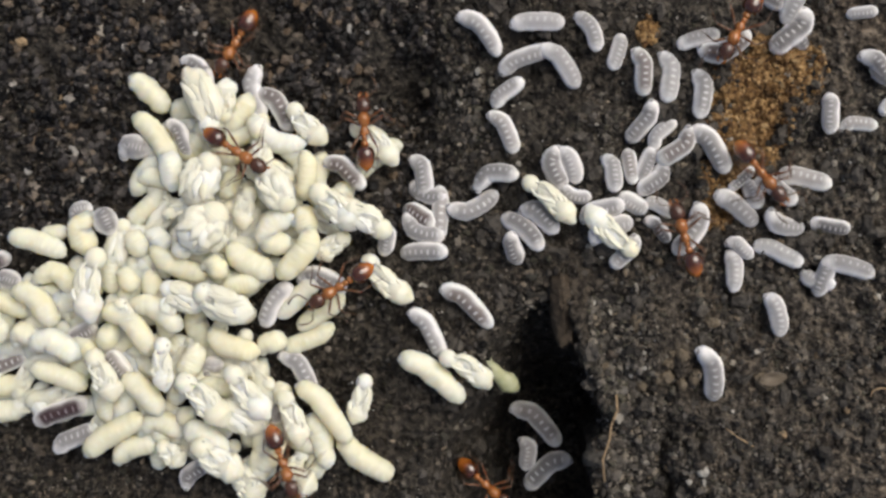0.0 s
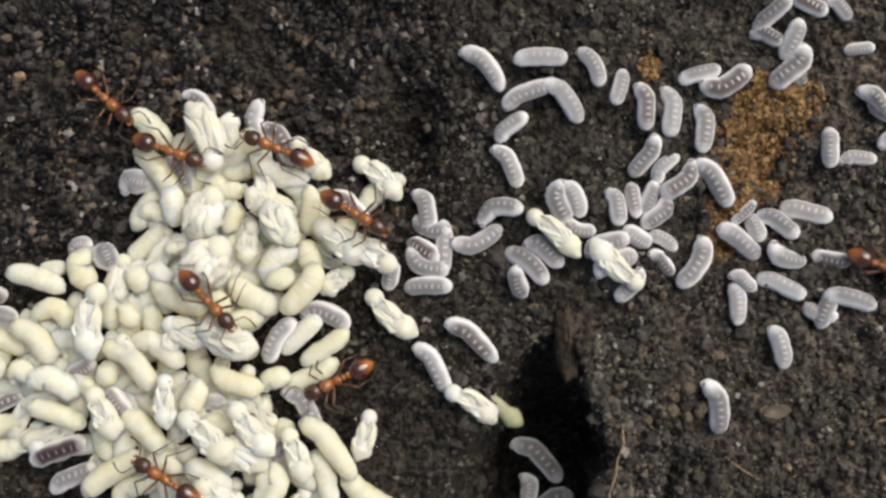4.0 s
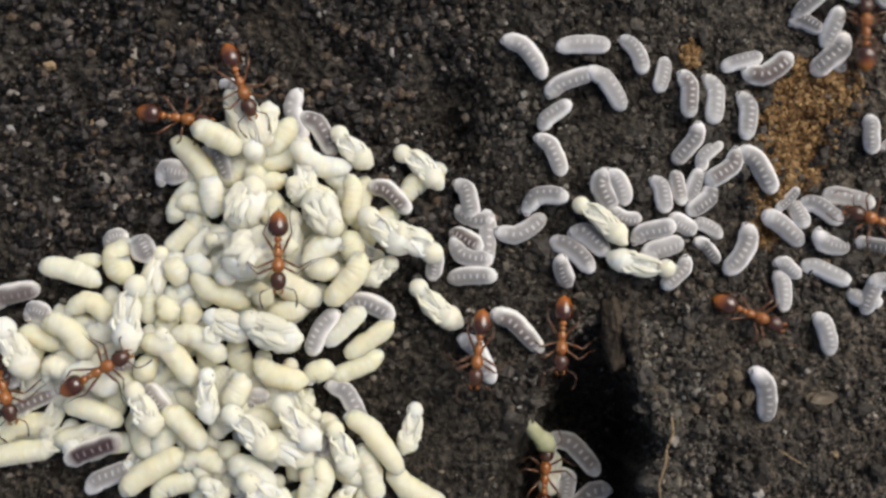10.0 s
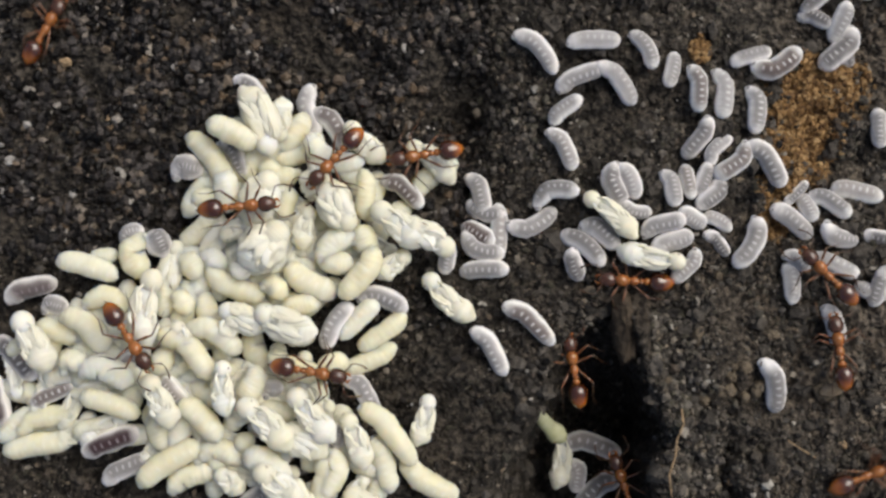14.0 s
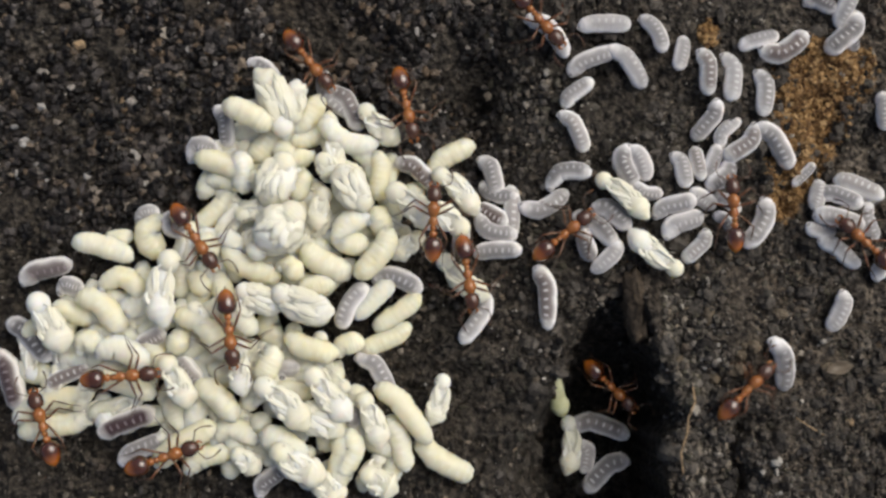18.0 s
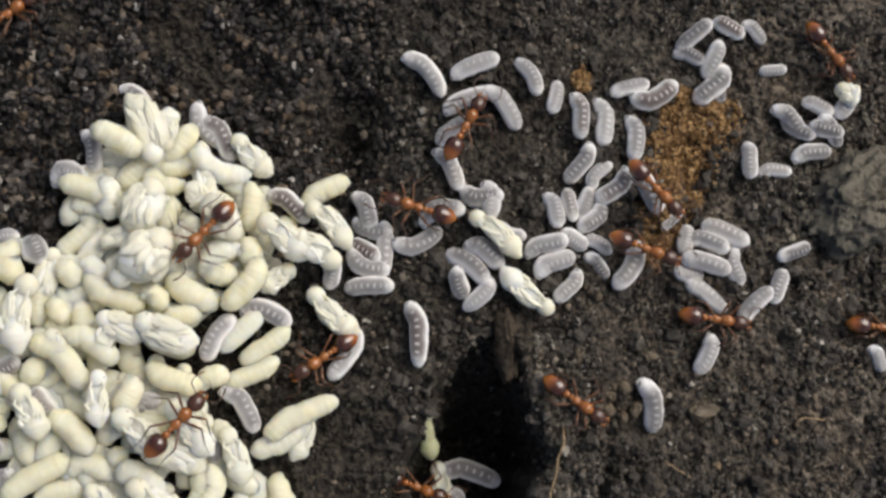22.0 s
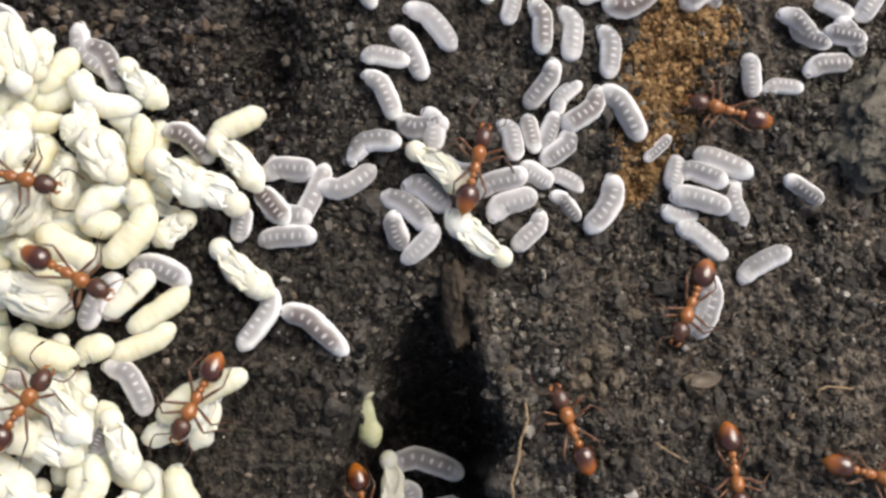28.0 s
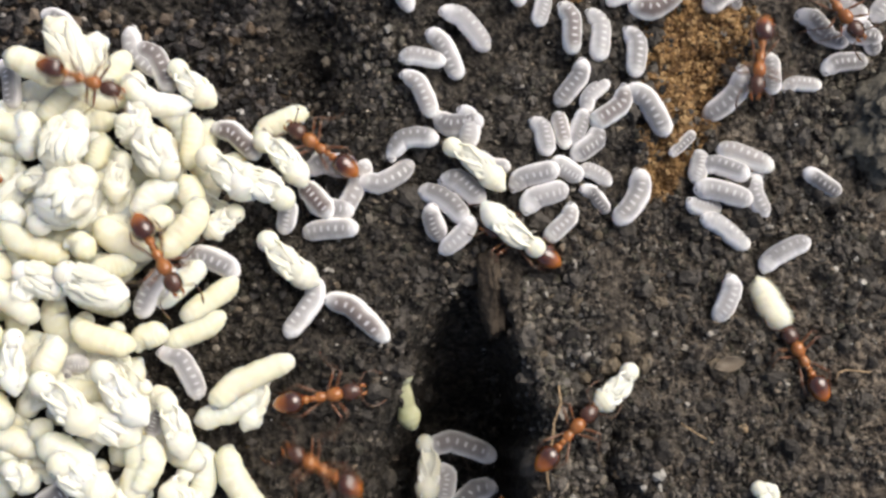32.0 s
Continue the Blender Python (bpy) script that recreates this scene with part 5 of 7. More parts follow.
# ---- what moves ----
def run(index, rows):
    """An ant along its way; legs step in two sets of three while it goes, and the feelers sway."""
    ant = ANTS[index]
    walk(ant, rows)
    times = [r[0] for r in rows]
    places = [r[1].translation for r in rows]
    limbs = [o for o in ant.children if o.name.split(".")[0] in ("leg", "antenna")]
    rest = [o.matrix_basis.copy() for o in limbs]
    step = 0.2
    count = int(32 / step) + 1
    for n, (o, m) in enumerate(zip(limbs, rest)):
        keys = []
        feeler = o.name.startswith("antenna")
        phase = 1 if (n // 2 + n) % 2 else -1
        for i in range(count):
            t = i * step
            j = max(k for k in range(len(times)) if times[k] <= t + 1e-6) if t < 32 else len(times) - 2
            j = min(j, len(times) - 2)
            speed = (places[j + 1] - places[j]).length / max(0.05, times[j + 1] - times[j])
            swing = min(1.0, speed / 0.004) * 20 + 3
            turn = 9 * math.sin(t * 4.1 + n * 2 + index) if feeler else swing * phase * (1 if i % 2 else -1)
            keys.append((t, m @ pose(0, 0, 0, 0, 0, turn)))
        walk(o, keys)


def motions():
    walk(moved_0, [(0, at(-18.22, 7.08, 0.30, -72, 0)), (14.5, at(-18.22, 7.08, 0.30, -72, 0)), (15.50, at(-17.89, 6.97, 1.09, -59)), (16.5, at(-17.58, 6.89, 0.28, -45, 0)), (32, at(-17.58, 6.89, 0.28, -45, 0))])
    walk(moved_1, [(0, at(-16.74, 6.02, 0.42, -60, 0)), (14.5, at(-16.74, 6.02, 0.42, -60, 0)), (15.50, at(-16.72, 6.10, 1.21, -62)), (16.5, at(-16.73, 6.20, 0.39, -64, 0)), (32, at(-16.73, 6.20, 0.39, -64, 0))])
    walk(moved_2, [(0, at(-24.08, 3.86, 1.69, -56, 0)), (14.5, at(-24.08, 3.86, 1.69, -56, 0)), (15.50, at(-23.99, 3.02, 2.61, -42)), (16.5, at(-23.95, 2.22, 1.92, -27, 0)), (32, at(-23.95, 2.22, 1.92, -27, 0))])
    walk(moved_3, [(0, at(-22.56, 4.20, 1.45, -67, 0)), (14.5, at(-22.56, 4.20, 1.45, -67, 0)), (15.50, at(-23.34, 4.58, 2.24, -75)), (16.5, at(-24.17, 4.99, 1.43, -84, 0)), (32, at(-24.17, 4.99, 1.43, -84, 0))])
    walk(moved_4, [(0, at(-10.80, 3.68, 0.07, -41, 0)), (14.5, at(-10.80, 3.68, 0.07, -41, 0)), (15.50, at(-10.47, 2.14, 1.54, -43)), (16.5, at(-10.17, 0.61, 1.41, -46, 0)), (32, at(-10.17, 0.61, 1.41, -46, 0))])
    walk(moved_5, [(0, at(-10.54, 3.16, -0.46, 30, 0)), (14.5, at(-10.54, 3.16, -0.46, 30, 0)), (15.50, at(-10.40, 3.24, 0.16, 28)), (16.5, at(-10.27, 3.32, -0.82, 26, 0)), (32, at(-10.27, 3.32, -0.82, 26, 0))])
    walk(moved_6, [(0, at(-7.57, 1.96, -0.18, -80, -22)), (23.2, at(-7.57, 1.96, -0.18, -80, -22)), (23.80, at(-7.45, 1.39, 0.91, -43)), (24.4, at(-7.34, 0.79, 0.41, -7, -11)), (32, at(-7.34, 0.79, 0.41, -7, -11))])
    walk(moved_7, [(0, at(-6.48, -0.46, 0.34, -93, -3)), (23.2, at(-6.48, -0.46, 0.34, -93, -3)), (23.80, at(-6.29, -0.52, 1.20, -105)), (24.4, at(-6.08, -0.62, 0.45, -117, 1)), (32, at(-6.08, -0.62, 0.45, -117, 1))])
    walk(moved_8, [(0, at(-7.70, -0.62, 0.25, -32, -18)), (23.2, at(-7.70, -0.62, 0.25, -32, -18)), (23.80, at(-7.92, -0.92, 1.34, -41)), (24.4, at(-8.13, -1.26, 0.83, -50, 0)), (32, at(-8.13, -1.26, 0.83, -50, 0))])
    walk(moved_9, [(0, at(-13.30, -12.69, 2.16, -53, 0)), (19.5, at(-13.30, -12.69, 2.16, -53, 0)), (20.25, at(-12.60, -11.72, 2.88, -15)), (21, at(-11.57, -10.82, 2.00, 24, 0)), (32, at(-11.57, -10.82, 2.00, 24, 0))])
    walk(moved_10, [(0, at(-13.67, -14.66, 1.55, -76, 0)), (19.5, at(-13.67, -14.66, 1.55, -76, 0)), (20.00, at(-13.54, -13.87, 2.35, -104)), (20.50, at(-13.25, -13.12, 2.35, -133)), (21, at(-12.78, -12.42, 1.55, -161, -0)), (32, at(-12.78, -12.42, 1.55, -161, -0))])
    walk(moved_11, [(0, at(-10.97, -15.71, 1.26, -33, 0)), (19.5, at(-10.97, -15.71, 1.26, -33, 0)), (20.25, at(-11.67, -15.92, 2.07, -46)), (21, at(-12.10, -16.15, 1.29, -59, 0)), (32, at(-12.10, -16.15, 1.29, -59, 0))])
    walk(moved_12, [(0, at(-11.40, -12.03, 1.45, -105, 0)), (19, at(-11.40, -12.03, 1.45, -105, 0)), (19.50, at(-11.58, -12.01, 2.25, -106)), (20, at(-11.52, -11.93, 1.46, -108, 0)), (32, at(-11.52, -11.93, 1.46, -108, 0))])
    walk(moved_13, [(0, at(-0.50, 11.27, 1.11, -1, -2)), (21, at(-0.50, 11.27, 1.11, -1, -2)), (21.50, at(-0.68, 11.23, 1.87, 9)), (22, at(-0.87, 11.27, 1.02, 20, -11)), (23, at(-0.87, 11.27, 1.02, 20, -11)), (23.50, at(-0.42, 11.71, 1.71, 47)), (24, at(-0.09, 12.17, 0.80, 73, 20)), (32, at(-0.09, 12.17, 0.80, 73, 20))])
    walk(moved_14, [(0, at(-1.38, 9.08, 0.87, 20, -6)), (23, at(-1.38, 9.08, 0.87, 20, -6)), (23.33, at(-1.22, 8.40, 1.59, -8)), (23.67, at(-1.07, 7.65, 1.50, -37)), (24, at(-0.96, 6.91, 0.62, -65, 2)), (32, at(-0.96, 6.91, 0.62, -65, 2))])
    walk(moved_15, [(0, at(1.04, 8.68, 1.00, -56, 8)), (23, at(1.04, 8.68, 1.00, -56, 8)), (23.50, at(0.68, 8.54, 1.72, -53)), (24, at(0.25, 8.35, 0.84, -50, 7)), (32, at(0.25, 8.35, 0.84, -50, 7))])
    walk(moved_16, [(0, at(-2.34, 7.05, 1.02, 34, -12)), (23, at(-2.34, 7.05, 1.02, 34, -12)), (23.50, at(-2.28, 6.84, 1.80, 10)), (24, at(-2.29, 6.57, 0.98, -14, -4)), (32, at(-2.29, 6.57, 0.98, -14, -4))])
    walk(moved_17, [(0, at(0.67, 2.20, 1.15, -67, -3)), (21, at(0.67, 2.20, 1.15, -67, -3)), (21.50, at(0.13, 2.47, 1.88, -32)), (22, at(-0.40, 2.86, 1.01, 3, -15)), (32, at(-0.40, 2.86, 1.01, 3, -15))])
    walk(moved_18, [(0, at(1.54, 2.48, 1.11, -69, -3)), (21, at(1.54, 2.48, 1.11, -69, -3)), (21.50, at(0.77, 2.46, 1.95, -79)), (22, at(0.00, 2.58, 1.20, -90, -6)), (32, at(0.00, 2.58, 1.20, -90, -6))])
    walk(moved_19, [(0, at(1.95, 0.72, 1.44, -13, -3)), (21, at(1.95, 0.72, 1.44, -13, -3)), (21.50, at(1.68, 0.57, 2.15, -16)), (22, at(1.43, 0.57, 1.27, -19, -17)), (32, at(1.43, 0.57, 1.27, -19, -17))])
    walk(moved_20, [(0, at(4.08, -1.44, 2.17, 136, -4)), (8.5, at(4.08, -1.44, 2.17, 136, -4)), (9.00, at(3.41, -1.77, 2.91, 151)), (9.5, at(2.65, -2.10, 2.06, 167, 11)), (16.5, at(2.65, -2.10, 2.06, 167, 11)), (16.75, at(2.44, -2.60, 2.75, 154)), (17, at(2.28, -3.05, 1.84, 140, -2)), (32, at(2.28, -3.05, 1.84, 140, -2))])
    walk(moved_21, [(0, at(11.73, -0.06, 0.72, -39, 10)), (14.5, at(11.73, -0.06, 0.72, -39, 10)), (15.50, at(12.89, -0.60, 1.76, -28)), (16.5, at(14.04, -1.19, 1.21, -17, -4)), (32, at(14.04, -1.19, 1.21, -17, -4))])
    walk(moved_22, [(0, at(12.68, 0.75, 0.64, -70, -22)), (14.5, at(12.68, 0.75, 0.64, -70, -22)), (15.50, at(12.77, 0.58, 1.47, -88)), (16.5, at(12.83, 0.37, 0.70, -107, -7)), (32, at(12.83, 0.37, 0.70, -107, -7))])
    walk(moved_23, [(0, at(14.10, 1.02, 0.92, -39, -21)), (14.5, at(14.10, 1.02, 0.92, -39, -21)), (15.50, at(14.15, 0.63, 1.83, -32)), (16.5, at(14.19, 0.20, 1.13, -25, -20)), (32, at(14.19, 0.20, 1.13, -25, -20))])
    walk(moved_24, [(0, at(14.56, -1.05, 1.07, -12, 16)), (14.5, at(14.56, -1.05, 1.07, -12, 16)), (15.50, at(15.27, -1.18, 1.84, -42)), (16.5, at(15.96, -1.36, 1.02, -72, -9)), (32, at(15.96, -1.36, 1.02, -72, -9))])
    walk(moved_25, [(0, at(14.30, -2.77, 0.78, -28, -11)), (14.5, at(14.30, -2.77, 0.78, -28, -11)), (15.50, at(14.27, -2.96, 1.55, -34)), (16.5, at(14.23, -3.19, 0.72, -40, 3)), (32, at(14.23, -3.19, 0.72, -40, 3))])
    walk(moved_26, [(0, at(15.86, 1.74, 0.56, -13, -4)), (14.5, at(15.86, 1.74, 0.56, -13, -4)), (15.50, at(15.64, 1.31, 1.62, -19)), (16.5, at(15.43, 0.84, 1.07, -25, -10)), (32, at(15.43, 0.84, 1.07, -25, -10))])
    walk(moved_27, [(0, at(17.30, -1.13, 0.74, -10, -9)), (14.5, at(17.30, -1.13, 0.74, -10, -9)), (15.50, at(18.49, -0.84, 1.80, 5)), (16.5, at(19.87, -0.34, 1.25, 20, 5)), (25.5, at(19.87, -0.34, 1.25, 20, 5)), (26.50, at(19.73, -0.53, 1.99, -7)), (27.5, at(19.65, -0.60, 1.14, -33, 6)), (32, at(19.65, -0.60, 1.14, -33, 6))])
    walk(moved_28, [(0, at(16.93, -4.26, 1.02, -110, 9)), (14.5, at(16.93, -4.26, 1.02, -110, 9)), (15.50, at(17.85, -3.52, 1.75, -111)), (16.5, at(18.92, -2.56, 0.88, -113, -6)), (25.5, at(18.92, -2.56, 0.88, -113, -6)), (26.50, at(22.87, -5.60, 1.48, -119)), (27.5, at(26.88, -8.50, 0.49, -126, 6)), (32, at(26.88, -8.50, 0.49, -126, 6))])
    walk(moved_29, [(0, at(14.09, -6.57, 0.78, -77, -1)), (14.5, at(14.09, -6.57, 0.78, -77, -1)), (15.50, at(14.02, -6.75, 1.63, -96)), (16.5, at(13.92, -6.96, 0.87, -116, 4)), (32, at(13.92, -6.96, 0.87, -116, 4))])
    walk(moved_30, [(0, at(18.23, -3.65, 1.40, -15, -8)), (14.5, at(18.23, -3.65, 1.40, -15, -8)), (15.50, at(17.65, -3.84, 1.97, 14)), (16.5, at(17.30, -3.82, 0.94, 44, -5)), (25.5, at(17.30, -3.82, 0.94, 44, -5)), (26.50, at(17.25, -4.25, 1.79, 35)), (27.5, at(17.29, -4.56, 1.03, 27, -10)), (32, at(17.29, -4.56, 1.03, 27, -10))])
    walk(moved_31, [(0, at(16.60, -4.43, 0.80, -15, -18)), (14.5, at(16.60, -4.43, 0.80, -15, -18)), (15.50, at(14.84, -3.09, 1.49, -9)), (16.5, at(13.06, -1.79, 0.57, -4, 17)), (32, at(13.06, -1.79, 0.57, -4, 17))])
    walk(moved_32, [(0, at(11.54, -3.94, 0.69, -90, -15)), (14.5, at(11.54, -3.94, 0.69, -90, -15)), (15.50, at(5.46, -3.66, 1.78, -113)), (16.5, at(-0.66, -3.40, 1.28, -136, 6)), (32, at(-0.66, -3.40, 1.28, -136, 6))])
    walk(moved_33, [(0, at(12.06, -2.48, 0.68, -46, -1)), (14.5, at(12.06, -2.48, 0.68, -46, -1)), (15.50, at(18.76, -4.91, 1.36, -59)), (16.5, at(25.73, -7.13, 0.44, -72, 11)), (32, at(25.73, -7.13, 0.44, -72, 11))])
    walk(moved_34, [(0, at(10.15, -10.18, 1.20, -81, 15)), (25.5, at(10.15, -10.18, 1.20, -81, 15)), (26.50, at(12.15, -8.46, 1.84, -95)), (27.5, at(14.13, -6.70, 0.87, -109, 2)), (28, at(14.13, -6.70, 0.87, -109, 2)), (28.50, at(14.41, -1.17, 1.69, -122)), (29, at(14.64, 4.37, 0.92, -136, 16)), (32, at(14.64, 4.37, 0.92, -136, 16))])
    walk(moved_35, [(0, at(-4.55, -6.12, 0.85, -46, 11)), (16.8, at(-4.55, -6.12, 0.85, -46, 11)), (17.30, at(-4.53, -6.03, 1.71, -67)), (17.8, at(-4.43, -5.86, 0.97, -88, 5)), (25.5, at(-4.43, -5.86, 0.97, -88, 5)), (26.50, at(-5.19, -6.71, 1.73, -66)), (27.5, at(-5.90, -7.56, 0.88, -43, -1)), (32, at(-5.90, -7.56, 0.88, -43, -1))])
    walk(moved_36, [(0, at(-7.02, -7.85, 0.87, -63, 7)), (16.8, at(-7.02, -7.85, 0.87, -63, 7)), (17.30, at(-7.94, -7.56, 1.66, -95)), (17.8, at(-8.79, -7.20, 0.86, -126, -5)), (32, at(-8.79, -7.20, 0.86, -126, -5))])
    walk(moved_37, [(0, at(-2.73, -10.44, -1.11, -45, 22)), (7.2, at(-2.73, -10.44, -1.11, -45, 22)), (7.70, at(-2.94, -11.53, -1.09, -48)), (8.2, at(-3.23, -12.60, -2.67, -50, 22)), (14.5, at(-3.23, -12.60, -2.67, -50, 22)), (15.50, at(-3.20, -12.26, -1.84, -65)), (16.5, at(-3.21, -11.93, -2.61, -81, 22)), (32, at(-3.21, -11.93, -2.61, -81, 22))])
    walk(moved_38, [(0, at(-4.85, -10.36, 1.04, -35, 22)), (7.5, at(-4.85, -10.36, 1.04, -35, 22)), (8.00, at(-3.56, -12.98, -2.33, -64)), (8.5, at(-2.41, -15.66, -7.30, -94, 0)), (14.5, at(-2.41, -15.66, -7.30, -94, 0)), (15.50, at(-2.36, -15.85, -6.50, -92)), (16.5, at(-2.38, -16.02, -7.29, -91, 0)), (32, at(-2.38, -16.02, -7.29, -91, 0))])
    walk(moved_39, [(0, at(-0.15, -14.62, -7.41, -48, 0)), (11, at(-0.15, -14.62, -7.41, -48, 0)), (11.50, at(0.00, -14.65, -6.61, -34)), (12, at(0.16, -14.73, -7.42, -20, -0)), (32, at(0.16, -14.73, -7.42, -20, -0))])
    walk(moved_40, [(0, at(-6.72, -10.59, 1.05, -41, 9)), (0.9, at(-6.72, -10.59, 1.05, -41, 9)), (1.45, at(-5.02, -12.54, -1.95, -64)), (2, at(-3.26, -14.48, -6.54, -87, 22)), (2.2, at(-3.26, -14.48, -6.54, -87, 22)), (2.70, at(-3.63, -16.44, -5.96, -76)), (3.2, at(-4.00, -18.35, -6.98, -65, 17)), (3.6, at(-4.00, -18.35, -6.98, -65, 17)), (4.40, at(-3.84, -22.10, -6.32, -66)), (5.2, at(-4.08, -26.03, -7.26, -66, 4)), (32, at(-4.08, -26.03, -7.26, -66, 4))])
    walk(moved_41, [(0, at(33.99, 6.71, 1.54, -36, 2)), (21.2, at(33.99, 6.71, 1.54, -36, 2)), (21.57, at(28.97, 8.43, 2.40, -37)), (21.95, at(23.85, 10.24, 1.65, -37, -9)), (22.2, at(23.85, 10.24, 1.65, -37, -9)), (22.50, at(30.27, 13.00, 2.48, -5)), (22.8, at(36.83, 15.72, 1.70, 27, 5)), (22.85, at(36.83, 15.72, 1.70, 27, 5)), (23.02, at(31.47, 17.16, 2.55, -17)), (23.18, at(26.06, 18.55, 2.59, -62)), (23.35, at(20.67, 19.94, 1.83, -106, -1)), (23.45, at(20.67, 19.94, 1.83, -106, -1)), (23.73, at(20.74, 14.64, 2.27, -86)), (24, at(20.83, 9.32, 1.11, -66, -5)), (24.1, at(20.83, 9.32, 1.11, -66, -5)), (24.40, at(21.70, 9.31, 2.11, -29)), (24.70, at(22.55, 9.28, 2.31, 7)), (25, at(23.38, 9.24, 1.70, 43, 10)), (25.1, at(23.38, 9.24, 1.70, 43, 10)), (25.75, at(31.37, 8.88, 2.51, 34)), (26.4, at(39.25, 8.62, 1.72, 25, -5)), (32, at(39.25, 8.62, 1.72, 25, -5))])
    walk(moved_42, [(0, at(24.88, -18.92, 1.73, 40, -4)), (29, at(24.88, -18.92, 1.73, 40, -4)), (29.45, at(20.92, -17.50, 2.17, 35)), (29.9, at(16.89, -16.07, 1.02, 29, -6)), (30.1, at(16.89, -16.07, 1.02, 29, -6)), (30.55, at(16.21, -16.69, 1.80, 1)), (31, at(15.52, -17.22, 0.98, -26, 6)), (32, at(15.52, -17.22, 0.98, -26, 6))])
    walk(carried_0, [(0.00, at(-24.85, 7.02, 0.93, -42)), (5.10, at(-24.85, 7.02, 0.93, -42)), (6.00, at(-25.92, 7.82, 0.79, -33)), (6.90, at(-22.66, 5.44, 3.08, -28)), (32.00, at(-22.66, 5.44, 3.08, -28))])
    walk(carried_1, [(0.00, at(-38.45, 23.70, 1.00, 451)), (11.20, at(-38.45, 23.70, 1.00, 451)), (11.70, at(-25.20, 16.92, 0.31, 451)), (11.85, at(-27.24, 14.07, 1.12, 413)), (12.00, at(-28.42, 12.34, 1.25, 375)), (12.15, at(-27.88, 18.84, 1.12, 323)), (12.30, at(-25.22, 23.74, 0.71, 271)), (12.80, at(-33.47, 27.89, 1.00, 271)), (32.00, at(-33.47, 27.89, 1.00, 271))])
    walk(carried_2, [(0.00, at(-43.94, 18.57, 1.00, 89)), (18.10, at(-43.94, 18.57, 1.00, 89)), (18.60, at(-32.58, 15.78, 0.31, 89)), (18.81, at(-34.46, 11.65, 0.89, 58)), (19.00, at(-35.78, 8.38, 0.42, 26)), (19.19, at(-35.50, 16.36, 0.89, -32)), (19.38, at(-32.48, 22.58, 1.00, -91)), (19.88, at(-39.60, 23.34, 1.00, -91)), (32.00, at(-39.60, 23.34, 1.00, -91))])
    walk(carried_3, [(0.00, at(14.22, -36.30, 1.00, 626)), (6.20, at(14.22, -36.30, 1.00, 626)), (6.70, at(2.46, -17.69, -6.95, 626)), (7.00, at(2.68, -11.06, -3.90, 630)), (7.60, at(2.41, -17.48, -4.00, 653)), (8.00, at(2.04, -22.09, -9.00, 653)), (32.00, at(2.04, -22.09, -9.00, 653))])
    walk(carried_4, [(0.00, at(2.09, -22.14, -9.00, 643)), (30.40, at(2.09, -22.14, -9.00, 643)), (30.80, at(2.02, -16.99, -5.00, 643)), (31.10, at(0.33, -12.67, -6.94, 643)), (31.50, at(3.59, -11.79, -1.22, 617)), (32.00, at(7.40, -11.55, 1.45, 585))])
    walk(carried_5, [(0.00, at(28.15, -7.74, 1.00, 117)), (31.15, at(28.15, -7.74, 1.00, 117)), (32.00, at(16.48, -7.20, 0.59, 117))])
    run(0, [(0.00, at(-19.56, 9.96, -0.11, -121)), (1.00, at(-15.40, 3.58, 1.96, -134)), (2.00, at(-15.66, 10.63, -0.54, -176)), (2.50, at(-20.00, 9.42, 0.24, -119)), (3.00, at(-24.40, 8.34, 1.02, -63)), (6.00, at(-28.74, 9.62, 0.19, -33)), (7.00, at(-24.96, 6.32, 1.48, -27)), (8.00, at(-24.83, 6.45, 1.48, -14)), (9.00, at(-25.10, 5.78, 2.22, -36)), (10.00, at(-25.04, 6.76, 1.48, -9)), (11.00, at(-24.76, 6.28, 1.48, -9)), (12.00, at(-25.75, 4.88, 1.98, -47)), (13.00, at(-25.11, 1.46, 2.12, -86)), (13.50, at(-23.41, 1.16, 3.07, -41)), (14.00, at(-21.74, 0.90, 4.01, 5)), (15.50, at(-22.47, -1.89, 4.27, -44)), (17.00, at(-23.23, -4.68, 3.65, -92)), (18.00, at(-23.59, -7.73, 3.74, -84)), (18.50, at(-21.45, -8.44, 3.82, -35)), (19.00, at(-19.40, -9.11, 3.90, 13)), (20.00, at(-16.54, -5.88, 2.89, -12)), (21.00, at(-10.76, -17.18, 1.77, 42)), (21.10, at(-10.70, -19.46, 1.31, -1)), (21.20, at(-10.64, -21.74, 0.86, -45)), (21.30, at(-10.57, -24.01, 0.40, -89)), (24.76, at(-9.70, -23.47, 0.40, -29)), (28.22, at(-8.94, -22.68, 0.40, 30)), (31.68, at(-8.19, -21.93, 0.40, 90)), (32.00, at(-8.17, -15.45, -0.06, 149))])
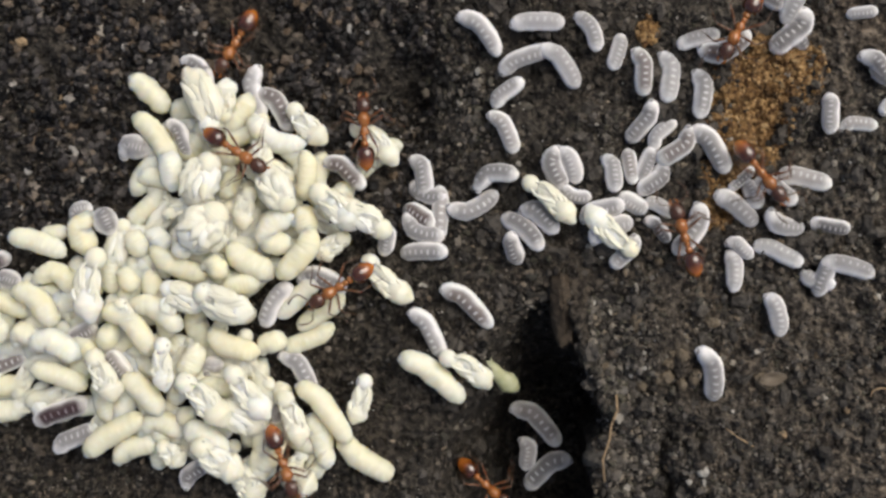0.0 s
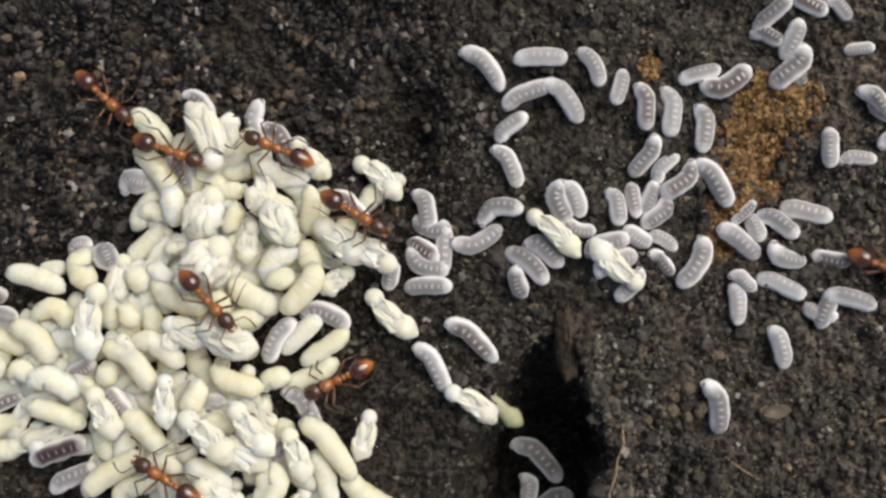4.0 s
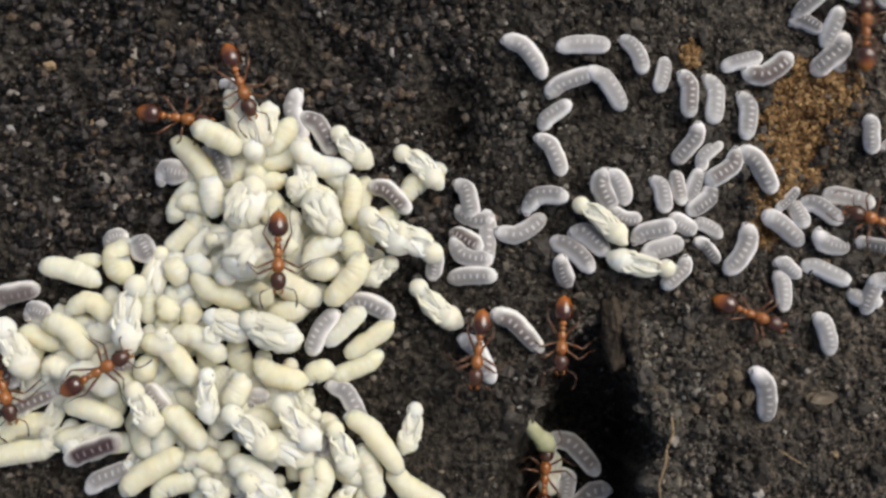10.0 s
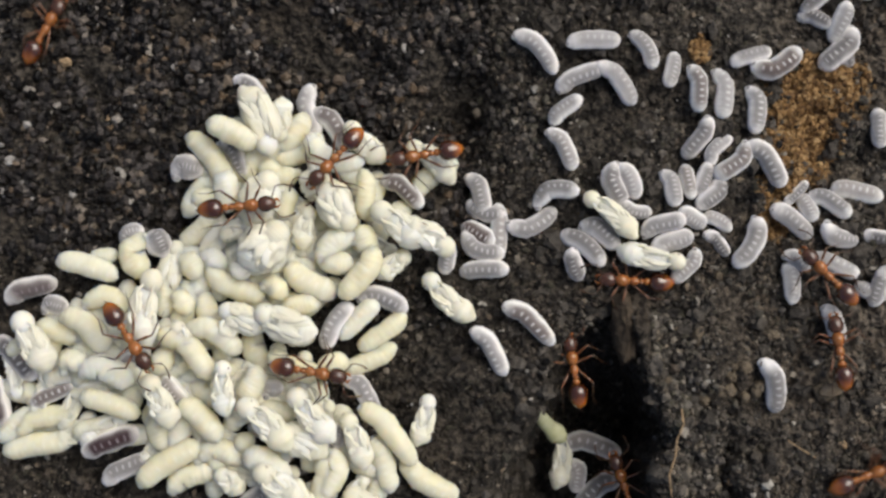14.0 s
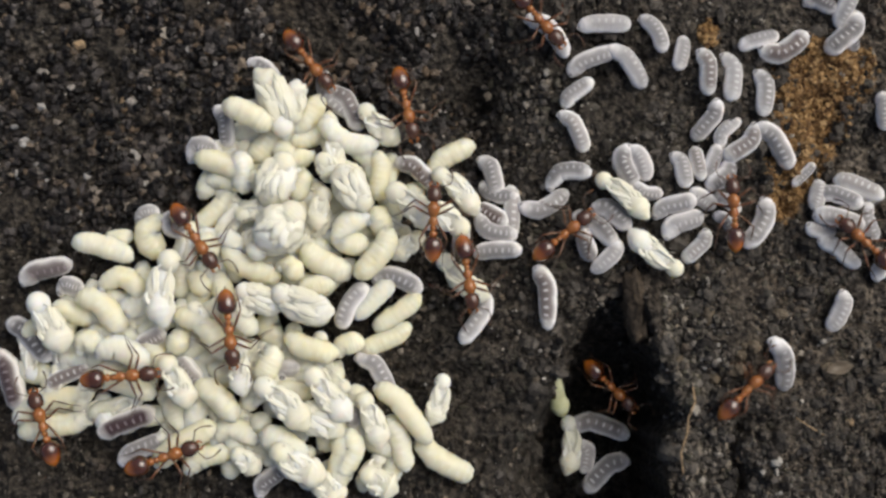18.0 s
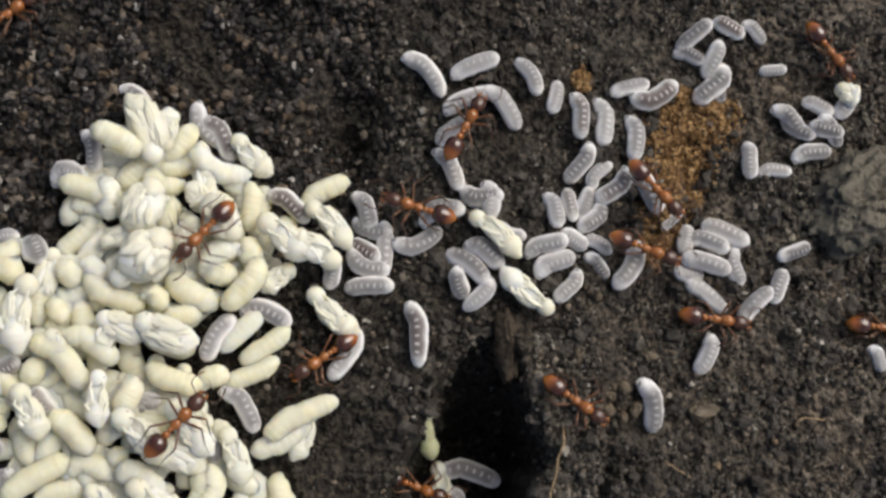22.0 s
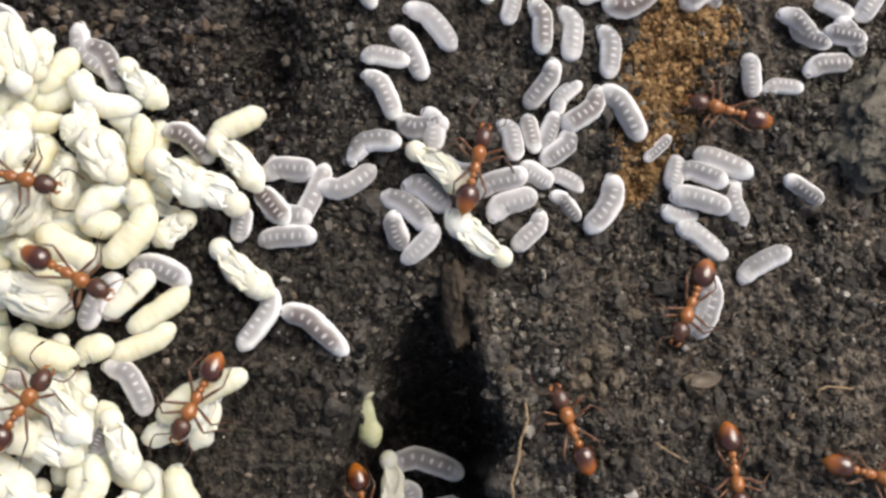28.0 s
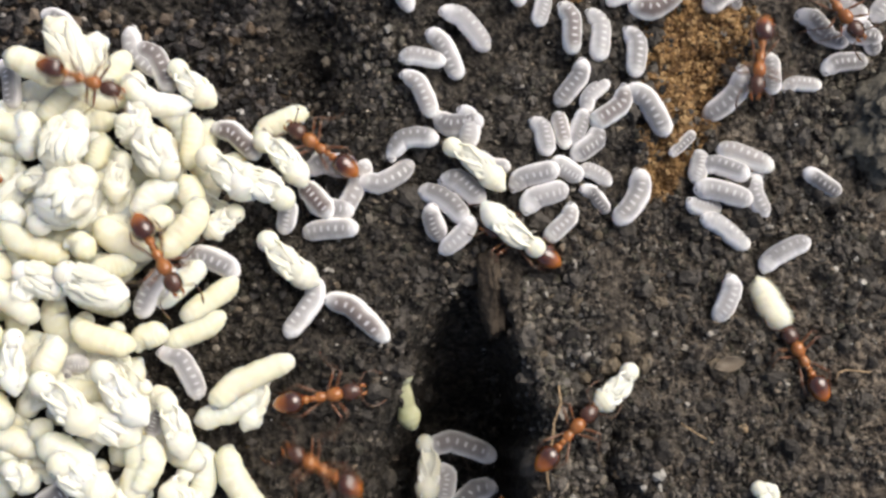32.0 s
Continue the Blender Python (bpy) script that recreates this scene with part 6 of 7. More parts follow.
    run(1, [(0.00, at(-18.55, 3.07, 2.39, -33)), (0.50, at(-20.18, 2.59, 3.73, -82)), (1.00, at(-21.28, 2.11, 3.92, -132)), (1.50, at(-23.39, 3.93, 2.64, -74)), (2.00, at(-24.89, 5.62, 2.22, -17)), (3.00, at(-23.69, 4.61, 2.49, -16)), (6.00, at(-21.30, 9.87, 0.14, -31)), (6.50, at(-18.20, 11.74, -0.11, 18)), (7.00, at(-15.13, 13.60, -0.36, 66)), (8.00, at(-24.93, 12.63, 0.82, 18)), (8.17, at(-25.01, 16.94, 0.61, 55)), (8.34, at(-25.09, 21.24, 0.40, 91)), (10.01, at(-41.74, 15.04, 1.00, 45)), (11.68, at(-43.10, 4.93, 0.40, -1)), (11.84, at(-39.14, 4.91, 1.35, -35)), (12.00, at(-35.20, 4.86, 0.72, -70)), (13.00, at(-34.84, -1.34, 0.73, -62)), (14.00, at(-28.29, -6.90, 4.02, -57)), (15.50, at(-30.67, -7.25, 3.77, -109)), (17.00, at(-33.05, -7.61, 3.51, -161)), (17.33, at(-31.99, -8.50, 3.37, -106)), (17.67, at(-30.94, -9.35, 3.29, -50)), (18.00, at(-29.91, -10.18, 3.10, 5)), (19.00, at(-25.76, -12.13, 3.70, -41)), (20.00, at(-16.51, -11.28, 4.14, -3)), (20.50, at(-16.23, -13.85, 3.69, 47)), (21.00, at(-15.84, -16.43, 3.24, 97)), (21.11, at(-15.82, -18.93, 2.30, 155)), (21.21, at(-15.79, -21.42, 1.35, 212)), (21.32, at(-15.77, -24.05, 0.40, 270)), (32.00, at(-15.77, -24.05, 0.40, 270))])
    run(2, [(0.00, at(-11.12, 4.76, 0.75, 93)), (0.50, at(-10.91, 2.86, 1.02, 54)), (1.00, at(-10.70, 0.98, 0.95, 16)), (1.50, at(-12.20, 0.02, 3.60, -34)), (2.00, at(-13.60, -0.83, 3.46, -83)), (3.00, at(-17.36, -3.23, 3.13, -79)), (4.50, at(-20.78, -4.00, 4.37, -23)), (6.00, at(-24.54, -4.76, 3.84, 34)), (7.00, at(-32.23, -6.47, 3.29, -8)), (8.00, at(-26.30, -10.78, 4.42, 37)), (9.00, at(-28.75, -5.96, 4.19, 91)), (9.50, at(-29.02, -7.03, 3.73, 60)), (10.00, at(-29.29, -8.26, 3.27, 30)), (11.00, at(-33.70, -10.51, 2.00, 4)), (12.00, at(-30.79, -2.96, 3.12, 55)), (13.00, at(-35.73, -8.51, 3.49, 106)), (13.15, at(-39.39, -8.57, 1.95, 143)), (13.30, at(-43.07, -8.64, 0.40, 181)), (15.44, at(-43.69, 11.68, 1.00, 225)), (17.59, at(-18.83, 19.21, 0.40, 270)), (18.00, at(-18.91, 8.86, 0.54, 308)), (19.00, at(-14.76, 6.54, 1.85, 321)), (19.16, at(-14.72, 10.74, 1.37, 364)), (19.33, at(-14.69, 14.93, 0.88, 407)), (19.49, at(-14.65, 19.12, 0.40, 450)), (19.78, at(-1.69, 31.90, 1.00, 472)), (20.07, at(18.24, 26.30, 1.00, 495)), (20.36, at(32.33, 13.56, 1.00, 518)), (20.66, at(32.48, -3.14, 0.40, 541)), (21.00, at(23.59, -3.18, -0.22, 544)), (21.33, at(24.43, -3.81, -0.20, 601)), (21.67, at(25.31, -4.45, -0.20, 658)), (22.00, at(26.25, -5.13, -0.19, 714)), (22.30, at(33.11, -5.03, 0.40, 720)), (23.02, at(32.40, -5.73, 0.51, 780)), (23.74, at(31.46, -6.48, 1.11, 839)), (24.46, at(30.65, -7.32, 0.40, 899)), (24.73, at(24.55, -7.20, 0.56, 852)), (25.00, at(18.45, -7.10, 0.72, 806)), (26.50, at(20.23, -11.32, 0.98, 755)), (28.00, at(22.03, -15.46, 1.24, 703)), (28.30, at(28.64, -15.60, 0.40, 718)), (32.00, at(28.64, -15.60, 0.40, 718))])
    run(3, [(0.00, at(-12.54, -5.12, 2.35, -147)), (1.00, at(-10.54, -4.24, 2.07, -97)), (2.00, at(-11.15, -2.43, 3.33, -101)), (3.00, at(-10.98, -0.57, 3.56, -68)), (4.50, at(-11.99, 2.58, 2.64, -11)), (6.00, at(-13.01, 5.74, 1.72, 46)), (6.50, at(-12.41, 4.71, 1.33, 6)), (7.00, at(-11.82, 3.66, 0.93, -34)), (8.00, at(-11.18, 2.45, 1.25, -36)), (9.00, at(-8.82, -1.61, 1.56, -65)), (10.00, at(-7.22, -7.52, 1.77, -97)), (11.00, at(-5.83, -14.94, -1.39, -64)), (11.33, at(-5.03, -15.43, -2.43, -16)), (11.67, at(-4.22, -15.91, -3.46, 32)), (12.00, at(-3.39, -16.40, -4.50, 80)), (13.00, at(-4.75, -16.62, -4.50, 110)), (14.00, at(-1.91, -8.95, -0.86, 99)), (17.00, at(-7.46, -7.10, 1.59, 72)), (17.33, at(-8.11, -6.29, 1.88, 21)), (17.67, at(-8.78, -5.45, 2.16, -30)), (18.00, at(-9.42, -4.61, 2.45, -82)), (19.00, at(-1.49, 5.97, 1.44, -127)), (19.33, at(-1.23, 7.40, 1.55, -169)), (19.67, at(-0.97, 8.83, 1.70, -211)), (20.00, at(-0.71, 10.24, 1.77, -254)), (20.33, at(-0.35, 7.40, 1.99, -306)), (20.67, at(0.01, 4.56, 2.21, -358)), (21.00, at(0.39, 1.72, 2.43, -411)), (22.00, at(10.43, 3.07, 2.31, -406)), (22.33, at(7.21, 3.64, 2.04, -456)), (22.67, at(4.02, 4.19, 1.20, -505)), (23.00, at(0.83, 4.70, 0.64, -554)), (24.00, at(3.74, -2.42, 2.97, -556)), (25.00, at(5.72, -1.86, 2.64, -594)), (28.00, at(6.63, -12.66, 1.24, -609)), (28.33, at(7.12, -13.35, 0.94, -554)), (28.67, at(7.60, -14.04, 0.64, -498)), (29.00, at(8.06, -14.73, 0.35, -443)), (29.50, at(8.94, -12.61, 1.26, -404)), (30.00, at(9.85, -10.47, 2.17, -366)), (31.00, at(11.04, -6.57, 0.61, -312)), (31.50, at(6.77, -5.20, 1.10, -260)), (32.00, at(2.51, -3.80, 0.72, -208))])
    run(4, [(0.00, at(-15.53, -15.81, 3.20, -70)), (0.33, at(-11.95, -14.98, 2.05, -11)), (0.67, at(-8.36, -14.14, 0.35, 49)), (1.00, at(-4.74, -13.31, -1.27, 109)), (1.50, at(-8.43, -10.56, 1.44, 164)), (2.00, at(-12.06, -7.70, 1.94, 220)), (3.00, at(-11.54, -9.94, 0.21, 233)), (4.50, at(-14.54, -7.59, 2.45, 191)), (6.00, at(-17.54, -5.18, 4.27, 149)), (6.50, at(-15.87, -8.04, 3.42, 103)), (7.00, at(-14.25, -10.90, 2.58, 57)), (8.00, at(-5.35, -8.36, 1.31, -0)), (9.00, at(3.79, -1.03, 3.25, -29)), (10.00, at(9.57, -5.38, 0.73, -23)), (11.00, at(15.39, -4.85, 1.25, 19)), (11.50, at(14.75, -5.28, 1.38, 65)), (12.00, at(14.13, -5.69, 1.51, 112)), (13.00, at(12.98, -7.67, 1.15, 96)), (14.00, at(14.02, -7.88, 1.29, 98)), (14.75, at(18.70, -7.94, 0.84, 49)), (15.50, at(23.44, -8.06, 0.40, -1)), (16.23, at(23.48, -6.27, 0.40, -61)), (16.96, at(23.54, -4.47, 0.40, -120)), (17.69, at(23.51, -2.64, 0.40, -180)), (18.00, at(15.16, -2.61, 1.45, -223)), (19.00, at(15.04, -1.15, 1.98, -209)), (20.00, at(13.35, -5.38, 1.21, -240)), (20.33, at(12.79, -5.77, 1.13, -282)), (20.67, at(12.26, -6.15, 0.75, -323)), (21.00, at(11.75, -6.51, 0.52, -365)), (22.00, at(14.65, -4.79, 0.77, -368)), (22.33, at(15.28, -4.71, 1.17, -410)), (22.67, at(15.94, -4.63, 1.54, -453)), (23.00, at(16.61, -4.57, 1.87, -496)), (24.00, at(18.60, 3.75, 0.66, -499)), (25.00, at(19.56, 0.79, 0.92, -466)), (25.75, at(25.39, 0.70, 0.66, -413)), (26.50, at(31.18, 0.71, 0.40, -360)), (32.00, at(31.18, 0.71, 0.40, -360))])
    run(5, [(0.00, at(-3.50, -18.37, -4.50, -42)), (1.00, at(-5.63, -15.85, -3.09, -3)), (1.50, at(-3.96, -16.03, -3.79, 51)), (2.00, at(-2.29, -16.16, -4.50, 106)), (2.10, at(-2.28, -18.23, -2.87, 161)), (2.20, at(-2.27, -20.31, -1.23, 216)), (2.30, at(-2.26, -22.38, 0.40, 271)), (3.03, at(-19.14, -33.57, 1.00, 301)), (3.77, at(-35.39, -24.77, 1.00, 331)), (4.50, at(-41.19, -12.06, 0.40, 361)), (5.00, at(-38.13, -12.04, 1.15, 302)), (5.50, at(-35.07, -12.01, 1.60, 242)), (6.00, at(-31.90, -11.86, 1.87, 182)), (6.50, at(-30.86, -12.03, 2.47, 145)), (7.00, at(-29.92, -12.23, 2.70, 108)), (7.50, at(-30.42, -13.65, 2.28, 142)), (8.00, at(-30.84, -15.09, 1.63, 175)), (8.15, at(-31.04, -18.59, 1.02, 221)), (8.30, at(-31.25, -22.12, 0.40, 267)), (9.00, at(-36.69, -15.89, 0.40, 314)), (9.70, at(-42.11, -9.39, 0.40, 360)), (9.85, at(-38.75, -9.39, 1.32, 323)), (10.00, at(-35.38, -9.39, 1.64, 285)), (11.00, at(-35.61, -12.56, 1.59, 319)), (12.00, at(-36.77, -14.17, 1.14, 315)), (12.10, at(-38.81, -14.19, 0.89, 270)), (12.20, at(-40.86, -14.21, 0.65, 225)), (12.30, at(-42.90, -14.23, 0.40, 180)), (13.37, at(-43.49, -13.53, 0.40, 240)), (14.43, at(-44.06, -12.74, 0.40, 300)), (15.50, at(-44.48, -11.89, 0.40, 360)), (16.00, at(-40.84, -11.86, 0.87, 301)), (16.50, at(-37.23, -11.84, 1.46, 243)), (17.00, at(-33.69, -11.88, 1.80, 184)), (17.50, at(-34.34, -12.47, 1.82, 145)), (18.00, at(-35.06, -12.99, 1.85, 106)), (18.50, at(-33.74, -12.10, 1.76, 139)), (19.00, at(-32.55, -11.22, 1.67, 171)), (19.33, at(-32.70, -12.48, 1.74, 123)), (19.67, at(-32.71, -13.64, 1.37, 76)), (20.00, at(-32.91, -14.84, -0.16, 28)), (21.00, at(-24.65, -13.60, 3.10, 75)), (22.00, at(-18.39, -11.09, 4.55, 48)), (22.50, at(-18.36, -9.80, 4.20, 89)), (23.00, at(-18.30, -8.54, 3.84, 130)), (23.33, at(-17.25, -7.62, 3.47, 81)), (23.67, at(-16.27, -6.73, 3.09, 31)), (24.00, at(-15.36, -5.87, 2.72, -18)), (24.50, at(-13.50, -5.96, 2.34, -48)), (25.00, at(-11.52, -6.06, 1.51, -78)), (28.00, at(-11.76, -11.21, 2.30, -117)), (29.00, at(-13.57, -13.63, 2.94, -173)), (30.00, at(-14.57, -13.58, 3.32, -152)), (31.00, at(-11.92, -12.52, 2.69, -105)), (32.00, at(-15.98, -4.76, 3.09, -61))])
    run(6, [(0.00, at(11.41, 10.45, 1.90, -119)), (1.00, at(11.53, 10.31, 1.95, -144)), (2.00, at(11.26, 10.38, 2.00, -126)), (3.00, at(11.62, 10.07, 1.99, -98)), (3.50, at(11.73, 13.57, 1.46, -156)), (4.00, at(11.85, 17.09, 0.93, -214)), (4.50, at(11.98, 20.62, 0.40, -272)), (6.04, at(34.89, 9.07, 1.00, -226)), (7.58, at(25.88, -10.50, 0.40, -180)), (7.79, at(20.72, -10.49, 0.87, -215)), (8.00, at(15.58, -10.49, 0.29, -251)), (8.33, at(16.02, -7.25, 0.71, -297)), (8.67, at(16.46, -3.99, 1.81, -344)), (9.00, at(16.91, -0.74, 1.53, -391)), (9.33, at(16.98, -0.41, 1.39, -447)), (9.67, at(17.07, -0.07, 1.26, -503)), (10.00, at(17.17, 0.26, 1.12, -560)), (10.33, at(17.04, 0.65, 1.18, -616)), (10.67, at(16.89, 1.03, 1.23, -671)), (11.00, at(16.73, 1.41, 1.29, -727)), (11.33, at(16.50, -0.31, 1.40, -775)), (11.67, at(16.27, -2.02, 1.51, -823)), (12.00, at(16.03, -3.73, 1.63, -871)), (12.50, at(14.47, -3.33, 1.57, -906)), (13.00, at(12.89, -2.92, 1.24, -940)), (14.00, at(13.33, -3.36, 1.32, -946)), (15.50, at(9.81, -3.16, 1.61, -991)), (17.00, at(6.32, -2.97, 1.91, -1036)), (18.00, at(7.02, -0.59, 1.75, -988)), (19.00, at(7.87, 0.29, 1.58, -947)), (20.00, at(3.82, -0.85, 3.19, -897)), (21.00, at(10.49, -1.72, 1.72, -951)), (21.33, at(10.28, -1.34, 1.78, -1001)), (21.67, at(10.06, -0.95, 1.85, -1051)), (22.00, at(9.84, -0.56, 1.90, -1100)), (22.33, at(8.26, -1.12, 2.24, -1149)), (22.67, at(6.70, -1.71, 2.49, -1198)), (23.00, at(5.15, -2.30, 2.78, -1247)), (23.50, at(5.78, -3.86, 2.06, -1278)), (24.00, at(6.39, -5.47, 1.34, -1309)), (25.00, at(8.80, -4.95, 0.34, -1311)), (26.50, at(10.88, -5.89, 0.85, -1253)), (28.00, at(12.96, -6.81, 1.36, -1195)), (29.00, at(9.02, 7.81, 1.75, -1185)), (29.10, at(9.22, 10.28, 1.68, -1242)), (29.20, at(9.42, 12.74, 0.85, -1298)), (29.31, at(9.68, 15.25, 0.40, -1355)), (32.00, at(9.68, 15.25, 0.40, -1355))])
    run(7, [(0.00, at(13.09, 1.83, 1.37, -51)), (0.33, at(14.73, -0.24, 1.77, 3)), (0.67, at(16.38, -2.29, 1.93, 58)), (1.00, at(18.03, -4.34, 2.20, 112)), (1.50, at(8.96, -4.14, 1.64, 150)), (2.00, at(-0.07, -3.91, 1.08, 189)), (2.50, at(4.06, -2.86, 2.73, 243)), (3.00, at(8.23, -1.79, 2.22, 296)), (3.75, at(17.31, -1.77, 1.42, 328)), (4.50, at(26.43, -1.74, 0.40, 360)), (5.22, at(33.64, -15.39, 1.00, 389)), (5.94, at(23.68, -26.81, 1.00, 417)), (6.66, at(2.10, -21.96, 0.40, 446)), (7.00, at(2.68, -14.44, -4.50, 450)), (8.00, at(-0.13, -7.52, -4.23, 476)), (8.50, at(1.12, -5.56, 0.12, 420)), (9.00, at(2.41, -3.58, 0.95, 363)), (9.50, at(0.17, -5.15, 0.70, 314)), (10.00, at(-2.05, -6.76, 0.46, 266)), (10.50, at(-1.67, -5.69, 0.55, 305)), (11.00, at(-1.30, -4.62, 0.64, 344)), (11.33, at(-1.01, -4.48, 0.83, 392)), (11.67, at(-0.70, -4.33, 1.01, 440)), (12.00, at(-0.39, -4.18, 1.20, 487)), (13.00, at(0.41, -4.10, 1.29, 504)), (14.00, at(1.50, -3.67, 0.74, 536)), (15.00, at(-0.20, -3.69, 0.78, 583)), (16.00, at(-1.90, -3.74, 1.46, 630)), (17.00, at(-3.59, -3.78, 0.60, 677)), (17.50, at(-3.42, -2.83, 0.90, 717)), (18.00, at(-3.24, -1.85, 1.20, 758)), (18.50, at(-0.61, 0.72, 2.67, 791)), (19.00, at(1.98, 3.33, 1.78, 825)), (19.50, at(1.59, 4.42, 1.13, 861)), (20.00, at(1.19, 5.51, 0.47, 897)), (21.00, at(-1.19, -1.18, 2.25, 920)), (21.33, at(-1.29, 1.60, 2.14, 873)), (21.67, at(-1.42, 4.38, 1.90, 827)), (22.00, at(-1.56, 7.18, 1.72, 781)), (23.00, at(0.81, 7.72, 1.64, 796)), (23.33, at(6.15, 7.17, 1.62, 852)), (23.67, at(11.47, 6.63, 1.58, 908)), (24.00, at(16.83, 6.11, 1.55, 964)), (25.00, at(13.09, 1.85, 1.41, 990)), (26.50, at(14.27, 2.70, 1.19, 937)), (28.00, at(15.46, 3.58, 0.85, 884)), (28.33, at(17.22, 5.20, 1.52, 938)), (28.67, at(18.97, 6.80, 1.25, 992)), (29.00, at(20.70, 8.38, 1.45, 1046)), (29.15, at(21.14, 11.89, 0.92, 1105)), (29.30, at(21.59, 15.39, 0.40, 1163)), (29.76, at(21.59, 15.30, 0.46, 1103)), (30.21, at(21.62, 15.23, 0.48, 1043)), (30.67, at(21.68, 15.14, 0.40, 983)), (30.83, at(21.21, 11.16, 0.89, 1024)), (31.00, at(20.73, 7.17, 1.38, 1064)), (32.00, at(20.82, 8.90, 1.52, 1026))])
    run(8, [(0.00, at(8.27, -1.71, 2.25, 108)), (0.33, at(6.96, -0.01, 2.10, 152)), (0.67, at(5.63, 1.70, 1.96, 197)), (1.00, at(4.31, 3.43, 1.81, 242)), (1.50, at(5.75, 6.89, 1.52, 280)), (2.00, at(7.21, 10.39, 0.55, 318)), (2.14, at(7.20, 13.72, 0.50, 362)), (2.27, at(7.20, 17.05, 0.45, 406)), (2.41, at(7.19, 20.37, 0.40, 450)), (3.81, at(3.78, 20.63, 0.40, 510)), (5.22, at(0.33, 20.93, 0.40, 570)), (6.62, at(-3.13, 21.20, 0.40, 630)), (6.81, at(-3.17, 16.32, 0.91, 674)), (7.00, at(-3.21, 11.46, 1.43, 717)), (8.00, at(7.38, 8.88, 1.48, 668)), (9.00, at(10.95, 4.83, 1.82, 688)), (9.33, at(12.94, 7.30, 1.34, 728)), (9.67, at(14.94, 9.75, 1.21, 768)), (10.00, at(16.96, 12.21, 0.38, 809)), (10.15, at(20.74, 12.19, 0.89, 764)), (10.31, at(24.50, 12.16, 0.40, 720)), (10.77, at(24.35, 11.98, 0.93, 660)), (11.24, at(24.19, 11.81, 0.89, 601)), (11.70, at(24.04, 11.63, 0.40, 541)), (11.80, at(22.03, 11.59, 0.62, 488)), (11.90, at(20.03, 11.56, 1.03, 435)), (12.00, at(18.01, 11.51, 1.07, 381)), (12.30, at(24.04, 11.62, 0.40, 361)), (13.90, at(20.73, 24.57, 1.00, 314)), (15.50, at(-0.70, 19.51, 0.40, 268)), (16.00, at(-0.81, 16.57, 0.90, 211)), (16.50, at(-0.93, 13.61, 1.39, 153)), (17.00, at(-1.06, 10.67, 1.89, 96)), (17.33, at(-2.26, 10.84, 1.78, 48)), (17.67, at(-3.46, 11.03, 1.67, -1)), (18.00, at(-4.65, 11.22, 1.56, -49)), (19.00, at(-3.45, 9.63, 1.39, -81)), (19.33, at(-3.52, 9.62, 1.39, -22)), (19.67, at(-3.59, 9.62, 1.40, 38)), (20.00, at(-3.66, 9.61, 1.41, 98)), (20.50, at(-6.28, 6.62, 0.92, 146)), (21.00, at(-8.87, 3.60, 0.44, 194)), (22.00, at(-17.51, -0.25, 3.13, 227)), (23.00, at(-18.68, -2.07, 4.30, 261)), (23.33, at(-17.78, -0.07, 3.61, 218)), (23.67, at(-16.97, 1.90, 3.41, 175)), (24.00, at(-16.23, 3.87, 2.22, 132)), (24.50, at(-15.35, 3.57, 2.02, 183)), (25.00, at(-14.34, 3.16, 1.81, 234)), (26.50, at(-17.10, 1.29, 3.58, 290)), (28.00, at(-19.82, -0.68, 4.68, 346)), (28.10, at(-22.11, -0.40, 4.26, 288)), (28.20, at(-24.40, -0.12, 1.83, 231)), (28.30, at(-26.72, 0.20, 0.40, 173)), (32.00, at(-26.72, 0.20, 0.40, 173))])
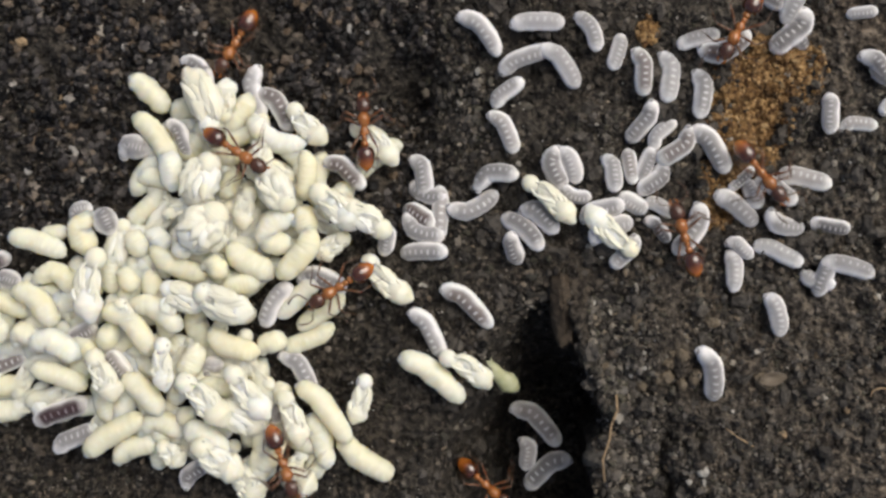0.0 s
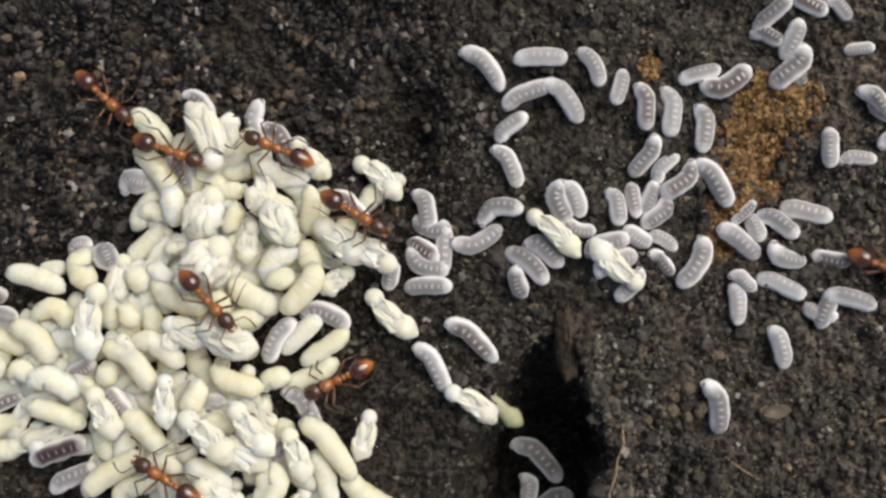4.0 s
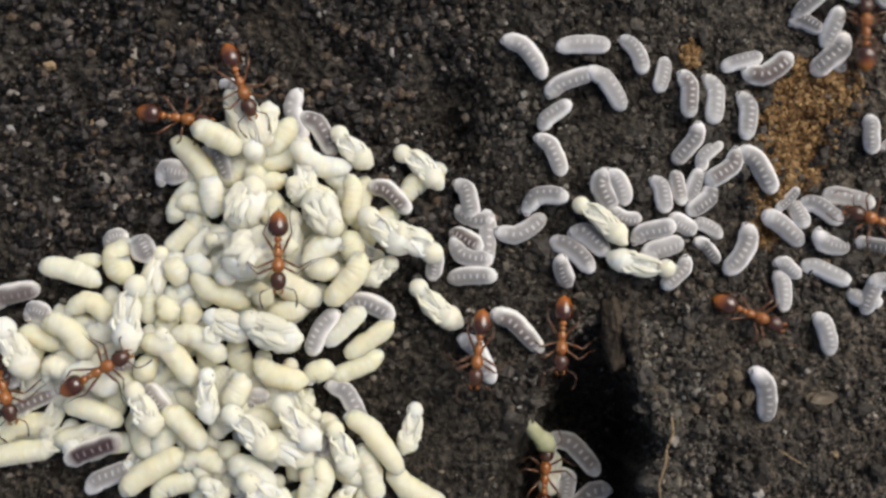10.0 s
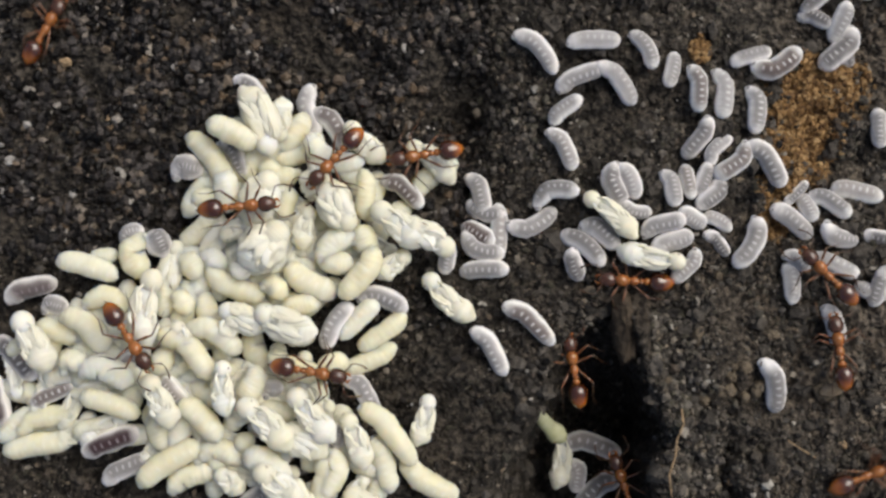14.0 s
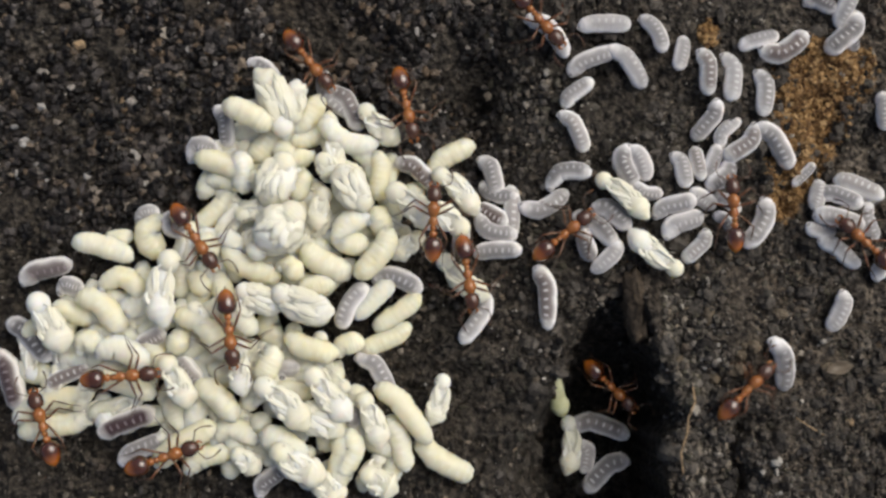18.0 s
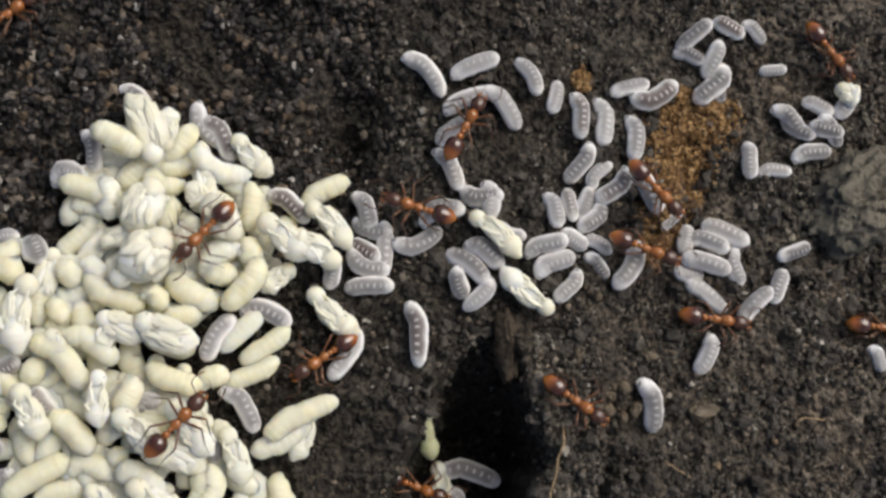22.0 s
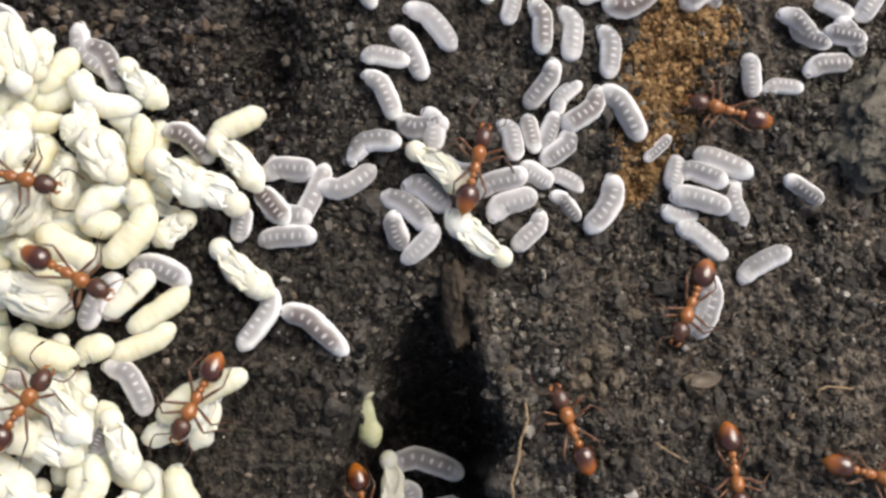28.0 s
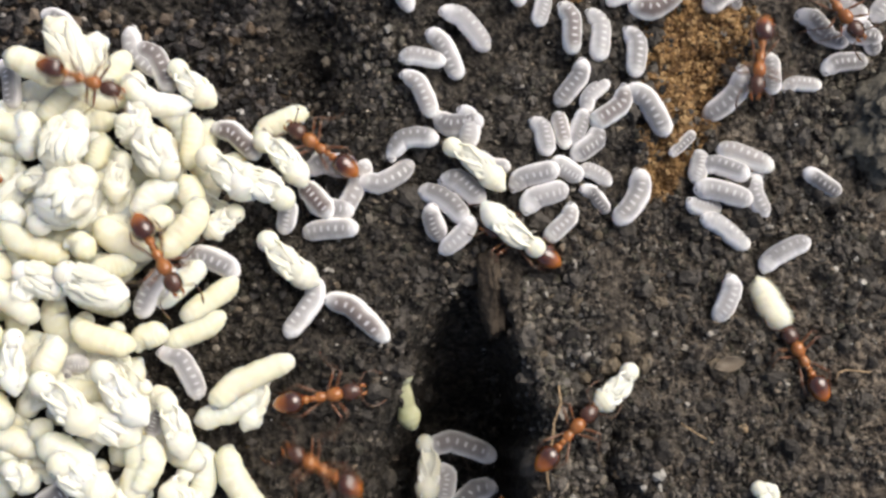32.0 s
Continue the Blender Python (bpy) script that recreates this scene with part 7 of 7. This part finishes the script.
    run(9, [(0.00, at(-1.26, 19.94, 0.40, -90)), (0.45, at(-1.26, 19.94, 0.40, -90)), (1.00, at(-1.21, 6.38, 1.52, -142)), (2.00, at(-7.25, 2.03, 0.74, -176)), (3.00, at(-16.15, 6.90, 1.09, -157)), (4.00, at(-16.82, 5.59, 1.80, -203)), (5.00, at(-17.50, 4.28, 2.19, -248)), (6.00, at(-18.15, 2.98, 2.73, -293)), (7.00, at(-23.82, -1.81, 2.94, -257)), (8.00, at(-16.74, 3.19, 2.39, -267)), (8.50, at(-18.16, 2.09, 2.95, -218)), (9.00, at(-19.50, 0.92, 3.89, -168)), (9.50, at(-19.12, -0.35, 4.33, -129)), (10.00, at(-18.77, -1.74, 4.39, -90)), (11.00, at(-22.47, -7.90, 3.83, -110)), (12.00, at(-22.78, -11.97, 4.05, -127)), (12.50, at(-23.51, -9.00, 4.28, -92)), (13.00, at(-24.25, -6.00, 3.74, -57)), (14.00, at(-17.67, -8.88, 3.53, -10)), (17.00, at(-28.66, -13.35, 2.43, -3)), (18.00, at(-27.41, -14.93, 3.08, 18)), (19.00, at(-30.10, -15.40, 2.03, 62)), (19.11, at(-30.23, -18.20, 1.49, 11)), (19.23, at(-30.36, -20.99, 0.94, -41)), (19.34, at(-30.50, -23.78, 0.40, -92)), (19.74, at(-18.04, -34.50, 1.00, -152)), (20.13, at(4.78, -35.14, 1.00, -211)), (20.53, at(17.54, -24.63, 0.40, -270)), (20.77, at(17.65, -18.95, 0.42, -225)), (21.00, at(17.74, -13.28, 0.40, -180)), (21.23, at(17.66, -18.88, 0.42, -135)), (21.47, at(17.58, -24.45, 0.40, -90)), (21.88, at(16.14, -23.17, 0.40, -30)), (22.29, at(14.70, -21.80, 0.40, 29)), (22.70, at(13.26, -20.43, 0.40, 89)), (22.85, at(13.33, -17.18, 0.54, 33)), (23.00, at(13.40, -13.94, 0.68, -24)), (23.15, at(13.35, -17.15, 0.54, -57)), (23.30, at(13.30, -20.37, 0.40, -91)), (23.77, at(13.80, -20.38, 0.45, -32)), (24.23, at(14.33, -20.46, 0.40, 27)), (24.70, at(14.81, -20.48, 0.40, 86)), (24.80, at(14.96, -18.46, 0.32, 40)), (24.90, at(15.10, -16.45, 0.25, -6)), (25.00, at(15.24, -14.45, 0.17, -52)), (28.00, at(15.09, -15.26, 0.61, -83)), (28.31, at(14.86, -21.32, 0.40, -92)), (28.77, at(15.37, -21.58, 0.40, -33)), (29.24, at(15.86, -21.84, 0.40, 26)), (29.70, at(16.36, -22.08, 0.40, 86)), (30.00, at(16.74, -16.83, 0.29, 41)), (31.00, at(18.33, -6.74, 0.73, 40)), (31.50, at(18.19, -8.49, 0.36, 78)), (32.00, at(18.02, -10.24, -0.01, 117))])
    run(10, [(0.00, at(26.84, -8.23, 0.40, -179)), (0.55, at(26.84, -8.23, 0.40, -179)), (1.00, at(16.31, -8.38, 0.42, -239)), (1.50, at(14.90, -11.41, 0.59, -186)), (2.00, at(13.45, -14.37, 0.76, -132)), (2.32, at(13.53, -22.09, 0.40, -90)), (3.41, at(4.68, -34.84, 1.00, -67)), (4.51, at(-16.23, -34.45, 1.00, -44)), (5.60, at(-34.30, -25.96, 1.00, -21)), (6.70, at(-41.20, -12.51, 0.40, 1)), (6.80, at(-39.34, -12.49, 0.70, -54)), (6.90, at(-37.47, -12.47, 1.14, -109)), (7.00, at(-35.61, -12.44, 1.31, -164)), (7.30, at(-41.40, -12.56, 0.40, -179)), (8.00, at(-31.98, -28.01, 1.00, -225)), (8.70, at(-7.14, -22.24, 0.40, -271)), (8.85, at(-7.12, -19.10, 0.37, -322)), (9.00, at(-7.08, -15.96, 0.35, -373)), (9.15, at(-7.13, -19.10, 0.37, -412)), (9.30, at(-7.16, -22.25, 0.40, -451)), (10.42, at(-4.91, -22.43, 0.40, -393)), (11.53, at(-2.64, -22.58, 0.40, -335)), (12.65, at(-0.37, -22.70, 0.40, -276)), (13.00, at(0.45, -14.93, -4.50, -281)), (14.00, at(1.64, -16.79, -4.50, -251)), (17.00, at(-0.31, -18.58, -4.50, -259)), (18.00, at(7.89, -11.58, 1.17, -316)), (19.00, at(14.73, -6.05, 1.48, -364)), (20.00, at(12.63, -7.55, 1.12, -331)), (21.00, at(10.40, -10.14, 2.17, -359)), (22.00, at(5.34, -10.03, 1.60, -395)), (22.33, at(4.74, -10.61, 1.57, -352)), (22.67, at(4.14, -11.21, 1.59, -309)), (23.00, at(3.56, -11.82, 1.50, -266)), (23.33, at(2.19, -11.45, -0.50, -314)), (23.67, at(0.82, -11.14, -2.50, -362)), (24.00, at(-0.58, -10.85, -4.50, -409)), (25.00, at(1.71, -13.38, -4.50, -447)), (26.50, at(1.05, -19.90, 0.40, -456)), (32.00, at(1.05, -19.90, 0.40, -456))])
    run(11, [(0.00, at(26.86, -12.32, 0.40, -180)), (0.70, at(26.86, -12.32, 0.40, -180)), (0.80, at(24.64, -12.37, 0.59, -125)), (0.90, at(22.35, -12.39, 0.74, -70)), (1.00, at(20.07, -12.40, 0.91, -15)), (1.30, at(27.00, -12.39, 0.40, 0)), (3.08, at(26.14, -24.71, 1.00, 30)), (4.86, at(12.01, -32.95, 1.00, 60)), (6.64, at(-4.93, -21.99, 0.40, 90)), (7.00, at(-4.89, -13.43, -1.20, 114)), (8.00, at(-3.38, -14.99, -4.50, 96)), (9.00, at(-3.15, -15.42, -4.50, 93)), (10.00, at(-2.73, -15.69, -4.50, 86)), (10.33, at(-2.37, -16.09, -4.50, 143)), (10.67, at(-2.02, -16.49, -4.50, 200)), (11.00, at(-1.68, -16.87, -4.50, 258)), (11.30, at(-2.30, -22.54, 0.40, 263)), (12.00, at(10.50, -17.74, 0.81, 221)), (12.70, at(23.16, -12.92, 0.40, 179)), (12.85, at(20.09, -12.89, 0.36, 130)), (13.00, at(17.02, -12.86, 0.33, 81)), (13.15, at(20.09, -12.89, 0.36, 40)), (13.30, at(23.14, -12.92, 0.40, -1)), (14.40, at(8.21, -18.55, 0.40, 44)), (15.50, at(-6.94, -24.18, 0.40, 89)), (17.00, at(-6.87, -15.28, 0.35, 92)), (17.33, at(-4.42, -14.17, -1.27, 46)), (17.67, at(-1.97, -13.05, -2.88, 0)), (18.00, at(0.45, -11.94, -4.50, -45)), (18.33, at(0.46, -13.53, -4.50, 1)), (18.67, at(0.48, -15.15, -4.50, 47)), (19.00, at(0.52, -16.82, -4.50, 93)), (19.33, at(-0.27, -17.15, -4.50, 135)), (19.67, at(-1.08, -17.45, -4.50, 177)), (20.00, at(-1.89, -17.72, -4.50, 220)), (20.33, at(-1.32, -17.50, -4.50, 177)), (20.67, at(-0.70, -17.28, -4.50, 134)), (21.00, at(-0.06, -17.07, -4.50, 91)), (21.50, at(-1.90, -16.24, -4.50, 34)), (22.00, at(-3.80, -15.47, -4.50, -22)), (22.50, at(-4.72, -11.42, 1.75, 31)), (23.00, at(-5.64, -7.40, 1.29, 84)), (23.33, at(-5.10, -6.69, 1.57, 138)), (23.67, at(-4.59, -6.03, 1.74, 192)), (24.00, at(-4.13, -5.38, 1.60, 245)), (24.50, at(-4.55, -6.82, 1.67, 276)), (25.00, at(-4.90, -8.24, 1.25, 307)), (28.00, at(-3.59, -17.09, -4.50, 281)), (28.33, at(-2.45, -15.79, -4.50, 340)), (28.67, at(-1.32, -14.50, -4.50, 400)), (29.00, at(-0.21, -13.20, -4.50, 460)), (29.50, at(-0.14, -15.08, -4.50, 410)), (30.00, at(-0.03, -16.99, -4.50, 361)), (30.50, at(0.29, -16.61, -4.50, 415)), (31.00, at(0.64, -16.22, -4.50, 469)), (31.50, at(2.83, -15.11, -1.82, 437)), (32.00, at(5.01, -13.98, 0.85, 405))])
    run(12, [(0.00, at(-40.48, 2.50, 0.40, -0)), (1.48, at(-40.48, 2.50, 0.40, -0)), (1.65, at(-36.10, 2.54, 0.75, 43)), (1.83, at(-31.71, 2.58, 0.23, 87)), (2.00, at(-27.31, 2.62, 0.15, 130)), (3.00, at(-32.87, 6.00, 0.73, 133)), (4.50, at(-40.78, 6.02, 0.40, 180)), (5.23, at(-41.07, 4.40, 0.40, 120)), (5.97, at(-41.17, 2.80, 0.40, 60)), (6.70, at(-41.36, 1.11, 0.40, -0)), (6.85, at(-37.91, 1.08, 0.55, -41)), (7.00, at(-34.45, 1.06, 0.53, -82)), (7.15, at(-37.98, 1.09, 0.55, -131)), (7.30, at(-41.53, 1.13, 0.40, -180)), (7.66, at(-38.57, 18.23, 1.00, -151)), (8.01, at(-20.43, 29.60, 1.00, -121)), (8.37, at(-0.96, 20.64, 0.40, -91)), (9.00, at(-1.25, 4.77, 1.45, -104)), (10.00, at(-21.13, 8.48, 2.89, -70)), (11.00, at(-19.57, 7.16, 2.57, -127)), (11.50, at(-18.02, 5.95, 2.43, -94)), (12.00, at(-16.40, 4.76, 2.30, -61)), (13.00, at(-7.58, 3.06, 0.45, -7)), (13.33, at(-8.81, 3.41, 0.67, -61)), (13.67, at(-10.04, 3.78, 1.00, -116)), (14.00, at(-11.28, 4.14, 1.10, -171)), (15.00, at(-10.31, 2.22, 1.15, -228)), (16.00, at(-9.37, 0.29, 1.19, -286)), (17.00, at(-8.41, -1.63, 1.23, -343)), (17.50, at(-9.97, -1.36, 3.25, -308)), (18.00, at(-11.51, -1.04, 3.66, -272)), (18.50, at(-7.86, 1.60, 2.39, -318)), (19.00, at(-4.22, 4.27, 1.12, -363)), (20.00, at(-3.93, -3.20, 0.46, -395)), (20.50, at(-4.49, -1.66, 0.88, -440)), (21.00, at(-4.98, -0.13, 1.30, -484)), (21.50, at(-4.84, 0.88, 1.39, -520)), (22.00, at(-4.77, 1.92, 1.49, -556)), (23.00, at(-3.26, 0.52, 1.70, -543)), (24.00, at(-4.31, 0.12, 1.36, -534)), (24.50, at(-2.68, -0.12, 1.96, -476)), (25.00, at(-1.00, -0.40, 2.56, -417)), (26.00, at(0.04, -0.09, 2.91, -373)), (27.00, at(1.07, 0.16, 2.70, -330)), (28.00, at(2.10, 0.43, 2.23, -286)), (28.50, at(0.12, -2.46, 1.37, -250)), (29.00, at(-1.87, -5.34, 0.50, -213)), (30.00, at(-8.07, -3.89, 1.88, -197)), (31.00, at(-10.97, -4.43, 1.99, -189)), (32.00, at(-8.05, 1.50, 0.71, -217))])
    run(13, [(0.00, at(-21.43, -22.66, 0.40, 86)), (1.45, at(-21.43, -22.66, 0.40, 86)), (1.72, at(-21.14, -15.68, 4.02, 119)), (2.00, at(-20.83, -8.70, 3.79, 152)), (3.00, at(-21.66, -14.28, 3.36, 202)), (4.00, at(-23.08, -14.31, 3.33, 148)), (5.00, at(-24.50, -14.39, 3.30, 94)), (6.00, at(-25.89, -14.34, 3.27, 40)), (6.50, at(-23.71, -14.90, 3.25, 84)), (7.00, at(-21.60, -15.49, 3.24, 129)), (7.10, at(-21.81, -17.70, 2.29, 174)), (7.20, at(-22.03, -19.92, 1.35, 219)), (7.30, at(-22.26, -22.14, 0.40, 265)), (7.53, at(-44.25, -13.62, 1.00, 265)), (7.77, at(-46.33, 3.43, 1.00, 266)), (8.00, at(-37.82, 19.16, 1.00, 267)), (8.23, at(-20.87, 29.44, 1.00, 268)), (8.47, at(0.08, 31.68, 1.00, 269)), (8.70, at(11.49, 20.58, 0.40, 270)), (8.85, at(11.50, 17.04, 0.12, 325)), (9.00, at(11.51, 13.51, -0.17, 381)), (9.15, at(11.49, 17.04, 0.12, 415)), (9.30, at(11.47, 20.56, 0.40, 450)), (10.10, at(2.30, 31.44, 1.00, 390)), (10.90, at(-16.62, 30.68, 1.00, 330)), (11.70, at(-25.22, 20.32, 0.40, 271)), (11.85, at(-25.18, 16.77, 0.52, 233)), (12.00, at(-25.13, 13.22, 0.65, 195)), (12.15, at(-25.17, 16.78, 0.52, 143)), (12.30, at(-25.21, 20.34, 0.40, 91)), (12.76, at(-28.27, 20.37, 0.40, 150)), (13.22, at(-31.33, 20.39, 0.47, 209)), (13.68, at(-34.40, 20.41, 0.40, 269)), (13.79, at(-34.45, 17.80, 0.16, 319)), (13.89, at(-34.51, 15.20, 0.09, 370)), (14.00, at(-34.57, 12.59, -0.33, 420)), (15.50, at(-34.14, 5.91, 0.25, 371)), (17.00, at(-33.74, -0.75, 0.23, 321)), (18.00, at(-25.58, -2.21, 3.13, 303)), (19.00, at(-29.18, -7.64, 3.01, 290)), (19.30, at(-36.75, -7.55, 3.33, 235)), (19.60, at(-44.21, -7.64, 0.40, 180)), (32.00, at(-44.21, -7.64, 0.40, 180))])
    run(14, [(0.00, at(-12.12, 19.94, 0.40, -90)), (12.70, at(-12.12, 19.94, 0.40, -90)), (12.80, at(-12.18, 18.44, 0.77, -33)), (12.90, at(-12.20, 16.75, 0.35, 24)), (13.00, at(-12.21, 15.05, 0.33, 81)), (13.33, at(-13.67, 11.27, 0.96, 130)), (13.67, at(-15.13, 7.50, 1.59, 178)), (14.00, at(-16.60, 3.72, 2.22, 227)), (15.00, at(-14.69, 6.48, 1.84, 181)), (16.00, at(-12.80, 9.22, 0.75, 135)), (17.00, at(-10.89, 11.97, 0.01, 90)), (17.33, at(-11.60, 9.93, 0.56, 34)), (17.67, at(-12.31, 7.90, 1.11, -22)), (18.00, at(-13.00, 5.86, 1.65, -78)), (18.33, at(-13.59, 4.98, 1.98, -30)), (18.67, at(-14.20, 4.09, 1.98, 18)), (19.00, at(-14.84, 3.22, 1.88, 67)), (19.50, at(-9.11, -1.73, 3.16, 31)), (20.00, at(-3.21, -6.45, 1.29, -5)), (21.00, at(-5.58, -8.69, 1.46, 19)), (21.33, at(-7.14, -8.26, 1.72, -36)), (21.67, at(-8.73, -7.83, 1.14, -90)), (22.00, at(-10.36, -7.39, 0.63, -145)), (22.50, at(-11.23, -5.10, 1.79, -195)), (23.00, at(-12.09, -2.85, 2.96, -245)), (23.50, at(-10.35, -2.51, 3.11, -275)), (24.00, at(-8.74, -2.21, 1.57, -306)), (24.50, at(-10.33, -0.85, 3.35, -258)), (25.00, at(-11.84, 0.46, 3.28, -209)), (26.00, at(-13.68, -1.36, 3.54, -269)), (27.00, at(-15.49, -3.30, 3.81, -329)), (28.00, at(-17.23, -5.26, 4.37, -388)), (28.14, at(-20.36, -5.06, 4.41, -440)), (28.29, at(-23.43, -4.90, 3.53, -492)), (28.43, at(-26.53, -4.70, 0.40, -543)), (32.00, at(-26.53, -4.70, 0.40, -543))])
    run(15, [(0.00, at(-32.49, 19.08, 0.40, -91)), (18.62, at(-32.49, 19.08, 0.40, -91)), (18.81, at(-32.61, 14.52, 0.29, -122)), (19.00, at(-32.70, 9.85, -0.18, -154)), (19.19, at(-32.62, 14.51, 0.29, -212)), (19.38, at(-32.54, 19.16, 0.40, -271)), (22.04, at(-29.44, 13.47, 0.40, -320)), (24.70, at(-26.65, 7.65, 0.40, -369)), (24.80, at(-24.81, 7.34, 1.33, -412)), (24.90, at(-23.00, 7.04, 2.78, -456)), (25.00, at(-21.16, 6.75, 3.19, -499)), (26.50, at(-26.57, 7.71, 0.40, -549)), (29.02, at(-23.63, 11.53, 0.56, -498)), (31.54, at(-20.68, 15.53, 0.40, -447)), (31.77, at(-20.32, 10.10, 1.45, -414)), (32.00, at(-19.91, 4.58, 2.89, -381))])
    run(16, [(0.00, at(-9.29, -24.20, 0.40, 90)), (18.64, at(-9.29, -24.20, 0.40, 90)), (18.76, at(-9.44, -21.23, 0.82, 139)), (18.88, at(-9.43, -18.28, 1.24, 188)), (19.00, at(-9.41, -15.31, 1.66, 236)), (19.50, at(-9.24, -14.28, 1.29, 195)), (20.00, at(-9.12, -13.17, 0.44, 153)), (21.00, at(-8.96, -14.20, 0.46, 161)), (21.21, at(-8.85, -19.13, 1.24, 216)), (21.43, at(-8.74, -24.02, 0.40, 271)), (21.83, at(-8.79, -22.80, 0.40, 211)), (22.24, at(-8.81, -21.53, 0.85, 151)), (22.64, at(-8.81, -20.26, 0.40, 92)), (23.00, at(-8.99, -12.36, 0.97, 81)), (23.12, at(-8.91, -14.99, 1.40, 25)), (23.24, at(-8.82, -17.60, 0.91, -32)), (23.36, at(-8.73, -20.21, 0.40, -88)), (23.80, at(-10.21, -19.95, 1.02, -30)), (24.24, at(-11.75, -19.71, 0.45, 28)), (24.69, at(-13.25, -19.42, 0.40, 87)), (25.00, at(-12.90, -13.27, 3.08, 146)), (26.50, at(-16.16, -12.25, 3.88, 100)), (28.00, at(-19.32, -11.29, 4.21, 55)), (29.00, at(-19.03, -11.30, 4.25, 26)), (30.00, at(-10.58, -12.24, 2.29, 77)), (31.00, at(-4.05, -9.56, 1.77, 48)), (32.00, at(-7.80, -11.81, 1.58, 9))])
    run(17, [(0.00, at(23.34, 0.91, 0.40, -180)), (18.62, at(23.34, 0.91, 0.40, -180)), (19.00, at(13.34, 0.74, 1.66, -136)), (19.50, at(15.68, 2.25, 1.39, -103)), (20.00, at(18.03, 3.75, 0.77, -70)), (21.00, at(24.87, -0.16, -0.19, -14)), (21.30, at(32.50, -0.02, 0.40, 1)), (22.50, at(34.30, 10.18, 1.00, -46)), (23.69, at(21.79, 19.58, 0.40, -94)), (24.00, at(21.30, 11.95, 0.58, -72)), (24.50, at(21.20, 10.74, 1.08, -35)), (25.00, at(21.05, 9.52, 1.59, 2)), (25.75, at(21.52, 13.30, 1.02, 42)), (26.50, at(22.00, 17.16, 0.40, 83)), (28.20, at(20.35, 16.75, 0.84, 23)), (29.90, at(18.70, 16.35, 0.43, -36)), (31.15, at(17.16, 15.97, 0.40, -95)), (32.00, at(16.22, 6.04, 1.30, -101))])
    run(18, [(0.00, at(26.17, 8.55, 0.40, -178)), (19.70, at(26.17, 8.55, 0.40, -178)), (20.00, at(19.23, 8.28, 1.18, -154)), (20.50, at(18.35, 9.27, 0.64, -114)), (21.00, at(17.45, 10.32, 0.10, -74)), (22.00, at(22.87, 12.74, 0.88, -52)), (23.00, at(25.75, 7.70, 0.94, 8)), (23.50, at(25.46, 7.54, 1.02, -39)), (24.00, at(25.29, 7.45, 0.90, -85)), (24.50, at(25.41, 7.56, 1.02, -38)), (25.00, at(25.46, 7.68, 1.11, 9)), (26.50, at(31.82, 7.75, 0.40, 2)), (32.00, at(31.82, 7.75, 0.40, 2))])


motions()
